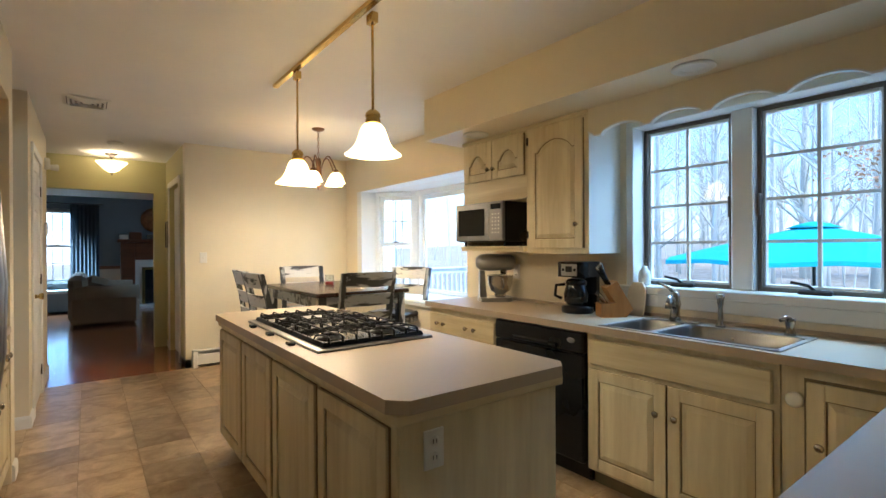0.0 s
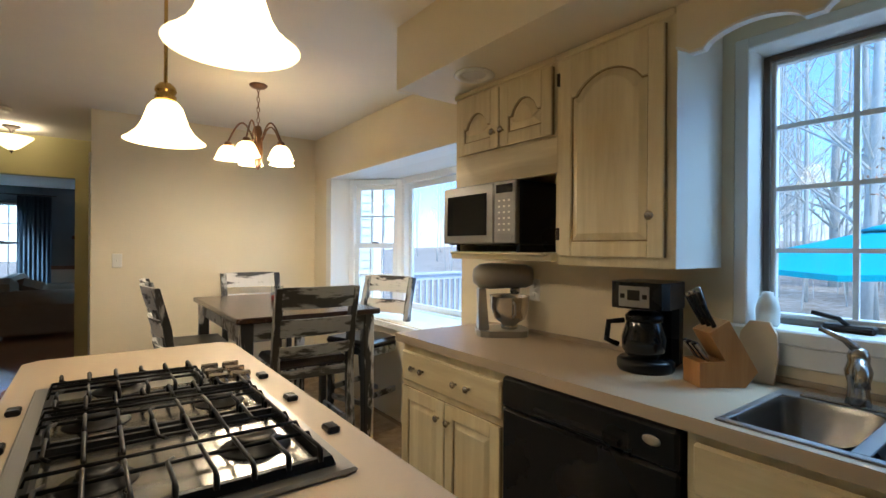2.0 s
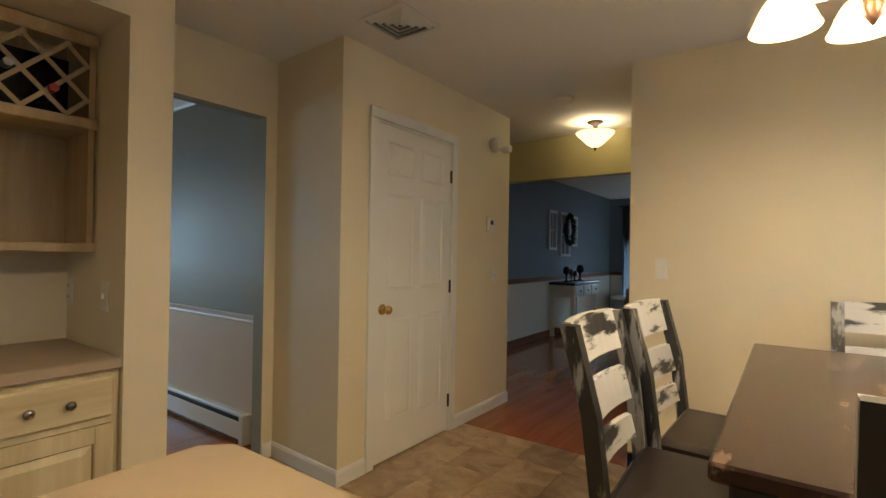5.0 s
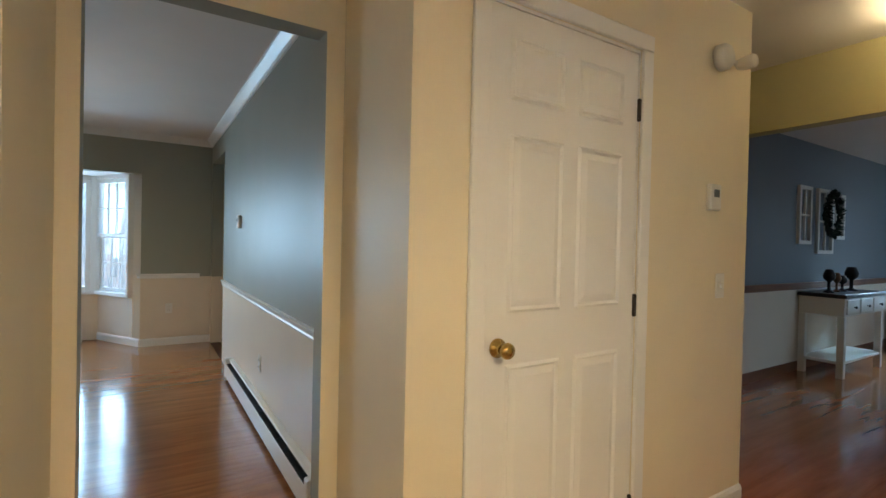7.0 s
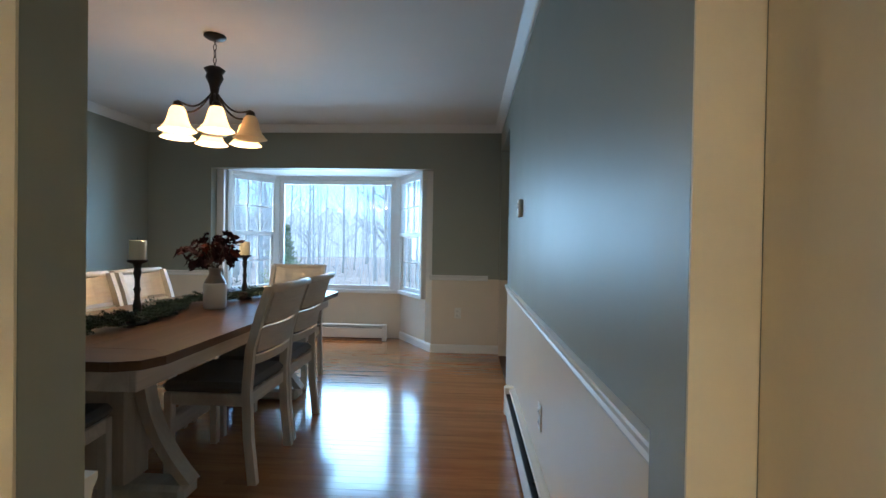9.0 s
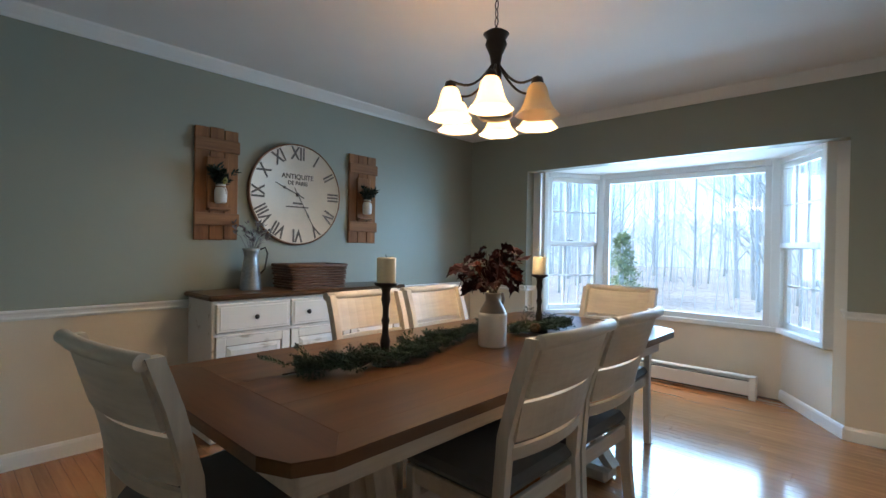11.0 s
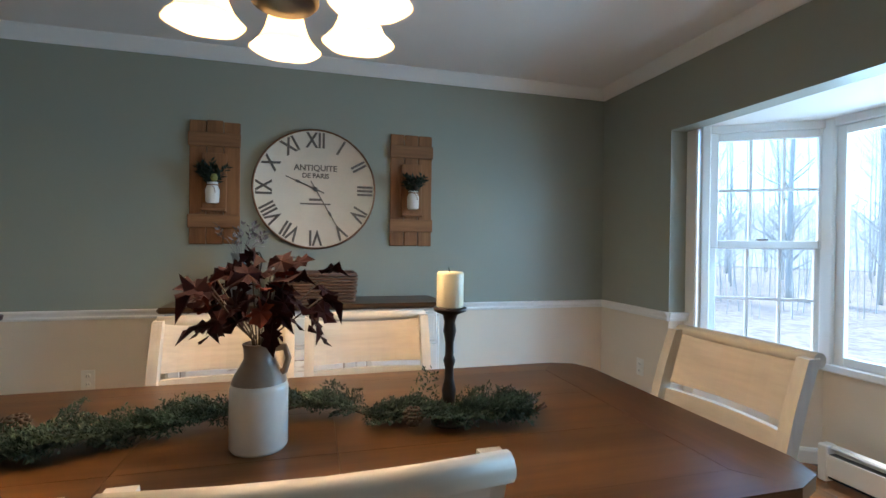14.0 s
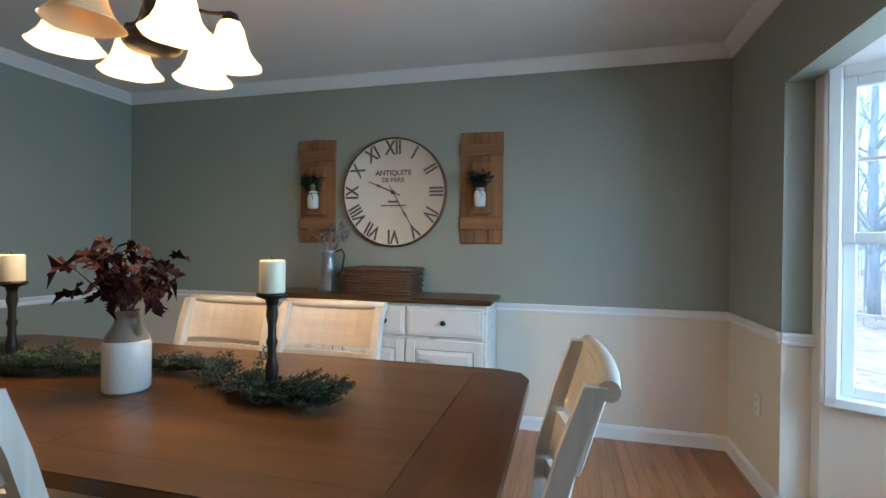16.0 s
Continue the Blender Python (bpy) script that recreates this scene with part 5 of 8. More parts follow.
t = thing("wall_clock", (-3.419, DS + 0.002, 1.592, 0, 0, 180), "large round cream wall clock with Roman numerals", "clock")
M_FACE = paint("aged_cream_dial", (0.66, 0.57, 0.45), 0.45, vary=0.06, scale=6, grain=80)
M_INK = paint("grey_brown_ink", (0.13, 0.10, 0.08), 0.6, vary=0.2)
CR = 0.383
bm = bmesh.new()
lathe(bm, [(CR, 0.0), (CR, 0.03), (CR - 0.006, 0.036), (CR - 0.012, 0.03), (0.002, 0.03)], seg=64, m=pose(0, 0, 0, 90))
part("dial", bm, M_FACE, t)
bm = bmesh.new()
lathe(bm, [(CR + 0.002, 0.0), (CR + 0.006, 0.01), (CR + 0.004, 0.034), (CR - 0.008, 0.037), (CR - 0.008, 0.031)], seg=64, cap=False, m=pose(0, 0, 0, 90))
part("rim", bm, M_COPPER, t)
for i, s in enumerate(("XII", "I", "II", "III", "IV", "V", "VI", "VII", "VIII", "IX", "X", "XI")):
    a = radians(30 * i)
    text_part(s, 0.125, pose(0.31 * math.sin(a), -0.0315, 0.31 * math.cos(a), 90, 0, 0) @ pose(0, 0, 0, 0, 0, -30 * i) @ Matrix.Diagonal((0.8, 1.1, 1, 1)), M_INK, t, name="numeral", bold=0.0028)
text_part("ANTIQUITE", 0.052, pose(0, -0.0315, 0.135, 90), M_INK, t, bold=0.0012)
text_part("DE PARIS", 0.042, pose(0, -0.0315, 0.085, 90), M_INK, t, bold=0.0012)
part("small_print", boxes((-0.04, -0.0318, -0.075, 0.04, -0.0312, -0.06), (-0.095, -0.0318, -0.10, 0.095, -0.0312, -0.09)), M_INK, t)
for ang, ln, w in ((293, 0.20, 0.009), (150, 0.30, 0.007)):
    a = radians(ang)
    bm = boxes((-w / 2, -0.037, -0.06, w / 2, -0.0345, ln * 0.55, 0.001), (-w, -0.037, ln * 0.55, w, -0.0345, ln * 0.66, 0.003), (-w / 3, -0.037, ln * 0.66, w / 3, -0.0345, ln))
    bm.transform(Matrix.Rotation(a, 4, "Y"))
    part("clock_needle", bm, M_INK, t)
bm = bmesh.new()
lathe(bm, [(0.014, 0.03), (0.014, 0.04), (0.003, 0.042)], seg=14, m=pose(0, 0, 0, 90))
part("hub", bm, M_INK, t)

# ---- floors, board by board and tile by tile ----
t = structure("floor_dining", boxes((DW - 0.8, DS - 0.02, -0.012, KX, DN + 0.1, -0.004)), M_SUB, "glossy red-brown oak strip floor", "floor")
rng = random.Random(5)
board_meshes = {}


def board(x, y, ln):
    key = round(ln, 1)
    if key not in board_meshes:
        board_meshes[key] = mesh_of(boxes((0, 0, -0.003, 0.0605, key - 0.0006, 0, 0.0008)), "board", M_DFLOOR)
    ob = new("board", board_meshes[key])
    ob.parent, ob.location = t, (x, y, 0)


x = -6.2
while x < KX - 0.03:
    south = DS if x > DW - 0.06 else DB0 + 0.55 * max(0, min(1, (DW - x) / 0.7)) * 0.7
    north = DN if DW - 0.06 < x < DE else (DB1 if x < DW else OP1 + 0.02)
    if x > DE - 0.06:
        south = OP0 - 0.02
    y = north
    while y > south + 0.1:
        ln = round(rng.uniform(0.9, 2.1), 1)
        if y - ln < south + 0.3:
            ln = math.ceil((y - south) * 10) / 10
        board(x, y - ln, ln)
        y -= ln
    x += 0.061
t = structure("floor_living", boxes((-1.5, NY, -0.011, 4.3, LN, 0.0)), wood("dark_oak_boards", (0.30, 0.09, 0.03), (0.46, 0.165, 0.06), 0.16, "y", 1.0, coat=0.4), "glossy red-brown oak floor of hall and living room", "floor")
t = structure("floor_foyer", boxes((-5.7, DN + 0.1, -0.011, -3.9, 6.0, 0.0)), M_DFLOOR, "oak floor of the foyer", "floor")
t = structure("floor_kitchen", boxes((KX + 0.001, -2.2, -0.012, EX, NY, -0.003)), M_GROUT, "tan stone-pattern vinyl tile floor", "floor")
tile = mesh_of(boxes((0.0012, 0.0012, -0.003, 0.3038, 0.3038, 0, 0.001)), "tile", M_VINYL)
for i in range(13):
    for j in range(19):
        x, y = KX + 0.002 + i * 0.305, NY - (j + 1) * 0.305
        if x > EX - 0.1 or (IX0 + 0.1 < x < IX1 - 0.4 and IY0 + 0.1 < y < IY1 - 0.4) or x > 2.25 and y < 2.8:
            continue
        ob = new("tile", tile)
        ob.parent = t
        ob.location = (x, y, 0)


# ---- kitchen appliances and small things ----
def cooktop():
    """A five-burner gas cooktop let into the island."""
    x0, x1, y0, y1, z = 0.722, 1.285, 1.80, 2.815, CZ
    t = thing("gas_cooktop", (0, 0, 0), "stainless gas cooktop with black cast-iron grates", "cooktop")
    part("steel_pan", boxes((x0, y0, z, x1, y1, z + 0.012, 0.005)), M_STEEL, t)
    tray = paint("polished_burner_tray", (0.34, 0.33, 0.31), 0.2, 1.0, vary=0.15, grain=30)
    for k in range(2):
        ya = y0 + 0.03 + k * 0.405
        part("burner_tray", boxes((x0 + 0.035, ya, z + 0.0125, x1 - 0.035, ya + 0.395, z + 0.0148, 0.001)), tray, t, "dark polished tray")
    for bx, by, r in ((x0 + 0.15, y0 + 0.21, 0.036), (x1 - 0.14, y0 + 0.21, 0.046), (x0 + 0.15, y0 + 0.57, 0.042), (x1 - 0.14, y0 + 0.57, 0.036), (x0 + 0.21, y0 + 0.855, 0.046)):
        bm = bmesh.new()
        lathe(bm, [(r + 0.028, z + 0.015), (r + 0.024, z + 0.018), (r + 0.004, z + 0.02), (r, z + 0.03), (r * 0.8, z + 0.032)], bx, by, 24)
        b = part("burner", bm, M_IRON, t)
        bm = bmesh.new()
        lathe(bm, [(r * 0.92, z + 0.032), (r * 0.92, z + 0.038), (r * 0.7, z + 0.041), (0.004, z + 0.041)], bx, by, 24)
        part("burner_cap", bm, M_IRON, b)
    gz = z + 0.032
    for xa, xb, a, b2, n in ((x0 + 0.035, x1 - 0.035, y0 + 0.03, y0 + 0.405, 8), (x0 + 0.035, x1 - 0.035, y0 + 0.415, y0 + 0.70, 8), (x0 + 0.035, x0 + 0.43, y0 + 0.71, y1 - 0.03, 6)):
        bm = bmesh.new()
        # the grate's skirt, sloping outwards
        ring = [[bm.verts.new(p) for p in ((xa + g, a + g, zz), (xb - g, a + g, zz), (xb - g, b2 - g, zz), (xa + g, b2 - g, zz))] for g, zz in ((0, z + 0.0155), (0.006, gz), (0.018, gz), (0.024, z + 0.0155))]
        for p, q in zip(ring, ring[1:]):
            for k in range(4):
                bm.faces.new((p[k], p[(k + 1) % 4], q[(k + 1) % 4], q[k]))
        ym = (a + b2) / 2
        for i in range(n):
            x = xa + 0.03 + (xb - xa - 0.06) * i / (n - 1)
            for ya, s in ((a, 1), (b2, -1)):
                end = ym - s * (0.016 if i % 3 else 0.055)
                tube(bm, [(x, ya + s * 0.004, gz - 0.006), (x, ya + s * 0.006, gz + 0.016), (x, ya + s * 0.016, gz + 0.021), (x, end - s * 0.02, gz + 0.018), (x + (0.012 if i % 3 == 0 else 0), end, gz + 0.016)], [0.0055, 0.0055, 0.0042, 0.0042, 0.0038], 6)
        for yy in (a + 0.30 * (b2 - a), ym, b2 - 0.30 * (b2 - a)):
            tube(bm, [(xa + 0.008, yy, gz - 0.004), (xa + 0.014, yy, gz + 0.014), ((xa + xb) / 2, yy, gz + 0.016), (xb - 0.014, yy, gz + 0.014), (xb - 0.008, yy, gz - 0.004)], 0.0042, 6)
        part("grate", bm, M_IRON, t)
    for i in range(3):
        for j in range(2):
            kx, ky = 1.185 + j * 0.066, 2.575 + i * 0.082
            bm = bmesh.new()
            lathe(bm, [(0.026, z + 0.0125), (0.026, z + 0.018), (0.021, z + 0.021), (0.02, z + 0.028), (0.003, z + 0.029)], kx, ky, 18)
            box(bm, kx - 0.027, ky - 0.005, z + 0.02, kx + 0.027, ky + 0.005, z + 0.042, 0.004)
            part("control_knob", bm, M_CHROME, t)
    for yy in (2.01, 2.30, 2.59):
        for xx in (x0 - 0.042, x1 + 0.024):
            part("clip", boxes((xx, yy, z + 0.0005, xx + 0.032, yy + 0.045, z + 0.016, 0.004)), M_BLACK, t)


cooktop()


M_BASIN = paint("satin_steel_basin", (0.30, 0.30, 0.30), 0.3, 1.0, vary=0.1, grain=60)


def sink():
    t = thing("sink", (0, 0, 0), "double-bowl stainless steel drop-in kitchen sink", "sink")
    z = CZ
    x0, x1, y0, y1 = SKX0, SKX1, SKY0, SKY1
    rim = ((x0, y0, x0 + 0.025, y1), (x1 - 0.07, y0, x1, y1), (x0 + 0.025, y0, x1 - 0.07, y0 + 0.025), (x0 + 0.025, y1 - 0.025, x1 - 0.07, y1), (x0 + 0.025, y1 - 0.305, x1 - 0.07, y1 - 0.27))
    part("rim", boxes(*[(a, b, z + 0.0005, c, d, z + 0.006, 0.002) for a, b, c, d in rim]), M_STEEL, t)
    for a, b2, dp in ((y1 - 0.27, y1 - 0.025, 0.15), (y0 + 0.025, y1 - 0.305, 0.18)):
        bm = bmesh.new()
        xa, xb = x0 + 0.025, x1 - 0.07
        rings = []
        for g, zz in ((0, 0.004), (0.006, -0.01), (0.012, -dp + 0.03), (0.035, -dp)):
            rings.append([bm.verts.new((u, v, z + zz)) for u, v in rounded(xa + g, a + g, xb - g, b2 - g, 0.05)])
        for p, q in zip(rings, rings[1:]):
            for i in range(12):
                f = bm.faces.new((p[i], p[(i + 1) % 12], q[(i + 1) % 12], q[i]))
                f.smooth = True
        bm.faces.new(rings[-1])
        bowl = part("bowl", bm, M_BASIN, t)
        bm = bmesh.new()
        lathe(bm, [(0.04, z - dp + 0.001), (0.036, z - dp + 0.004), (0.02, z - dp + 0.002)], (xa + xb) / 2, (a + b2) / 2, 18)
        part("drain", bm, M_CHROME, bowl)
    z += 0.006
    fx = x1 - 0.035
    t = thing("kitchen_tap", (fx, 1.335, z), "satin nickel single-lever kitchen tap with escutcheon", "tap")
    part("escutcheon", boxes((-0.028, -0.13, 0, 0.028, 0.13, 0.008, 0.006)), M_CHROME, t)
    bm = bmesh.new()
    lathe(bm, [(0.03, 0.008), (0.026, 0.03), (0.024, 0.06), (0.03, 0.085), (0.032, 0.10), (0.024, 0.125), (0.026, 0.14), (0.02, 0.16), (0.006, 0.165)], seg=18)
    part("body", bm, M_CHROME, t)
    bm = bmesh.new()
    tube(bm, [(0, 0, 0.06), (-0.03, -0.008, 0.10), (-0.07, -0.02, 0.135), (-0.11, -0.03, 0.14), (-0.145, -0.04, 0.115), (-0.15, -0.041, 0.085)], [0.016, 0.015, 0.014, 0.014, 0.015, 0.017], 12)
    part("spout", bm, M_CHROME, t)
    bm = bmesh.new()
    tube(bm, [(0, 0, 0.155), (-0.01, 0.03, 0.185), (-0.02, 0.085, 0.21)], [0.014, 0.009, 0.007], 10)
    part("lever", bm, M_CHROME, t)
    t = thing("side_sprayer", (fx, 1.10, z), "satin nickel pull-out sprayer beside tap", "sprayer")
    bm = bmesh.new()
    lathe(bm, [(0.024, 0), (0.022, 0.01), (0.013, 0.02), (0.013, 0.05), (0.011, 0.09), (0.015, 0.13), (0.02, 0.15), (0.018, 0.165), (0.004, 0.17)], seg=16)
    part("wand", bm, M_CHROME, t)
    part("trigger", boxes((-0.03, -0.006, 0.12, -0.012, 0.006, 0.15, 0.003)), M_CHROME, t)
    t = thing("soap_pump", (fx, 0.80, z), "satin nickel built-in soap pump", "soap pump")
    bm = bmesh.new()
    lathe(bm, [(0.024, 0), (0.022, 0.012), (0.016, 0.03), (0.022, 0.06), (0.024, 0.075), (0.004, 0.08)], seg=16)
    part("base", bm, M_CHROME, t)
    bm = bmesh.new()
    tube(bm, [(0, 0, 0.075), (-0.03, 0.01, 0.082), (-0.055, 0.02, 0.07)], [0.012, 0.01, 0.008], 10)
    part("nozzle", bm, M_CHROME, t)


sink()
t = thing("microwave", pose(UX - 0.035, 2.99, 1.332, 0, 0, -90) @ Matrix.Diagonal((0.89, 1, 1.03, 1)), "stainless countertop microwave on the open shelf", "microwave")
part("case", boxes((0.0, 0.02, 0, 0.60, 0.33, 0.285, 0.006)), M_BLACK, t)
part("door", boxes((0.0, -0.012, 0.006, 0.435, 0.019, 0.285, 0.006)), M_STEEL, t)
part("window", boxes((0.04, -0.0145, 0.045, 0.385, -0.0125, 0.24, 0.001)), M_DARKGLASS, t, "dark door glass")
pnl = part("control_panel", boxes((0.44, -0.012, 0.006, 0.60, 0.019, 0.285, 0.006)), M_STEEL, t)
part("display", boxes((0.46, -0.015, 0.23, 0.58, -0.0125, 0.268, 0.001)), M_DARKGLASS, pnl)
for i in range(3):
    for j in range(6):
        part("button", boxes((0.475 + i * 0.036, -0.0135, 0.062 + j * 0.026, 0.490 + i * 0.036, -0.0125, 0.070 + j * 0.026, 0.0003)), M_WHITE, pnl)
part("open_button", boxes((0.46, -0.016, 0.018, 0.58, -0.0125, 0.045, 0.001)), M_STEEL, pnl)
for x in (0.05, 0.55):
    part("foot", boxes((x - 0.015, 0.05, -0.032, x + 0.015, 0.3, 0, 0.002)), M_BLACK, t)

M_MIXER = paint("silver_metallic_enamel", (0.30, 0.29, 0.27), 0.3, 0.6, vary=0.05)
t = thing("stand_mixer", pose(2.56, 2.77, CZ, 0, 0, 145) @ Matrix.Diagonal((0.92, 1.14, 1.04, 1)), "silver stand mixer with steel bowl on worktop", "mixer")
bm = bmesh.new()
prism(bm, rounded(-0.16, -0.10, 0.13, 0.10, 0.06), lambda u, v, d: (u, v, d), 0, 0.03)
part("base", bm, M_MIXER, t)
bm = bmesh.new()
rings = []
for k in range(9):
    u, w = k / 8, 0.055 - 0.015 * math.sin(math.pi * k / 8)
    rings.append([bm.verts.new((x, y, 0.03 + 0.2 * u)) for x, y in ((0.06 + 0.02 * u, -w), (0.12, -w), (0.12, w), (0.06 + 0.02 * u, w))])
for a, b2 in zip(rings, rings[1:]):
    for i in range(4):
        bm.faces.new((a[i], a[(i + 1) % 4], b2[(i + 1) % 4], b2[i]))
bm.faces.new(rings[0]), bm.faces.new(rings[-1])
part("column", bm, M_MIXER, t)
bm = bmesh.new()
lathe(bm, [(0.005, -0.19), (0.045, -0.185), (0.058, -0.15), (0.062, -0.05), (0.066, 0.05), (0.06, 0.11), (0.035, 0.145), (0.005, 0.15)], seg=20, m=pose(0, 0, 0.29, 0, 90, 0))
part("motor_head", bm, M_MIXER, t)
bm = bmesh.new()
lathe(bm, [(0.045, 0.03), (0.05, 0.045), (0.045, 0.055), (0.085, 0.08), (0.105, 0.13), (0.108, 0.19), (0.112, 0.192), (0.104, 0.188), (0.10, 0.13), (0.08, 0.085), (0.004, 0.07)], -0.06, 0, 28, cap=False)
part("bowl", bm, paint("polished_steel_bowl", (0.62, 0.60, 0.57), 0.2, 1.0, vary=0.04), t)
bm = bmesh.new()
tube(bm, [(-0.06, 0.105, 0.17), (-0.06, 0.15, 0.165), (-0.06, 0.155, 0.12), (-0.06, 0.10, 0.10)], 0.006)
part("bowl_handle", bm, M_STEEL, t)
bm = bmesh.new()
lathe(bm, [(0.02, 0.20), (0.028, 0.21), (0.028, 0.235), (0.02, 0.24)], -0.09, 0, 14)
part("beater_hub", bm, M_CHROME, t)


t = thing("coffee_maker", (2.51, 1.925, CZ, 0, 0, -82), "black drip coffee maker with glass carafe", "coffee maker")
bm = bmesh.new()
lathe(bm, [(0.095, 0), (0.10, 0.01), (0.10, 0.035), (0.09, 0.045), (0.004, 0.046)], seg=28)
part("base", bm, M_BLACK, t)
part("tower", boxes((-0.09, 0.06, 0.0, 0.09, 0.14, 0.25, 0.02)), M_BLACK, t)
bm = bmesh.new()
prism(bm, rounded(-0.105, -0.10, 0.105, 0.14, 0.05), lambda u, v, d: (u, v, d), 0.23, 0.325)
part("brew_head", bm, M_BLACK, t)
pn = part("control_panel", boxes((-0.055, -0.106, 0.238, 0.055, -0.1005, 0.312, 0.002)), M_STEEL, t)
part("display", boxes((-0.022, -0.1085, 0.262, 0.022, -0.1062, 0.298)), M_DARKGLASS, pn)
for x in (-0.04, 0.04):
    part("button", boxes((x - 0.008, -0.1085, 0.268, x + 0.008, -0.1062, 0.284)), M_BLACK, pn)
bm = bmesh.new()
lathe(bm, [(0.055, 0.05), (0.075, 0.075), (0.078, 0.12), (0.065, 0.165), (0.06, 0.18)], 0, -0.015, 28, cap=False)
part("carafe", bm, M_DARKGLASS, t, "dark glass carafe")
bm = bmesh.new()
lathe(bm, [(0.064, 0.18), (0.066, 0.2), (0.05, 0.215), (0.004, 0.216)], 0, -0.015, 24)
part("carafe_lid", bm, M_BLACK, t)
bm = bmesh.new()
tube(bm, [(-0.06, -0.05, 0.18), (-0.10, -0.09, 0.175), (-0.105, -0.095, 0.11), (-0.075, -0.065, 0.09)], 0.011)
part("carafe_grip", bm, M_BLACK, t)

M_BEECH = wood("beech_block", (0.38, 0.16, 0.045), (0.55, 0.27, 0.09), 0.4, "z", 1.2)
t = thing("knife_block", (2.54, 1.675, CZ, 0, 0, -125), "pale wooden knife block full of steel-handled knives", "knife block")
bm = bmesh.new()
prism(bm, [(-0.10, 0), (0.05, 0), (0.09, 0.05), (-0.005, 0.215), (-0.07, 0.175), (-0.015, 0.085), (-0.10, 0.08)], lambda u, v, d: (d, u, v), -0.05, 0.05)
part("block", bm, M_BEECH, t)
for i in range(5):
    bm = bmesh.new()
    x = -0.034 + i * 0.017
    tube(bm, [(x, -0.06, 0.078), (x, -0.085, 0.115), (x, -0.105, 0.14)], [0.006, 0.0075, 0.008], 8)
    part("steak_knife_handle", bm, M_BLACK if i % 2 else M_CHROME, t)
for i in range(3):
    bm = bmesh.new()
    x = -0.03 + i * 0.03
    tube(bm, [(x, -0.04, 0.19), (x, -0.075, 0.25), (x, -0.095, 0.29 + 0.01 * i)], [0.008, 0.010, 0.011], 8)
    k = part("knife_handle", bm, M_BLACK, t)
    bm = bmesh.new()
    lathe(bm, [(0.011, 0), (0.011, 0.012), (0.004, 0.014)], seg=10, m=pose(x, -0.095, 0.288 + 0.01 * i, 25))
    part("steel_cap", bm, M_CHROME, k)
t = thing("cutting_board", (2.655, 1.62, CZ, 0, 0, -90), "pale rounded cutting board leaning on the wall", "cutting board")
bm = bmesh.new()
prism(bm, [(-0.055, 0.0), (0.055, 0.0), (0.062, 0.08), (0.055, 0.16), (0.03, 0.2), (-0.03, 0.2), (-0.055, 0.16), (-0.062, 0.08)], lambda u, v, d: (u, d + 0.2 * v, v), 0, 0.012)
part("board", bm, paint("pale_maple", (0.62, 0.50, 0.36), 0.5, vary=0.06), t)
t = thing("soap_bottle", (EX + 0.045, 1.625, SZ0 + 0.03), "small white soap bottle on the window sill", "bottle")
bm = bmesh.new()
lathe(bm, [(0.032, 0), (0.036, 0.01), (0.037, 0.06), (0.03, 0.09), (0.018, 0.105), (0.016, 0.118), (0.004, 0.12)], seg=20)
part("bottle", bm, M_WHITE, t)
outlet((EX - 0.001, 2.68, 1.10, 0, 0, -90), "white outlet on the wall above the worktop")

# jar candle on the kitchen table
M_GLASS = clear_glass("jar_glass", (0.93, 0.95, 0.95))
t = thing("candle_jar", (1.99, 4.62, KT[4]), "glass candle jar with red wax on table", "candle")
bm = bmesh.new()
lathe(bm, [(0.042, 0), (0.046, 0.006), (0.046, 0.10), (0.048, 0.104), (0.043, 0.102), (0.043, 0.01)], seg=24, cap=False)
part("jar", bm, M_GLASS, t)
bm = bmesh.new()
lathe(bm, [(0.042, 0.004), (0.042, 0.035), (0.002, 0.036)], seg=24)
part("wax", bm, paint("red_wax", (0.35, 0.03, 0.02), 0.4), t)

# ---- niche with wine rack ----
M_NICHE = wood("niche_oak", (0.36, 0.26, 0.14), (0.55, 0.42, 0.25), 0.5, "z", 0.8)
GN = pose(WX - 0.025, NI0, 0, 0, 0, 90)
NW_ = NI1 - NI0
t = thing("niche_base_cabinet", GN, "cream pickled base cabinet in the niche", "cabinet", "base cabinets")
part("body", boxes((0.004, 0, 0.09, NW_ - 0.004, 0.57, 0.83)), M_CAB, t)
part("toe_kick", boxes((0.004, 0.05, 0, NW_ - 0.004, 0.57, 0.089)), M_CABSEAM, t)
for i in range(2):
    x = 0.03 + i * (NW_ / 2 - 0.01)
    drawer(t, x, 0.665, NW_ / 2 - 0.045, 0.14, (x + 0.25, x + 0.36))
    cab_door(t, x, 0.11, NW_ / 2 - 0.045, 0.53, (x + (NW_ / 2 - 0.085 if i == 0 else 0.04), 0.55))
t = thing("niche_worktop", GN, "brown-beige laminate worktop in the niche", "worktop")
part("top", boxes((0.003, -0.03, 0.832, NW_ - 0.003, 0.57, 0.872, 0.006)), M_LAMEDGE, t)
t = thing("niche_shelf_unit", pose(-0.64, NI0, 0, 0, 0, 90), "oak shelf unit with a lattice wine rack", "shelf")
R = NW_ - 0.03
part("back_panel", boxes((0.003, 0.26, 1.25, NW_ - 0.003, 0.275, 2.116)), M_NICHE, t)
part("side_panel", boxes((R, 0.0, 1.25, R + 0.02, 0.259, 2.116)), M_NICHE, t)
part("side_panel", boxes((0.004, 0.0, 1.25, 0.024, 0.259, 2.116)), M_NICHE, t)
part("shelf", boxes((0.003, -0.02, 1.25, NW_ - 0.003, 0.26, 1.285, 0.004)), M_NICHE, t)
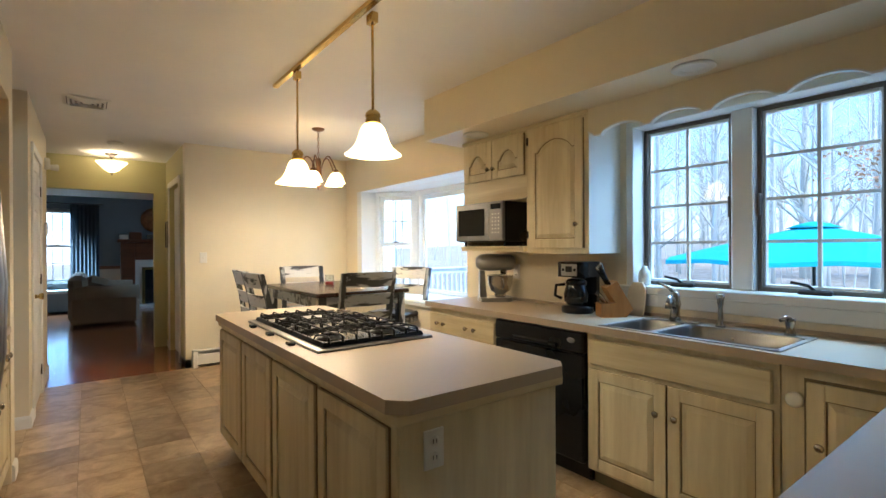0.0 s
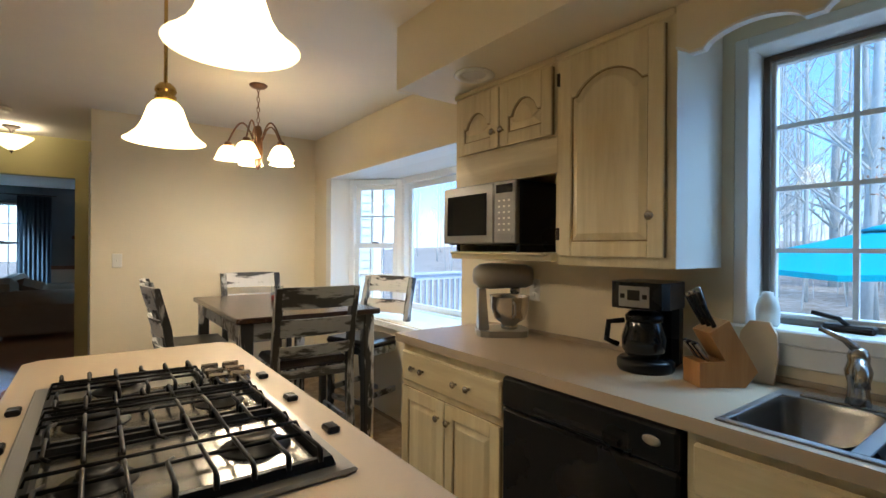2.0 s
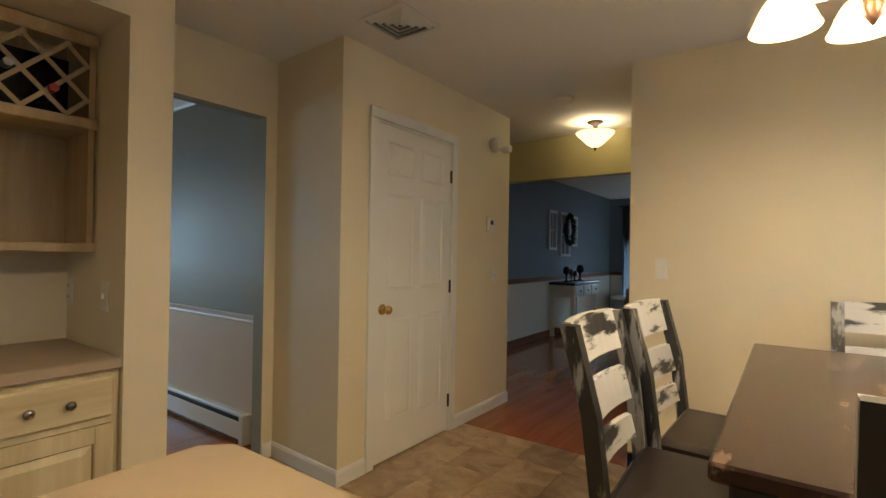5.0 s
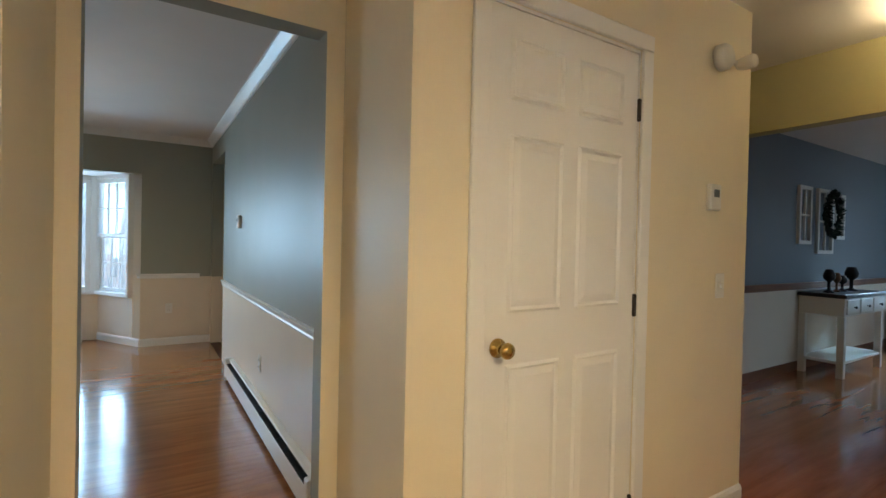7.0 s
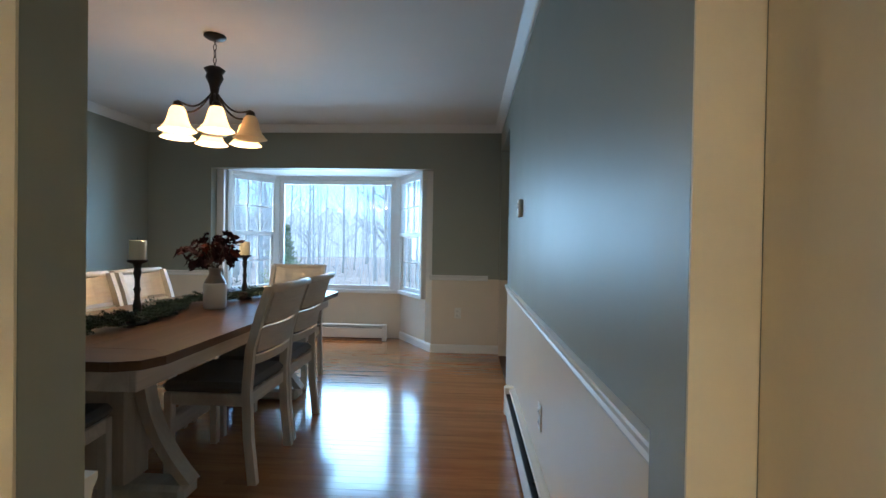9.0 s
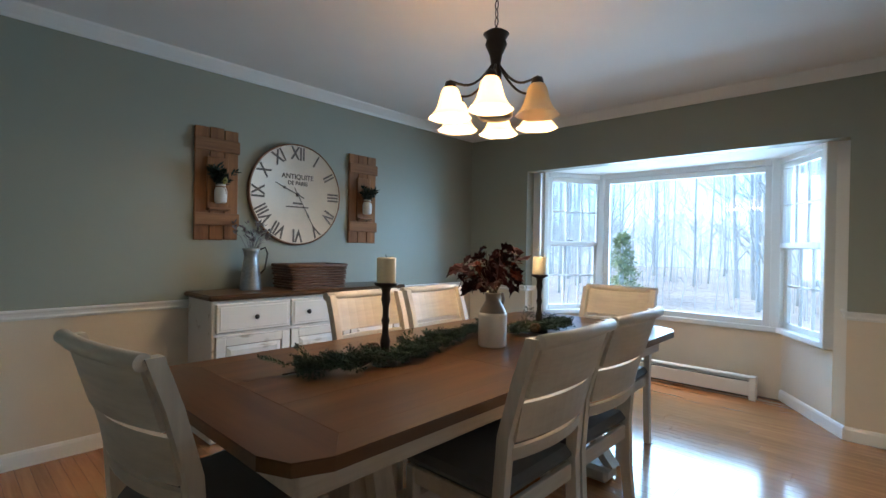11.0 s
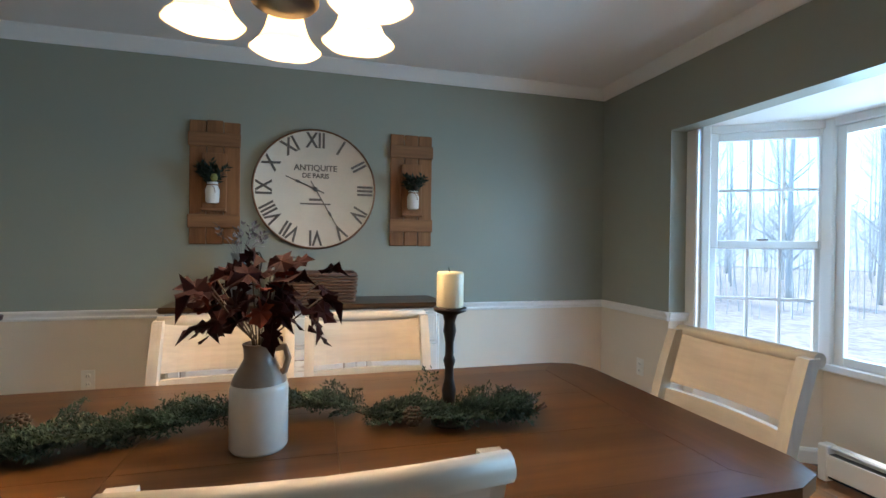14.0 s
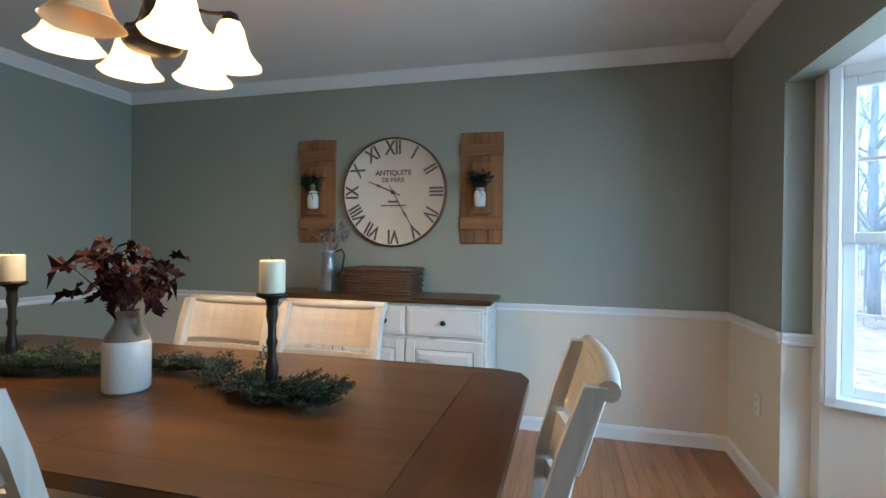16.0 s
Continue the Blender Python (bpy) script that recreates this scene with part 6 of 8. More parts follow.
part("shelf", boxes((0.003, -0.02, 1.735, NW_ - 0.003, 0.26, 1.775, 0.004)), M_NICHE, t)
part("cornice", boxes((0.003, -0.025, 2.06, NW_ - 0.003, -0.001, 2.112, 0.008)), M_NICHE, t)
# black sheet before the oak back, as painted shade behind the lattice
part("rack_shade_sheet", boxes((0.026, 0.24, 1.776, R - 0.001, 0.258, 2.06)), M_BLACK, t, "black sheet standing in for shade inside the rack")
x0, x1, za, zb = 0.025, R, 1.777, 2.06
for i in range(-3, 10):
    for s in (1, -1):
        xa = x0 + i * 0.135
        p0, p1 = (xa, za if s > 0 else zb), (xa + (zb - za), zb if s > 0 else za)
        u0, u1 = max(0, (x0 - p0[0]) / (p1[0] - p0[0])), min(1, (x1 - p0[0]) / (p1[0] - p0[0]))
        if u1 - u0 < 0.05:
            continue
        q0 = (p0[0] + (p1[0] - p0[0]) * u0, p0[1] + (p1[1] - p0[1]) * u0)
        q1 = (p0[0] + (p1[0] - p0[0]) * u1, p0[1] + (p1[1] - p0[1]) * u1)
        dx, dz = q1[0] - q0[0], q1[1] - q0[1]
        n = math.hypot(dx, dz)
        ox, oz = -dz / n * 0.008, dx / n * 0.008
        bm = bmesh.new()
        prism(bm, [(q0[0] + ox, q0[1] + oz), (q1[0] + ox, q1[1] + oz), (q1[0] - ox, q1[1] - oz), (q0[0] - ox, q0[1] - oz)], lambda u, v, d: (u, d, v), 0.002 if s > 0 else 0.011, 0.009 if s > 0 else 0.018)
        part("lattice_slat", bm, M_NICHE, t)
M_BOTTLE = paint("dark_green_glass", (0.01, 0.018, 0.01), 0.08, vary=0.1, bump=0)
for x, z in ((0.80, 1.92), (0.93, 1.865)):
    t = thing("wine_bottle", pose(-0.645, NI0 + x, z, 0, -90, 0), "dark wine bottle lying in the lattice rack", "bottle", "wine bottles")
    bm = bmesh.new()
    lathe(bm, [(0.014, -0.03), (0.014, 0.05), (0.036, 0.09), (0.037, 0.21), (0.02, 0.215)], seg=16)
    part("bottle", bm, M_BOTTLE, t)
    bm = bmesh.new()
    lathe(bm, [(0.0155, -0.032), (0.0155, 0.02), (0.0145, 0.021)], seg=14)
    part("foil_cap", bm, M_STEEL if x < 0.9 else paint("red_foil", (0.3, 0.02, 0.02), 0.35), t)
outlet((-0.90, NI1 - 0.001, 1.08, 0, 0, 0), "white outlet inside the niche")
outlet((-0.52, NI1 - 0.001, 1.08, 0, 0, 0), "white toggle switch inside the niche", "switch")

# fridge in its alcove
t = thing("refrigerator", pose(WX + 0.03, 1.28, 0, 0, 0, 90), "stainless refrigerator with curved bar handles", "refrigerator")
part("case", boxes((0.01, 0.03, 0.02, 0.98, 0.5, 1.80, 0.01)), M_BLACK, t)
for x0, x1, hx in ((0.012, 0.49, 0.45), (0.496, 0.978, 0.54)):
    d = part("door", boxes((x0, -0.04, 0.03, x1, 0.028, 1.79, 0.012)), M_STEEL, t)
for hx in (0.455, 0.53):
    bm = bmesh.new()
    tube(bm, [(hx, -0.045, 0.78), (hx, -0.09, 0.84), (hx, -0.11, 1.0), (hx, -0.115, 1.2), (hx, -0.10, 1.45), (hx, -0.045, 1.53)], 0.02, 10)
    part("handle", bm, M_STEEL, t)
part("foot", boxes((0.05, 0.05, 0, 0.94, 0.45, 0.019)), M_BLACK, t)

# ---- fixtures on walls and ceiling ----
t = thing("air_vent", (0.0, 4.62, CEIL), "white square four-way ceiling air vent", "vent")
for k in range(5):
    h = 0.152 - 0.03 * k
    w = 0.024 if k == 0 else 0.017
    zt, zb = (-0.001, -0.012) if k == 0 else (-0.004, -0.022)
    for q in range(4):
        bm = bmesh.new()
        vs = [bm.verts.new(p) for p in ((-h, -h, zb + 0.004 if k == 0 else zt), (h, -h, zb + 0.004 if k == 0 else zt), (h - w, w - h, zb), (w - h, w - h, zb))]
        up = [bm.verts.new((v.co.x, v.co.y, v.co.z + 0.003)) for v in vs]
        bm.faces.new(vs[::-1]), bm.faces.new(up)
        for a in range(4):
            bm.faces.new((vs[a], vs[(a + 1) % 4], up[(a + 1) % 4], up[a]))
        bm.transform(pose(0, 0, 0, 0, 0, 90 * q))
        part("frame" if k == 0 else "slat", bm, M_WHITE, t)
# flat grey sheet that paints the duct's shade; the ceiling has no hole
part("backing", boxes((-0.13, -0.13, -0.0035, 0.13, 0.13, -0.0012)), paint("grey_duct_shade", (0.22, 0.21, 0.20), 0.7), t, "grey sheet standing in for the shaded duct")
t = thing("smoke_detector", (0.245, 6.2, CEIL), "round white smoke detector on ceiling", "smoke detector")
bm = bmesh.new()
lathe(bm, [(0.075, -0.001), (0.075, -0.015), (0.06, -0.028), (0.004, -0.03)], seg=28)
part("housing", bm, M_WHITE, t)
t = thing("thermostat", pose(WX, 6.13, 1.50, 0, 0, 90), "small white wall thermostat with grey display", "thermostat")
part("case", boxes((-0.045, -0.026, -0.06, 0.045, -0.001, 0.06, 0.006)), M_WHITE, t)
part("display", boxes((-0.022, -0.028, 0.0, 0.022, -0.0265, 0.035)), paint("grey_display", (0.12, 0.14, 0.16), 0.2), t)
t = thing("wall_chime", pose(WX, 6.17, 2.15, 0, 0, 90), "white round alarm sounder on the wall", "alarm")
bm = bmesh.new()
lathe(bm, [(0.06, 0.001), (0.06, 0.03), (0.05, 0.045), (0.004, 0.047)], seg=24, m=pose(0, 0, 0, 90))
part("dome", bm, M_WHITE, t)
bm = bmesh.new()
lathe(bm, [(0.02, 0.0), (0.028, 0.02), (0.034, 0.07), (0.028, 0.08), (0.004, 0.082)], seg=18, m=pose(0.10, -0.03, -0.02, 90))
tube(bm, [(0.04, -0.03, -0.01), (0.10, -0.035, -0.02)], 0.012)
part("sensor_head", bm, M_WHITE, t)
t = thing("thermostat", pose(-3.48, DN, 1.405, 0, 0, 0), "small white thermostat on the sage wall", "thermostat")
part("case", boxes((-0.04, -0.028, -0.055, 0.04, -0.001, 0.055, 0.006)), M_WHITE, t)
part("dial", boxes((-0.02, -0.03, 0.0, 0.02, -0.0285, 0.03)), M_CHROME, t)


# ---- dining room decoration ----
M_RUST = wood("rough_barn_board", (0.15, 0.058, 0.02), (0.33, 0.145, 0.055), 0.75, "z", 1.0, bump=0.4)
M_RUSTX = wood("rough_barn_cleat", (0.16, 0.064, 0.024), (0.36, 0.165, 0.065), 0.75, "x", 1.0, bump=0.4)
M_JAR = paint("white_jar_glaze", (0.75, 0.72, 0.68), 0.3, vary=0.04)
M_PINE = paint("dusty_pine_green", (0.017, 0.034, 0.019), 0.8, vary=0.3, grain=60)
M_PINE2 = paint("pale_cedar_green", (0.045, 0.078, 0.046), 0.8, vary=0.3, grain=60)
M_TWIG = paint("brown_twig", (0.06, 0.035, 0.02), 0.8, vary=0.2)


def needles(bm, p, d, n, ln, rng, w=0.0018):
    """Small flat needles round a twig that starts at p and runs along d."""
    p, d = Vector(p), Vector(d)
    u = d.orthogonal().normalized()
    v = d.cross(u).normalized()
    for i in range(n):
        a, s = rng.uniform(0, 6.283), rng.random()
        o = (u * math.cos(a) + v * math.sin(a) + d.normalized() * 0.9).normalized()
        q = p + d * s
        e = q + o * ln * rng.uniform(0.6, 1.1)
        side = o.cross(Vector((rng.uniform(-1, 1), rng.uniform(-1, 1), 1))).normalized() * w
        m = q.lerp(e, 0.5)
        bm.faces.new([bm.verts.new(x) for x in (q, m + side, e, m - side)])


def jar_board(x, label, flip, seed):
    t = thing("wall_sconce_board", (x, DS + 0.001, 1.228, 0, 0, 180), label, "wall decoration", "barn board sconces")
    w, h = 0.29, 0.765
    for i in range(3):
        rng = random.Random(seed + i)
        part("plank", boxes((-w / 2 + i * w / 3 + 0.002, -0.02, rng.uniform(0, 0.008), -w / 2 + (i + 1) * w / 3 - 0.002, 0, h - rng.uniform(0, 0.012), 0.004)), M_RUST, t)
    for z in (0.10, 0.60):
        part("cleat", boxes((-w / 2 - 0.003, -0.04, z, w / 2 + 0.003, -0.0205, z + 0.085, 0.004)), M_RUSTX, t)
    part("jar_plate", boxes((-0.07, -0.04, 0.20, 0.07, -0.0205, 0.56, 0.004)), M_RUST, t)
    part("jar_ledge", boxes((-0.07, -0.075, 0.205, 0.07, -0.0405, 0.22, 0.003)), M_RUSTX, t)
    bm = bmesh.new()
    lathe(bm, [(0.028, 0.25), (0.038, 0.258), (0.04, 0.33), (0.03, 0.355), (0.03, 0.375), (0.026, 0.375), (0.024, 0.30)], 0, -0.085, 20, cap=False)
    part("jar", bm, M_JAR, t, "white painted mason jar")
    bm = bmesh.new()
    tube(bm, [(0.033 * math.cos(a), -0.085 + 0.033 * math.sin(a), 0.358) for a in [2 * math.pi * k / 14 for k in range(15)]], 0.003, 6)
    tube(bm, [(0.0, -0.12, 0.357), (0.018, -0.125, 0.335), (0.022, -0.124, 0.31)], 0.002, 5)
    part("twine", bm, M_RUST, t, "twine tied round the neck")
    rng = random.Random(seed)
    bm = bmesh.new()
    for _ in range(13):
        a = rng.uniform(0, 6.28)
        d = Vector((0.8 * math.cos(a), -0.25 + 0.3 * math.sin(a), rng.uniform(0.6, 1.2))).normalized() * rng.uniform(0.08, 0.14)
        needles(bm, (0, -0.085, 0.36), d, 34, 0.05, rng, 0.007)
    part("greenery", bm, M_PINE, t, "dark evergreen sprigs")
    bm = bmesh.new()
    lathe(bm, [(0.004, 0.375), (0.018, 0.385), (0.022, 0.405), (0.014, 0.422), (0.003, 0.425)], 0.012, -0.11, 12)
    part("berry" if flip else "pine_cone", bm, paint("olive_fruit", (0.22, 0.22, 0.05), 0.5) if flip else M_TWIG, t)


jar_board(-2.82, "barn-wood wall board with white jar of greenery", True, 3)
jar_board(-4.05, "barn-wood wall board with white jar and sprigs", False, 9)

t = thing("metal_pitcher", (-2.995, DS + 0.17, 0.895), "galvanised metal pitcher with dried flowers", "pitcher")
M_GALV = paint("galvanised_metal", (0.33, 0.34, 0.35), 0.4, 0.8, vary=0.25, scale=12)
bm = bmesh.new()
lathe(bm, [(0.07, 0), (0.072, 0.01), (0.062, 0.1), (0.045, 0.22), (0.05, 0.26), (0.06, 0.285), (0.056, 0.284), (0.044, 0.25), (0.04, 0.2)], seg=24, cap=False)
part("body", bm, M_GALV, t)
bm = bmesh.new()
tube(bm, [(-0.05, 0, 0.27), (-0.10, 0, 0.29), (-0.12, 0, 0.25), (-0.10, 0, 0.14), (-0.06, 0, 0.10)], 0.006)
part("handle", bm, M_BRONZE, t)
rng = random.Random(4)
bm = bmesh.new()
for _ in range(12):
    a = rng.uniform(0, 6.28)
    e = Vector((0.13 * math.cos(a), 0.06 * math.sin(a), 0.28 + rng.uniform(0.04, 0.13)))
    tube(bm, [(0, 0, 0.22), e * 0.6 + Vector((0, 0, 0.13)), e], 0.0025, 4)
    needles(bm, e * 0.8 + Vector((0, 0, 0.06)), e * 0.2, 10, 0.045, rng, 0.008)
part("dried_bouquet", bm, paint("dusty_lilac_leaves", (0.25, 0.22, 0.22), 0.8, vary=0.3), t)

t = thing("wicker_basket", (-3.43, DS + 0.21, 0.895), "dark brown woven wicker basket", "basket")
M_WICK = paint("dark_wicker", (0.15, 0.068, 0.036), 0.55, vary=0.35, grain=90)
bm = bmesh.new()
bw, bd, bh = 0.215, 0.13, 0.165
for r in range(9):
    z = 0.01 + r * bh / 9
    g = 0.012 * r / 9
    pts = []
    loop = [(-bw, -bd), (bw, -bd), (bw, bd), (-bw, bd), (-bw, -bd)]
    k = 0
    for (xa, ya), (xb, yb) in zip(loop, loop[1:]):
        n = 16 if abs(xb - xa) > 0.1 else 9
        for i in range(n):
            u = i / n
            off = 0.008 * (1 if (k + r) % 2 else -1)
            k += 1
            x, y = xa + (xb - xa) * u, ya + (yb - ya) * u
            s = 1 + g / bw
            pts.append((x * s + (off if abs(x) >= bw - 1e-4 else 0), y * s + (off if abs(y) >= bd - 1e-4 else 0), z))
    tube(bm, pts + pts[:1], 0.0085, 5)
part("weave", bm, M_WICK, t)
bm = bmesh.new()
tube(bm, [(-bw - 0.012, -bd - 0.01, bh), (bw + 0.012, -bd - 0.01, bh), (bw + 0.012, bd + 0.01, bh), (-bw - 0.012, bd + 0.01, bh), (-bw - 0.012, -bd - 0.01, bh)], 0.011, 6)
part("rim", bm, M_WICK, t)
part("bottom", boxes((-bw, -bd, 0.0, bw, bd, 0.012)), M_WICK, t)

# the stoneware jug with red leaves
t = thing("stoneware_jug", pose(-3.285, 2.722, TZ) @ Matrix.Diagonal((0.85, 0.85, 1.06, 1)), "white and grey-brown stoneware jug with red leaves", "jug")
bm = bmesh.new()
lathe(bm, [(0.072, 0), (0.078, 0.008), (0.078, 0.135), (0.074, 0.148)], seg=32)
part("lower_body", bm, paint("white_stoneware", (0.70, 0.66, 0.60), 0.25, vary=0.05, scale=8), t)
bm = bmesh.new()
lathe(bm, [(0.0745, 0.148), (0.07, 0.158), (0.05, 0.185), (0.041, 0.20), (0.042, 0.222), (0.046, 0.232), (0.04, 0.234), (0.036, 0.21)], seg=32, cap=False)
M_SHOULDER = paint("grey_brown_glaze", (0.25, 0.19, 0.145), 0.3, vary=0.15)
part("shoulder", bm, M_SHOULDER, t)
bm = bmesh.new()
tube(bm, [(-0.04, 0.008, 0.222), (-0.068, 0.014, 0.225), (-0.078, 0.016, 0.20), (-0.068, 0.014, 0.172), (-0.052, 0.01, 0.165)], 0.009, 10)
part("handle", bm, M_SHOULDER, t)
M_LEAF = paint("dark_red_leaf", (0.030, 0.0055, 0.0055), 0.75, spec=0.12, vary=0.4, scale=14, grain=50)
M_LEAF2 = paint("rust_orange_leaf", (0.13, 0.022, 0.010), 0.8, spec=0.12, vary=0.4, scale=14, grain=50)
rng = random.Random(21)
LEAF = [(0, 0), (0.08, 0.10), (0.26, 0.14), (0.20, 0.29), (0.38, 0.40), (0.22, 0.50), (0.31, 0.69), (0.15, 0.75), (0, 1.0), (-0.15, 0.75), (-0.31, 0.69), (-0.22, 0.50), (-0.38, 0.40), (-0.20, 0.29), (-0.26, 0.14), (-0.08, 0.10)]
stems = []
for i in range(20):
    a, r = 6.283 * i / 20 * 3 + rng.uniform(-0.2, 0.2), rng.uniform(0.04, 0.17)
    e = Vector((r * math.cos(a), r * math.sin(a), 0.265 + rng.uniform(0.02, 0.11) + 0.07 * (1 - r / 0.17)))
    bm = bmesh.new()
    tube(bm, [(0, 0, 0.12), (0.02 * math.cos(a), 0.02 * math.sin(a), 0.24), e], 0.0022, 5)
    part("stem", bm, M_TWIG, t)
    stems.append((a, e))
for i, (a, e) in enumerate(stems):
    for k in range(4):
        s = rng.uniform(0.07, 0.11)
        bm = bmesh.new()
        m = Matrix.Translation(e * (1 - 0.06 * k) + Vector((0, 0, 0.02 - 0.006 * k))) @ Euler((rng.uniform(-1.3, 0.5), rng.uniform(-0.7, 0.7), a - 1.57 + rng.uniform(-0.8, 0.8))).to_matrix().to_4x4()
        c = bm.verts.new(m @ Vector((0, 0.45 * s, 0.03 * s)))
        vs = [bm.verts.new(m @ Vector((u * s, v * s, 0.8 * s * (v - 0.45) ** 2 * rng.uniform(-1.5, 1.0) + 0.12 * s * abs(u)))) for u, v in LEAF]
        for p, q in zip(vs, vs[1:] + vs[:1]):
            bm.faces.new((c, p, q))
        part("leaf", bm, M_LEAF2 if rng.random() < 0.1 else M_LEAF, t)

for x, y in ((-2.694, 2.652), (-3.768, 2.676)):
    t = thing("candlestick", (x, y, TZ), "tall turned black candlestick with ivory pillar candle", "candlestick", "pair of candlesticks")
    bm = bmesh.new()
    lathe(bm, [(0.05, 0), (0.05, 0.008), (0.03, 0.018), (0.014, 0.035), (0.018, 0.06), (0.02, 0.09), (0.013, 0.12), (0.012, 0.15), (0.017, 0.17), (0.012, 0.185), (0.012, 0.22), (0.018, 0.25), (0.015, 0.275), (0.02, 0.295), (0.044, 0.305), (0.046, 0.315), (0.004, 0.315)], seg=24)
    part("stick", bm, M_BRONZE, t)
    bm = bmesh.new()
    lathe(bm, [(0.036, 0.3155), (0.037, 0.32), (0.037, 0.405), (0.034, 0.412), (0.02, 0.405), (0.004, 0.404)], seg=24)
    cnd = part("candle", bm, paint("ivory_wax", (0.80, 0.68, 0.46), 0.45, vary=0.04), t)
    bm = bmesh.new()
    tube(bm, [(0, 0, 0.403), (0.002, 0, 0.415), (0.006, 0.002, 0.424)], 0.0012, 5)
    part("wick", bm, M_BLACK, cnd)

t = thing("garland", (0, 0, TZ), "green cedar garland lying along the table", "garland")
rng = random.Random(8)
bm1, bm2, bmt = bmesh.new(), bmesh.new(), bmesh.new()
path = [(-2.44, 2.58), (-2.52, 2.65), (-2.66, 2.66), (-2.85, 2.66), (-3.02, 2.60), (-3.20, 2.52), (-3.45, 2.53), (-3.60, 2.64), (-3.76, 2.70), (-3.86, 2.70), (-3.94, 2.69)]
line = []
for (xa, ya), (xb, yb) in zip(path, path[1:]):
    for i in range(6):
        u = i / 6
        line.append(Vector((xa + (xb - xa) * u, ya + (yb - ya) * u, 0.022 + 0.008 * math.sin(9 * xa + 6 * u))))
tube(bmt, line, 0.004, 6)
tube(bmt, [(-2.44, 2.57, 0.012), (-2.33, 2.54, 0.006)], 0.003, 5)
tube(bmt, [(-3.98, 2.73, 0.02), (-4.03, 2.74, 0.045), (-4.015, 2.755, 0.06), (-3.98, 2.75, 0.03)], 0.0035, 5)
part("stem", bmt, M_TWIG, t)


def frond(bm, p, d, rng):
    """A flat cedar spray: a stem along d with side twigs, each thick with needles."""
    side = d.cross(Vector((rng.uniform(-0.3, 0.3), rng.uniform(-0.3, 0.3), 1))).normalized()
    needles(bm, p, d, 34, 0.015, rng, 0.0020)
    for k in range(8):
        u = 0.12 + 0.8 * k / 8
        e = (d.normalized() * 0.75 + side * (1 if k % 2 else -1) * 0.75) * (0.052 * (1.1 - 0.7 * u))
        needles(bm, p + d * u, e + Vector((0, 0, rng.uniform(-0.004, 0.008))), 22, 0.013, rng, 0.0020)


for i, p in enumerate(line):
    tang = (line[min(i + 1, len(line) - 1)] - line[max(i - 1, 0)]).normalized() * (-1 if i < 40 else 1)
    for k in range(5):
        turn = rng.uniform(-1.15, 1.15)
        d = Matrix.Rotation(turn, 3, "Z") @ tang
        d = Vector((d.x, d.y, rng.uniform(-0.05, 0.42))).normalized() * rng.uniform(0.06, 0.115)
        q = p + Vector((rng.uniform(-0.012, 0.012), rng.uniform(-0.012, 0.012), rng.uniform(0, 0.012)))
        frond(bm1 if rng.random() < 0.65 else bm2, q, d, rng)
for x, y, d in ((-3.68, 2.66, (-0.05, -0.02, 0.11)), (-2.78, 2.62, (-0.10, -0.03, 0.07)), (-2.36, 2.54, (0.11, 0.0, 0.05)), (-2.44, 2.58, (0.06, -0.05, 0.07))):
    frond(bm2, Vector((x, y, 0.03)), Vector(d), rng)
for b in (bm1, bm2):
    for v in b.verts:
        v.co.z = max(v.co.z, 0.003)
part("dark_sprays", bm1, M_PINE, t, "dark green needles")["kind"] = "stuff"
part("pale_sprays", bm2, M_PINE2, t, "pale green needles")["kind"] = "stuff"
for x, y in ((-3.66, 2.72), (-2.72, 2.55)):
    bm = bmesh.new()
    for r in range(6):
        for i in range(8):
            a = 6.283 * (i + 0.5 * (r % 2)) / 8
            rad = 0.024 * math.sin(math.pi * (r + 1) / 7.5)
            c = Vector((x + rad * math.cos(a), y + rad * math.sin(a), 0.02 + r * 0.008))
            box(bm, c.x - 0.005, c.y - 0.005, c.z - 0.003, c.x + 0.005, c.y + 0.005, c.z + 0.003, 0.002)
    part("pine_cone", bm, M_TWIG, t)

# ---- hall and living room ----
t = thing("picture_frame", pose(0.839, 7.12, 1.48, 0, 0, -90), "small dark-framed picture on the hall wall", "picture")
part("frame", boxes((-0.13, -0.02, -0.17, -0.11, 0, 0.17), (0.11, -0.02, -0.17, 0.13, 0, 0.17), (-0.11, -0.02, -0.17, 0.11, 0, -0.15), (-0.11, -0.02, 0.15, 0.11, 0, 0.17)), M_BRONZE, t)
part("print", boxes((-0.11, -0.01, -0.15, 0.11, -0.002, 0.15)), paint("faded_print", (0.35, 0.30, 0.22), 0.6, vary=0.4, scale=20), t)
t = thing("door_2", pose(0.84, 6.95, 0, 0, 0, -90), "white casing of the hall doorway with closed door", "door", kind="structure")
part("casing", boxes((-0.065, -0.016, 0, 0, -0.001, 2.06, 0.004), (0.80, -0.016, 0, 0.865, -0.001, 2.06, 0.004), (-0.065, -0.018, 2.06, 0.865, -0.001, 2.13, 0.004)), M_TRIM, t)
part("leaf", boxes((0.004, 0.05, 0.01, 0.796, 0.085, 2.055, 0.003)), M_TRIM, t)
M_SOFA = paint("tan_sofa_cloth", (0.34, 0.26, 0.18), 0.9, vary=0.12, grain=200, bump=0.3)
t = thing("sofa", (0, 0, 0), "tan upholstered sofa with rolled arms", "sofa")
part("base", boxes((-0.24, 9.82, 0.06, 0.72, 11.6, 0.42, 0.03)), M_SOFA, t)
bm = boxes((-0.24, 9.80, 0.05, 0.70, 10.02, 0.52, 0.03))
tube(bm, [(-0.26, 9.90, 0.55), (0.72, 9.90, 0.55)], 0.13, 16)
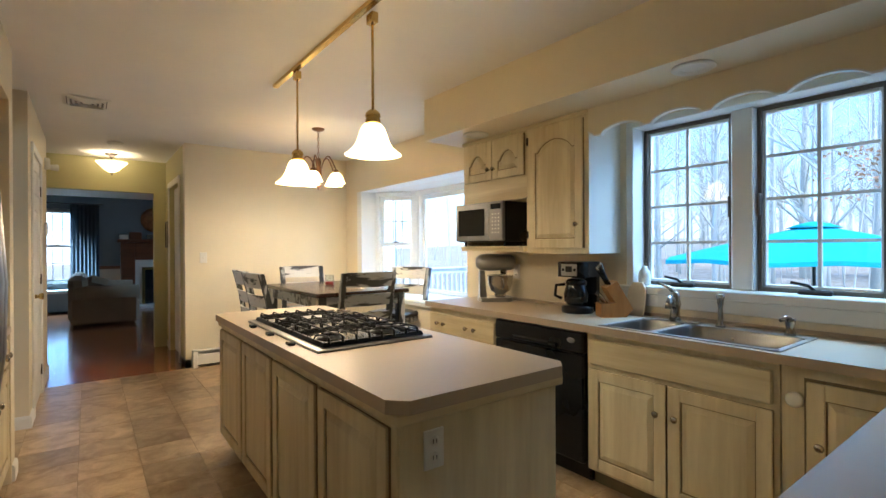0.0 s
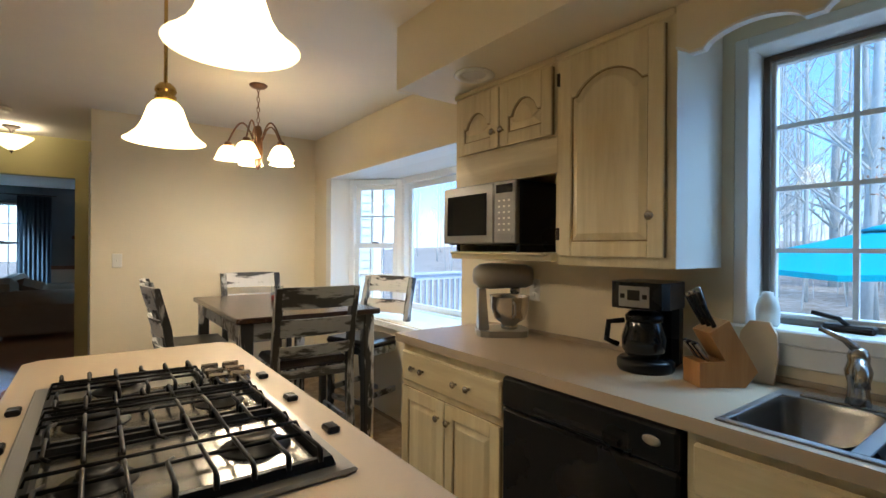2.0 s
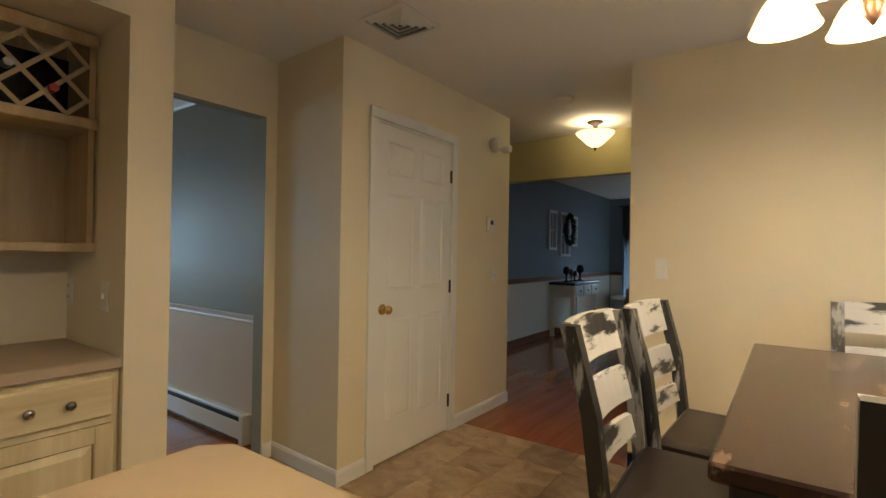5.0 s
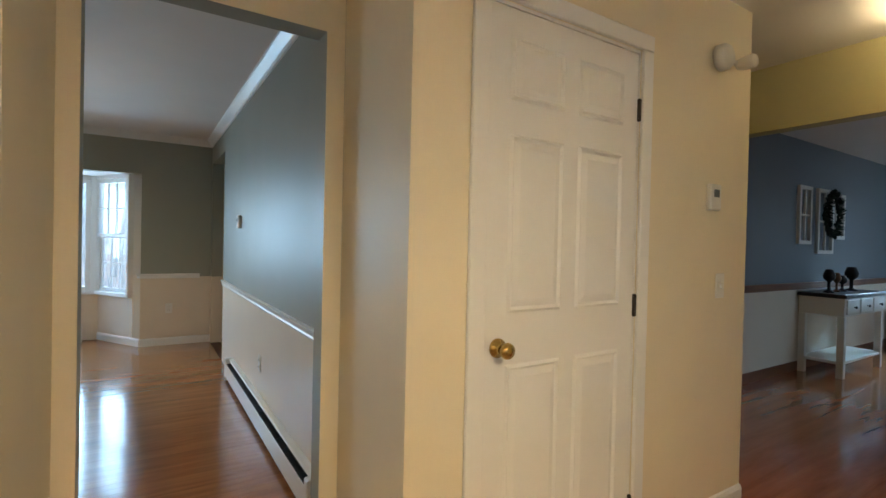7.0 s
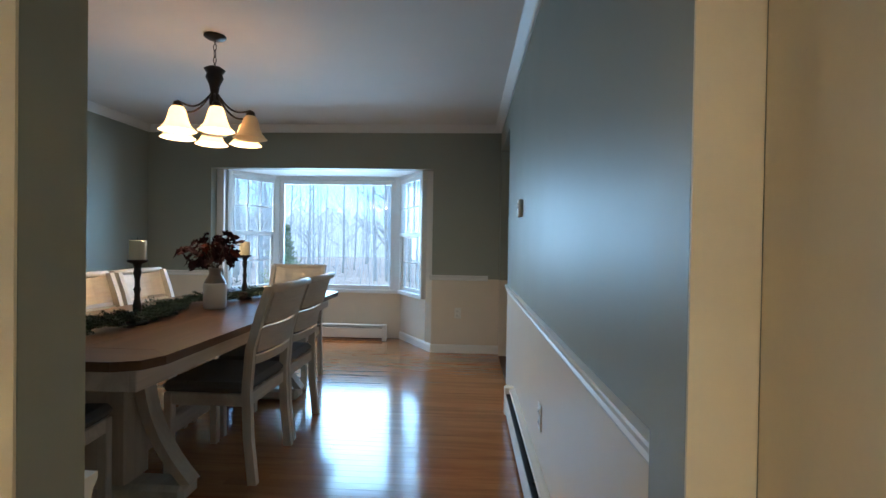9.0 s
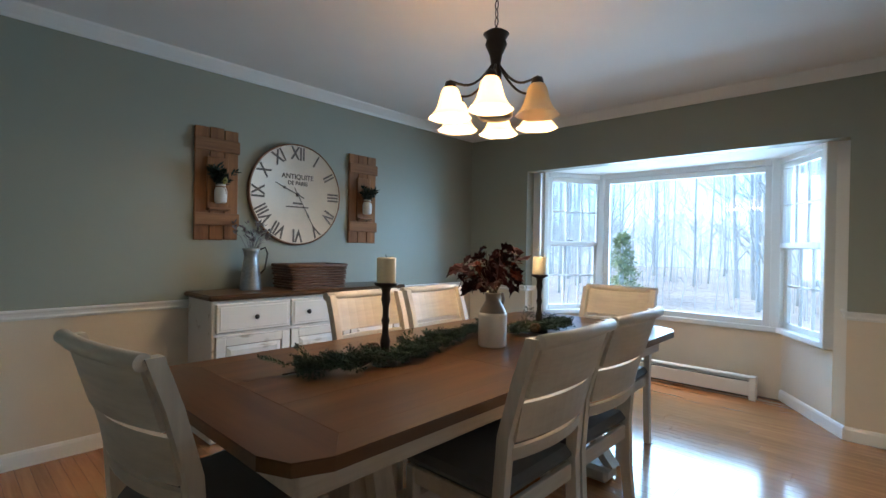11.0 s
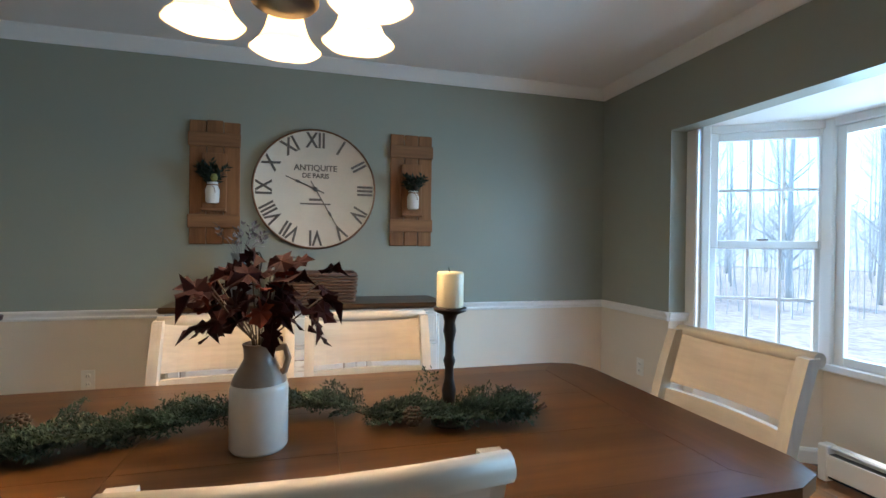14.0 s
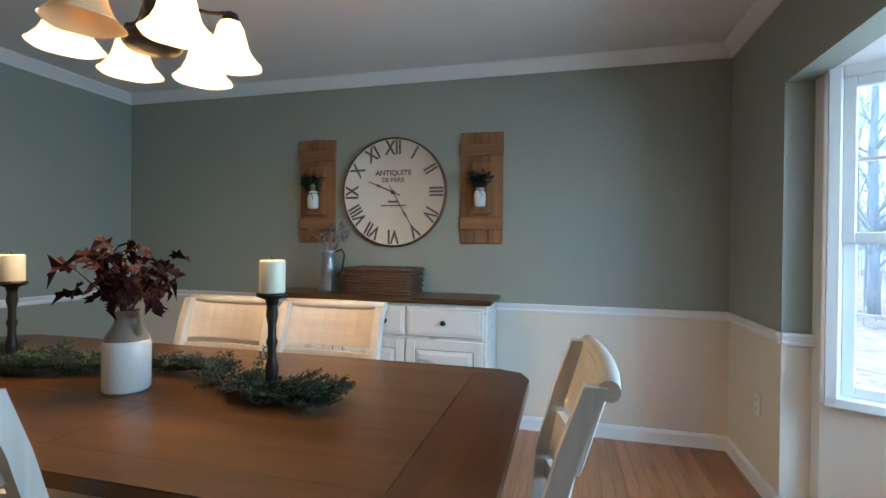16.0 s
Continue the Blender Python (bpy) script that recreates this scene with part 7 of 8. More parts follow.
part("rolled_arm", bm, M_SOFA, t)
bm = boxes((-0.24, 11.4, 0.05, 0.70, 11.62, 0.52, 0.03))
tube(bm, [(-0.26, 11.5, 0.55), (0.72, 11.5, 0.55)], 0.13, 16)
part("rolled_arm", bm, M_SOFA, t)
part("backrest", boxes((-0.27, 9.85, 0.06, 0.0, 11.58, 0.86, 0.08)), M_SOFA, t)
for y in (10.04, 10.72):
    part("seat_cushion", boxes((0.0, y, 0.421, 0.74, y + 0.66, 0.56, 0.05)), M_SOFA, t)
t = thing("throw_pillow", pose(0.10, 10.12, 0.66, 25, 20, 15), "round-cornered tan throw pillow on sofa", "pillow")
part("pillow", boxes((-0.2, -0.09, -0.18, 0.2, 0.09, 0.18, 0.08)), M_SOFA, t)
t = thing("fireplace", (0, 0, 0), "brown wooden mantelpiece round a white fireplace", "fireplace")
M_MANTEL = wood("red_brown_mantel", (0.10, 0.03, 0.012), (0.20, 0.07, 0.028), 0.35, "x")
FX0 = 0.58
for x in (FX0, FX0 + 1.53):
    part("pilaster", boxes((x, LN - 0.2, 0, x + 0.27, LN - 0.002, 1.45, 0.01)), M_MANTEL, t)
part("frieze", boxes((FX0 + 0.271, LN - 0.2, 1.06, FX0 + 1.529, LN - 0.002, 1.45, 0.01)), M_MANTEL, t)
part("shelf", boxes((FX0 - 0.06, LN - 0.3, 1.451, FX0 + 1.86, LN - 0.002, 1.52, 0.012)), M_MANTEL, t)
part("surround", boxes((FX0 + 0.271, LN - 0.14, 0, FX0 + 0.42, LN - 0.002, 1.059), (FX0 + 1.38, LN - 0.14, 0, FX0 + 1.529, LN - 0.002, 1.059), (FX0 + 0.42, LN - 0.14, 0.86, FX0 + 1.38, LN - 0.002, 1.059)), M_WHITE, t)
part("firebox_screen", boxes((FX0 + 0.42, LN - 0.12, 0.0, FX0 + 1.38, LN - 0.1, 0.859)), M_DARKGLASS, t)
part("screen_frame", boxes((FX0 + 0.40, LN - 0.17, 0.0, FX0 + 0.46, LN - 0.141, 0.89), (FX0 + 1.34, LN - 0.17, 0, FX0 + 1.40, LN - 0.141, 0.89), (FX0 + 0.46, LN - 0.17, 0.83, FX0 + 1.34, LN - 0.141, 0.89)), M_BRASS, t)
part("hearth", boxes((FX0, LN - 0.7, 0.001, FX0 + 1.8, LN - 0.201, 0.06, 0.005)), M_CEIL, t)
for x, w, h, mt in ((0.64, 0.16, 0.10, M_WHITE), (0.86, 0.24, 0.16, M_MANTEL), (1.2, 0.25, 0.11, M_CHROME)):
    t = thing("mantel_box", (x, LN - 0.16, 1.52), "small ornament box standing on the mantel shelf", "ornament", "mantel ornaments")
    part("box", boxes((-w / 2, -0.05, 0, w / 2, 0.05, h, 0.01)), mt, t)
t = thing("wall_plate", pose(1.25, LN - 0.001, 1.97, 90), "large round dark wall ornament over the mantel", "wall decoration")
bm = bmesh.new()
lathe(bm, [(0.28, 0.0), (0.28, 0.02), (0.2, 0.035), (0.004, 0.04)], seg=32)
part("disc", bm, M_RUST, t)
t = thing("window_bench", (-1.2, LN - 0.52, 0), "low grey bench with a white top under the window", "bench")
part("body", boxes((0, 0, 0.03, 0.93, 0.42, 0.40, 0.01)), M_GREYBLUE, t)
part("seat", boxes((-0.01, -0.015, 0.401, 0.94, 0.42, 0.46, 0.012)), M_WHITE, t, "white bench top")
for x in (0.03, 0.86):
    part("foot", boxes((x, 0.02, 0, x + 0.05, 0.4, 0.029)), M_BRONZE, t)
M_CURT = paint("grey_blue_curtain", (0.10, 0.12, 0.14), 0.9, vary=0.1, grain=120)
for x0, x1 in ((LWX0 - 0.32, LWX0 + 0.08), (LWX1 - 0.08, LWX1 + 0.42)):
    t = thing("curtain", (0, LN - 0.09, 0), "grey-blue gathered curtain beside the window", "curtain", "window curtains")
    bm = bmesh.new()
    n = 36
    top = [bm.verts.new((x0 + (x1 - x0) * i / n, 0.025 * math.sin(i * 1.3), 2.26)) for i in range(n + 1)]
    bot = [bm.verts.new((x0 + (x1 - x0) * i / n, 0.04 * math.sin(i * 1.3 + 0.2), 0.04)) for i in range(n + 1)]
    for i in range(n):
        f = bm.faces.new((top[i], top[i + 1], bot[i + 1], bot[i]))
        f.smooth = True
    bmesh.ops.solidify(bm, geom=list(bm.faces), thickness=0.004)
    part("cloth", bm, M_CURT, t)
t = thing("curtain_rod", (0, LN - 0.09, 2.275), "dark metal curtain rod over the window", "curtain rod")
bm = bmesh.new()
tube(bm, [(LWX0 - 0.4, 0, 0), (LWX1 + 0.5, 0, 0)], 0.012)
part("rod", bm, M_BRONZE, t)
for x in (LWX0 - 0.33, LWX1 + 0.43):
    part("bracket", boxes((x - 0.01, 0, -0.01, x + 0.01, 0.088, 0.01)), M_BRONZE, t)
M_BROWNRAIL = wood("brown_chair_rail", (0.14, 0.05, 0.02), (0.26, 0.1, 0.04), 0.4, "y")
structure("chair_rail_living", boxes((LW, 7.42, 0.86, LW + 0.025, LN, 0.93, 0.004), (LW + 0.026, LN - 0.025, 0.86, LWX0 - 0.08, LN, 0.93, 0.004), (LWX1 + 0.08, LN - 0.025, 0.86, FX0 - 0.001, LN, 0.93, 0.004)), M_BROWNRAIL, "brown wooden chair rail", "trim")
structure("wainscot_living", boxes((LW + 0.001, 7.42, 0.1, LW + 0.008, LN, 0.859), (LW + 0.026, LN - 0.008, 0.1, LWX0 - 0.08, LN - 0.001, 0.859), (LWX1 + 0.08, LN - 0.008, 0.1, FX0 - 0.001, LN - 0.001, 0.859)), M_BEIGE, "beige lower wall of the living room", "wall")
structure("baseboard_living", boxes((LW, 7.42, 0, LW + 0.015, LN, 0.099)), M_BROWNRAIL, "brown wooden baseboard", "trim")
t = thing("console_table", (LW + 0.012, 9.75, 0, 0, 0, 90), "white console table with dark top and shelf", "console table")
part("top", boxes((0, -0.42, 0.80, 1.15, -0.002, 0.84, 0.006)), M_BRONZE, t, "dark wooden top")
part("drawer_box", boxes((0.03, -0.40, 0.62, 1.12, -0.01, 0.799, 0.004)), M_WHITE, t)
for i in range(3):
    d = part("drawer", boxes((0.06 + i * 0.36, -0.415, 0.64, 0.38 + i * 0.36, -0.401, 0.785, 0.004)), M_WHITE, t)
    add_knob(d, 0.22 + i * 0.36, 0.71, -0.415, M_BRONZE)
part("shelf", boxes((0.03, -0.39, 0.14, 1.12, -0.02, 0.17, 0.004)), M_WHITE, t)
for x in (0.03, 1.06):
    for y in (-0.40, -0.07):
        part("leg", boxes((x, y, 0, x + 0.06, y + 0.06, 0.619, 0.004)), M_WHITE, t)
for y, h, r in ((9.95, 0.24, 0.05), (10.15, 0.20, 0.035), (10.3, 0.17, 0.04), (10.55, 0.26, 0.06)):
    t = thing("table_ornament", (LW + 0.22, y, 0.84), "dark ornament standing on the console table", "ornament", "console ornaments")
    bm = bmesh.new()
    lathe(bm, [(r, 0), (r, 0.01), (r * 0.3, 0.03), (r * 0.3, h * 0.45), (r, h * 0.6), (r * 1.1, h * 0.75), (r * 0.7, h), (0.004, h * 1.02)], seg=16)
    part("ornament", bm, M_BRONZE if y != 10.15 else M_COPPER, t)
for y, w, h, z in ((9.72, 0.30, 0.62, 1.60), (10.18, 0.42, 0.72, 1.55), (10.66, 0.26, 0.52, 1.62)):
    t = thing("window_frame_art", pose(LW + 0.001, y, z - h / 2 + 0.05, 0, 0, 90), "old white window sash hung as wall art", "wall decoration", "hung window frames")
    f = 0.04
    part("frame", boxes((0, -0.03, 0, f, 0, h), (w - f, -0.03, 0, w, 0, h), (f, -0.03, 0, w - f, 0, f), (f, -0.03, h - f, w - f, 0, h), (w / 2 - 0.01, -0.025, f, w / 2 + 0.01, -0.005, h - f), (f, -0.024, h / 2 - 0.01, w / 2 - 0.01, -0.006, h / 2 + 0.01), (w / 2 + 0.01, -0.024, h / 2 - 0.01, w - f, -0.006, h / 2 + 0.01)), M_WHITE, t)
t = thing("wreath", pose(LW + 0.05, 10.39, 1.68), "dark leafy wreath hung over a window frame", "wreath")
rng = random.Random(2)
bm = bmesh.new()
for i in range(60):
    a = 6.283 * i / 60
    p = Vector((0.02, 0.17 * math.cos(a), 0.22 * math.sin(a)))
    needles(bm, p, Vector((0.03, -0.05 * math.sin(a), 0.06 * math.cos(a))), 14, 0.07, rng, 0.012)
part("leaves", bm, M_PINE, t)


# ---- outdoors ----
def ground_height(x, y):
    east = max(x - 7, 0)
    return -0.75 + 0.055 * min(east, 60) + 0.12 * noise.noise((x * 0.15, y * 0.15, 0)) * min(1, max(abs(x) - 6, 0) / 5) - 0.03 * max(-x - 8, 0) * (1 if x > -30 else 0) - (0.66 if x <= -30 else 0)


def litter():
    m, n, l, b = nodes_of("leaf_litter")
    tc = n.new("ShaderNodeTexCoord")
    v, a = n.new("ShaderNodeTexVoronoi"), n.new("ShaderNodeTexNoise")
    v.inputs["Scale"].default_value, a.inputs["Scale"].default_value = 6, 0.5
    l.new(tc.outputs["Object"], v.inputs[0]), l.new(tc.outputs["Object"], a.inputs[0])
    r, r2, mx = n.new("ShaderNodeValToRGB"), n.new("ShaderNodeValToRGB"), n.new("ShaderNodeMixRGB")
    r.color_ramp.elements[0].color, r.color_ramp.elements[1].color = (0.28, 0.24, 0.165, 1), (0.54, 0.49, 0.40, 1)
    r2.color_ramp.elements[0].color, r2.color_ramp.elements[1].color = (0.7, 0.7, 0.7, 1), (1.2, 1.2, 1.2, 1)
    mx.blend_type = "MULTIPLY"
    mx.inputs[0].default_value = 1
    l.new(v.outputs["Color"], r.inputs[0]), l.new(a.outputs[0], r2.inputs[0]), l.new(r.outputs[0], mx.inputs[1]), l.new(r2.outputs[0], mx.inputs[2])
    l.new(mx.outputs[0], b.inputs["Base Color"])
    b.inputs["Roughness"].default_value = 0.9
    return m


bm = bmesh.new()
xs = [-400, -150, -80, -50] + list(range(-40, 81, 3)) + [110, 160, 400]
ys = [-400, -150, -80] + list(range(-60, 81, 4)) + [110, 160, 400]
grid = [[bm.verts.new((x, y, ground_height(x, y))) for y in ys] for x in xs]
for a, b2 in zip(grid, grid[1:]):
    for i in range(len(ys) - 1):
        bm.faces.new((a[i], b2[i], b2[i + 1], a[i + 1]))
g = tagged(new("ground", mesh_of(bm, "ground", litter())), "leaf-strewn ground rising into bare woods", "ground", kind="structure")

# pale streaks and a bluish emission put bright haze into the far woods
haze = paint("painted_haze_woods", (0.66, 0.68, 0.66), 1.0, vary=0.2, scale=0.9, grain=5, bump=0, stretch=(1, 1, 0.05))
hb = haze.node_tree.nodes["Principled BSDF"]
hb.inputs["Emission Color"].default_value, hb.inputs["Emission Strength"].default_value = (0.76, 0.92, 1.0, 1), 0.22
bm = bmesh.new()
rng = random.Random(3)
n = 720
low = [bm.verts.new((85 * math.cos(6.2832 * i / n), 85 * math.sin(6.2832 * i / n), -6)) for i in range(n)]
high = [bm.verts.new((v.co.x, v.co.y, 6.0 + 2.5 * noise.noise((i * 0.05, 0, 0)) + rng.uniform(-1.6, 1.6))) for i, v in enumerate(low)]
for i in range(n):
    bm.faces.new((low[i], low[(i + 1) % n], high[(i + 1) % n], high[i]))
tagged(new("backdrop", mesh_of(bm, "backdrop", haze)), "pale glowing belt standing in for hazy distant woods", "backdrop", kind="structure")

# bark lightened well past its own tone, so haze sits in the colour
M_BARK = paint("haze_pale_bark", (0.60, 0.61, 0.55), 0.9, vary=0.2, scale=5, grain=40, bump=0.5, stretch=(1, 1, 0.2))


def bare_tree(seed):
    rng = random.Random(seed)
    h = rng.uniform(13, 18)
    r = (0.05, 0.12, 0.07, 0.19, 0.06, 0.09, 0.14, 0.08)[seed]
    t = thing("tree", (0, 0, -50), "tall bare woodland tree in haze-paled grey", "tree", "woodland trees")
    lean = (rng.uniform(-0.03, 0.03), rng.uniform(-0.03, 0.03))
    pts = [(lean[0] * h * u + 0.08 * math.sin(5 * u + seed), lean[1] * h * u + 0.08 * math.cos(4 * u + seed), h * u - 0.3) for u in [i / 9 for i in range(10)]]
    bm = bmesh.new()
    tube(bm, pts, [r * (1 - 0.85 * i / 9) for i in range(10)], 7)
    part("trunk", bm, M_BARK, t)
    bm = bmesh.new()
    for _ in range(40):
        u = rng.uniform(0.12, 0.95)
        i = min(int(u * 9), 8)
        p = Vector(pts[i]).lerp(Vector(pts[i + 1]), u * 9 - i)
        a, ln = rng.uniform(0, 6.28), (1.1 - u) * rng.uniform(1.5, 4.5)
        d = Vector((math.cos(a), math.sin(a), rng.uniform(0.4, 1.1))).normalized()
        q, e = p + d * ln * 0.5 + Vector((0, 0, 0.1)), p + d * ln + Vector((0, 0, 0.25 * ln))
        br = r * (1 - u * 0.8) * 0.35
        tube(bm, [p, q, e], [br, br * 0.6, br * 0.15], 4, False)
        for _ in range(4):
            s = p.lerp(e, rng.uniform(0.35, 0.95))
            f = s + Vector((rng.uniform(-1, 1), rng.uniform(-1, 1), rng.uniform(0.2, 1))) * ln * 0.3
            tube(bm, [s, f], [br * 0.35, br * 0.08], 3, False)
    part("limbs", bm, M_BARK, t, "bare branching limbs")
    return t


rng = random.Random(11)
kinds = [bare_tree(s) for s in range(8)]
spots = []
for k in range(300):
    if k < 135:
        x = rng.uniform(14, 58)
        y = 1.0 + x * rng.uniform(-0.3, 0.75)
    elif k < 150:
        x, y = rng.uniform(16, 50), rng.uniform(22, 60)
    else:
        d, a = rng.uniform(20, 68), radians(rng.uniform(-4, 66))
        x, y = -4 - d * math.cos(a), 4 - d * math.sin(a)
    spots.append((x, y))
for k, (x, y) in enumerate(spots):
    m = pose(x, y, ground_height(x, y), 0, 0, rng.uniform(0, 360))
    if k < 8:
        kinds[k].matrix_world = m
    else:
        copy_thing(kinds[k % 8], m)

# thin saplings and brush between the trees, past counting
bm = bmesh.new()
for k in range(1100):
    if k < 500:
        x = rng.uniform(15, 62)
        y = 1.0 + x * rng.uniform(-0.3, 1.3)
    else:
        d, a = rng.uniform(18, 66), radians(rng.uniform(-4, 68))
        x, y = -4 - d * math.cos(a), 4 - d * math.sin(a)
    p = Vector((x, y, ground_height(x, y) - 0.1))
    h = rng.uniform(2.5, 9)
    top = p + Vector((rng.uniform(-0.1, 0.1) * h, rng.uniform(-0.1, 0.1) * h, h))
    r = rng.uniform(0.012, 0.03)
    tube(bm, [p, p.lerp(top, 0.5) + Vector((rng.uniform(-0.2, 0.2), rng.uniform(-0.2, 0.2), 0)), top], [r, r * 0.7, r * 0.2], 3, False)
    for _ in range(7):
        q = p.lerp(top, rng.uniform(0.25, 0.95))
        e = q + Vector((rng.uniform(-1, 1), rng.uniform(-1, 1), rng.uniform(0.3, 1.3))) * h * 0.14
        tube(bm, [q, e], [r * 0.5, r * 0.12], 3, False)
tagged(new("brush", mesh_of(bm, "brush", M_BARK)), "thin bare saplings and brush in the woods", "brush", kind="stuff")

# umbrella, deck and the neighbouring wing east of the kitchen
M_TEAL = paint("teal_canvas", (0.0, 0.40, 0.50), 0.8, vary=0.06)
t = thing("patio_umbrella", (8.7, 2.38, -0.68), "open teal patio umbrella outdoors", "umbrella")
bm = bmesh.new()
n = 8
apex = bm.verts.new((0, 0, 2.30))
ring = [bm.verts.new((2.1 * math.cos(6.283 * i / n), 2.1 * math.sin(6.283 * i / n), 1.76)) for i in range(n)]
mid = [bm.verts.new((2.04 * math.cos(6.283 * (i + 0.5) / n) * 0.96, 2.04 * math.sin(6.283 * (i + 0.5) / n) * 0.96, 1.80)) for i in range(n)]
drop = [bm.verts.new(v.co + Vector((0, 0, -0.06))) for i in range(n) for v in (ring[i], mid[i])]
edge2 = [v for i in range(n) for v in (ring[i], mid[i])]
for i in range(2 * n):
    bm.faces.new((apex, edge2[i], edge2[(i + 1) % (2 * n)]))
    bm.faces.new((edge2[i], drop[i], drop[(i + 1) % (2 * n)], edge2[(i + 1) % (2 * n)]))
part("canopy", bm, M_TEAL, t)
bm = bmesh.new()
lathe(bm, [(0.35, 2.24), (0.2, 2.30), (0.02, 2.34)], seg=16)
part("vent_cap", bm, M_TEAL, t)
bm = bmesh.new()
tube(bm, [(0, 0, 0), (0, 0, 2.33)], 0.022)
part("pole", bm, M_BRONZE, t)
bm = bmesh.new()
lathe(bm, [(0.25, -0.05), (0.25, 0.05), (0.05, 0.1), (0.04, 0.2)], seg=20)
part("base", bm, M_BRONZE, t)

M_DECK = paint("weathered_deck_paint", (0.50, 0.54, 0.58), 0.6, vary=0.08)
t = thing("deck", (0, 0, 0), "painted wooden deck outside the bay", "deck", kind="structure")
for i in range(31):
    part("plank", boxes((2.95 + i * 0.145, 3.2, -0.12, 2.95 + i * 0.145 + 0.14, 9.0, -0.08)), M_DECK, t)
for x in (3.2, 5.0, 6.9):
    for y in (3.4, 6.2, 8.8):
        part("post", boxes((x - 0.07, y - 0.07, -1.1, x + 0.07, y + 0.07, -0.121)), M_DECK, t)


def railing(a, b, label):
    ln = math.dist(a, b)
    t = thing("deck_railing", along(a, b, -0.08), label, "railing", "deck railings")
    part("top_rail", boxes((0, -0.07, 0.95, ln, 0.07, 0.99, 0.004)), M_DECK, t)
    part("upper_rail", boxes((0, -0.02, 0.86, ln, 0.02, 0.949)), M_DECK, t)
    part("lower_rail", boxes((0, -0.02, 0.08, ln, 0.02, 0.16)), M_DECK, t)
    for x in (0, ln):
        part("post", boxes((x - 0.05, -0.05, 0, x + 0.05, 0.05, 0.949)), M_DECK, t)
    k = int(ln / 0.13)
    for i in range(1, k):
        part("baluster", boxes((ln * i / k - 0.019, -0.019, 0.16, ln * i / k + 0.019, 0.019, 0.86)), M_DECK, t)


railing((4.75, 7.55), (6.75, 7.8), "pale painted deck railing with square balusters")
railing((6.75, 7.8), (7.3, 4.4), "pale painted deck railing along the stair side")

M_SIDING = paint("pale_yellow_siding", (0.56, 0.58, 0.50), 0.6, vary=0.05)
t = thing("house_wing", (0, 0, 0), "neighbouring house wing with pale clapboard siding", "house")
part("wall", boxes((2.95, 7.262, -1.0, 4.20, 7.297, 4.2)), M_SIDING, t)
for i in range(43):
    z = -0.9 + i * 0.12
    bm = bmesh.new()
    prism(bm, [(7.262, z), (7.26, z + 0.122), (7.244, z)], lambda u, v, d: (d, u, v), 2.96, 4.199)
    part("clapboard", bm, M_SIDING, t)
bm = bmesh.new()
prism(bm, [(3.65 + 0.25 * math.cos(6.283185 * (i + 0.5) / 8), 1.85 + 0.25 * math.sin(6.283185 * (i + 0.5) / 8)) for i in range(8)], lambda u, v, d: (u, d, v), 7.228, 7.243)
w = part("octagon_window", bm, M_DARKGLASS, t, "dark octagonal window")
bm = bmesh.new()
tube(bm, [(3.65 + 0.285 * math.cos(6.283185 * (i + 0.5) / 8), 7.235, 1.85 + 0.285 * math.sin(6.283185 * (i + 0.5) / 8)) for i in range(9)], 0.042, 6)
part("window_trim", bm, M_TRIM, w)
part("window_grille", boxes((3.565, 7.222, 1.62, 3.58, 7.2275, 2.08), (3.72, 7.222, 1.62, 3.735, 7.2275, 2.08), (3.42, 7.2215, 1.775, 3.88, 7.2275, 1.79), (3.42, 7.2215, 1.91, 3.88, 7.2275, 1.925)), M_TRIM, w)
part("corner_board", boxes((4.201, 7.235, -1.0, 4.34, 7.299, 4.2)), M_TRIM, t)

# evergreens
# needle green raised to paint the bright outdoor haze over it
M_FIR = paint("haze_pale_fir", (0.36, 0.42, 0.22), 0.85, vary=0.35, grain=30)


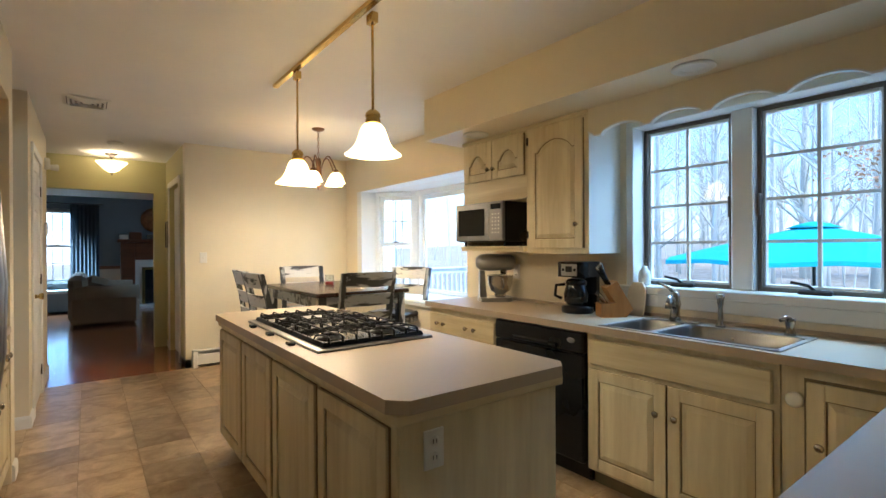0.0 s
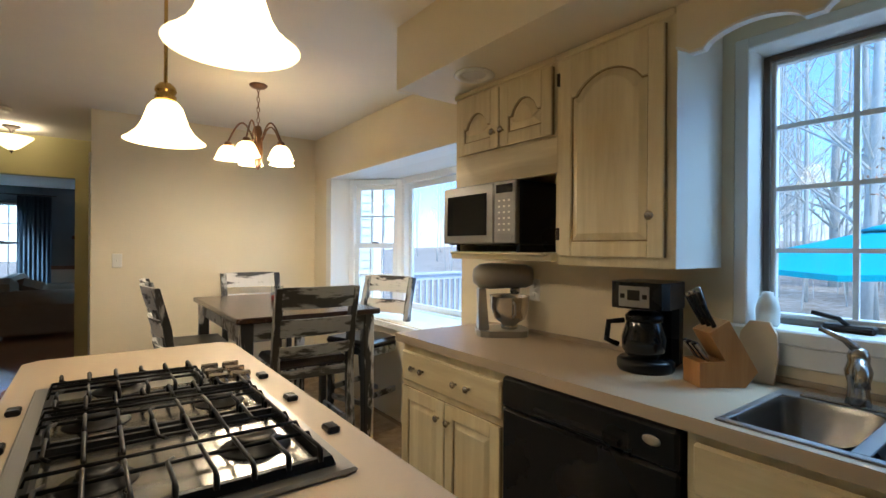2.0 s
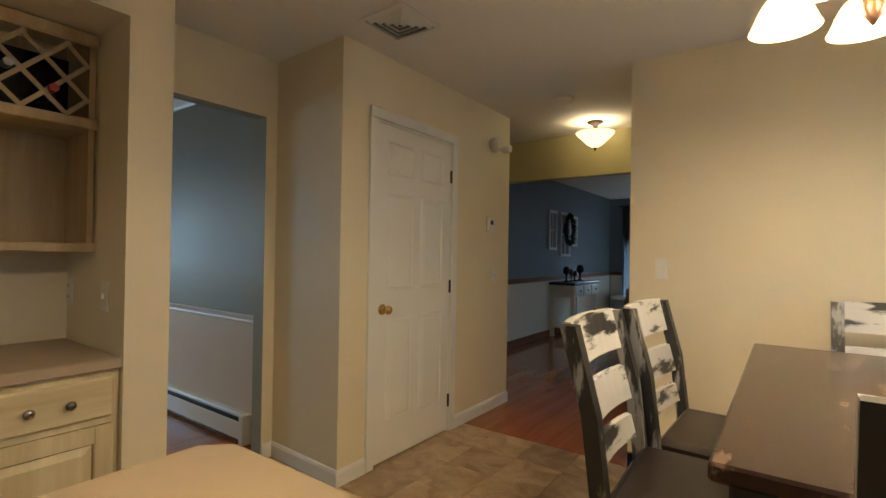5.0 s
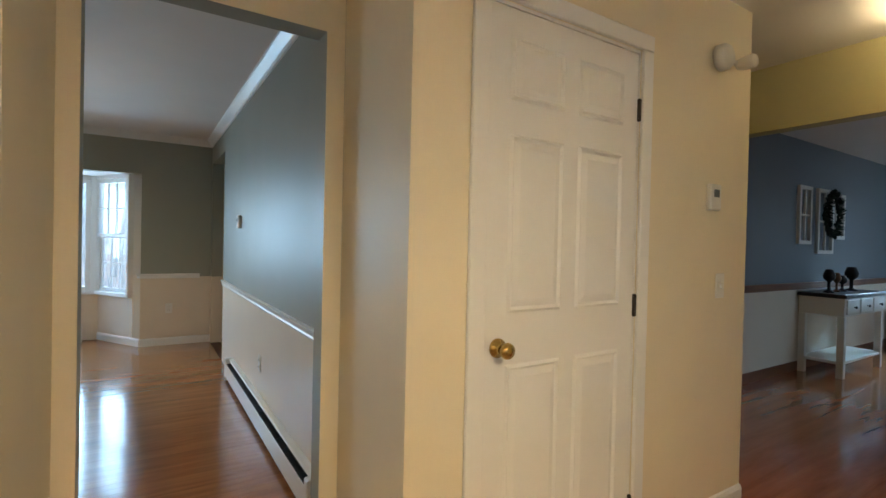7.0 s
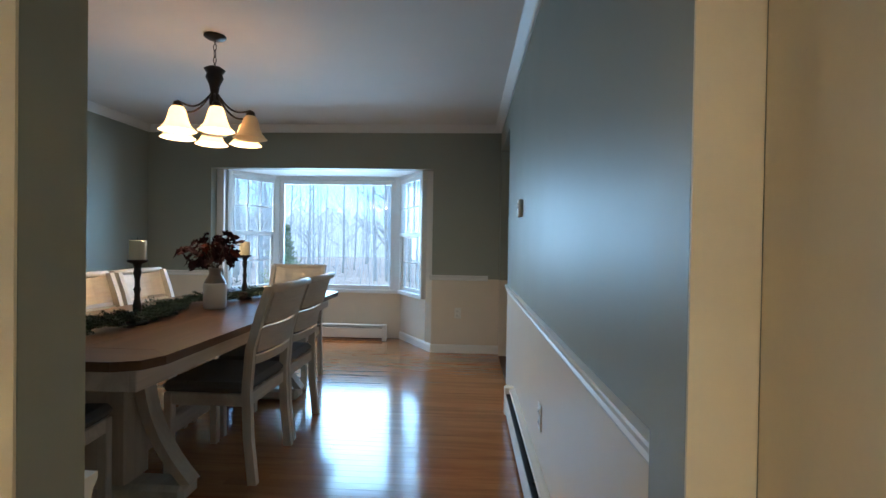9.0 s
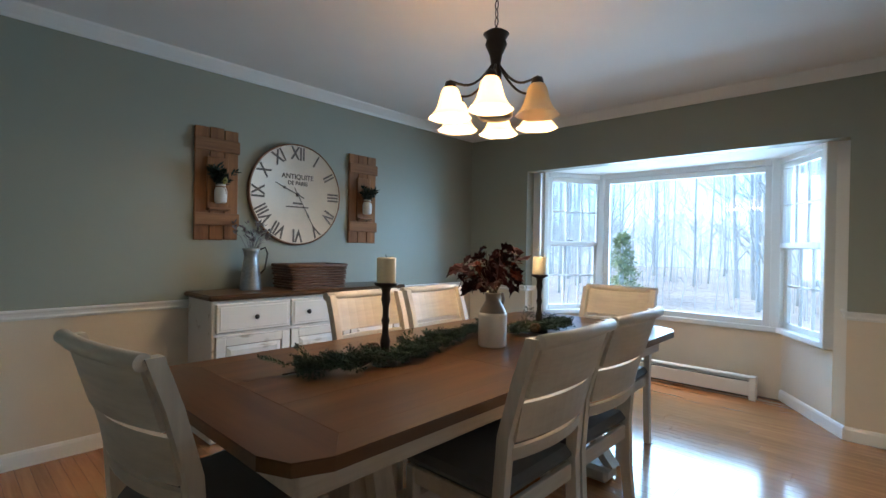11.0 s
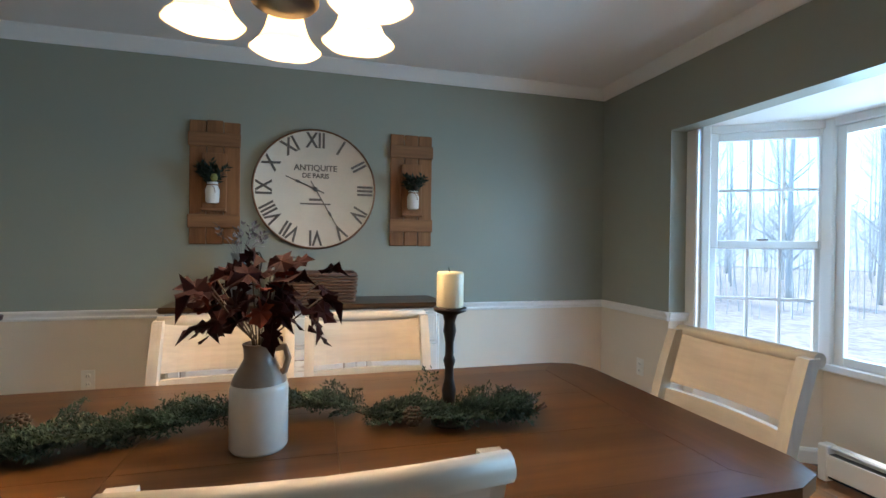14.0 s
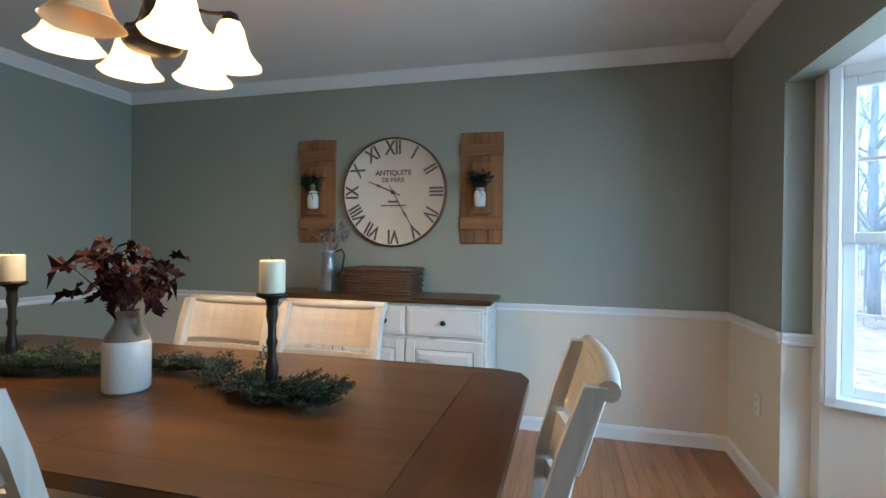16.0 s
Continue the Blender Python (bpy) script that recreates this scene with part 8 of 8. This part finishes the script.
def fir(x, y, h, seed):
    rng = random.Random(seed)
    t = thing("fir_tree", (x, y, ground_height(x, y)), "fir tree outdoors in haze-paled green", "tree", "evergreens")
    bm = bmesh.new()
    tube(bm, [(0, 0, -0.2), (0, 0, h * 0.5), (0, 0, h)], [0.14, 0.08, 0.01], 7)
    part("trunk", bm, M_BARK, t)
    bm = bmesh.new()
    for k in range(110):
        u = rng.uniform(0.05, 0.98)
        a, ln = rng.uniform(0, 6.283), (1 - u) * h * 0.36 * rng.uniform(0.6, 1.1) + 0.1
        d = Vector((math.cos(a), math.sin(a), -0.15)) * ln
        needles(bm, (0, 0, u * h), d, 18, 0.30, rng, 0.028)
    part("crown", bm, M_FIR, t)


fir(13.5, 10.5, 6.5, 1), fir(16, 13.0, 7.5, 2), fir(-20.0, -3.5, 3.0, 3)

# young beech that keeps its pale leaves
t = thing("beech_sapling", (12.0, 1.7, ground_height(12.0, 1.7)), "young beech with pale orange winter leaves", "tree")
bm = bmesh.new()
tube(bm, [(0, 0, -0.2), (0.05, 0.05, 1.6), (-0.05, 0.1, 3.0), (0, 0.2, 4.4)], [0.05, 0.04, 0.03, 0.01], 7)
part("trunk", bm, M_BARK, t)
rng = random.Random(17)
bmt, bml = bmesh.new(), bmesh.new()
for k in range(9):
    p = Vector((0, 0.08, 2.5 + 0.12 * k))
    e = p + Vector((rng.uniform(-0.5, 0.5), rng.uniform(0.5, 1.5) * (1 if k % 3 else -1), rng.uniform(0.1, 0.5)))
    tube(bmt, [p, p.lerp(e, 0.5) + Vector((0, 0, 0.06)), e], [0.014, 0.009, 0.003], 4, False)
    for _ in range(26):
        q = p.lerp(e, rng.uniform(0.35, 1.05)) + Vector((rng.uniform(-0.14, 0.14), rng.uniform(-0.14, 0.14), rng.uniform(-0.12, 0.06)))
        m = Matrix.Translation(q) @ Euler((rng.uniform(-1, 1), rng.uniform(-1, 1), rng.uniform(0, 6.28))).to_matrix().to_4x4()
        bml.faces.new([bml.verts.new(m @ Vector(c)) for c in ((0, 0, 0), (0.03, 0.05, 0.008), (0, 0.11, 0), (-0.03, 0.05, 0.008))])
part("limbs", bmt, M_BARK, t)
part("leaves", bml, paint("pale_beech_leaf", (0.50, 0.27, 0.15), 0.8, vary=0.25, scale=8), t, "pale orange leaves")["kind"] = "stuff"
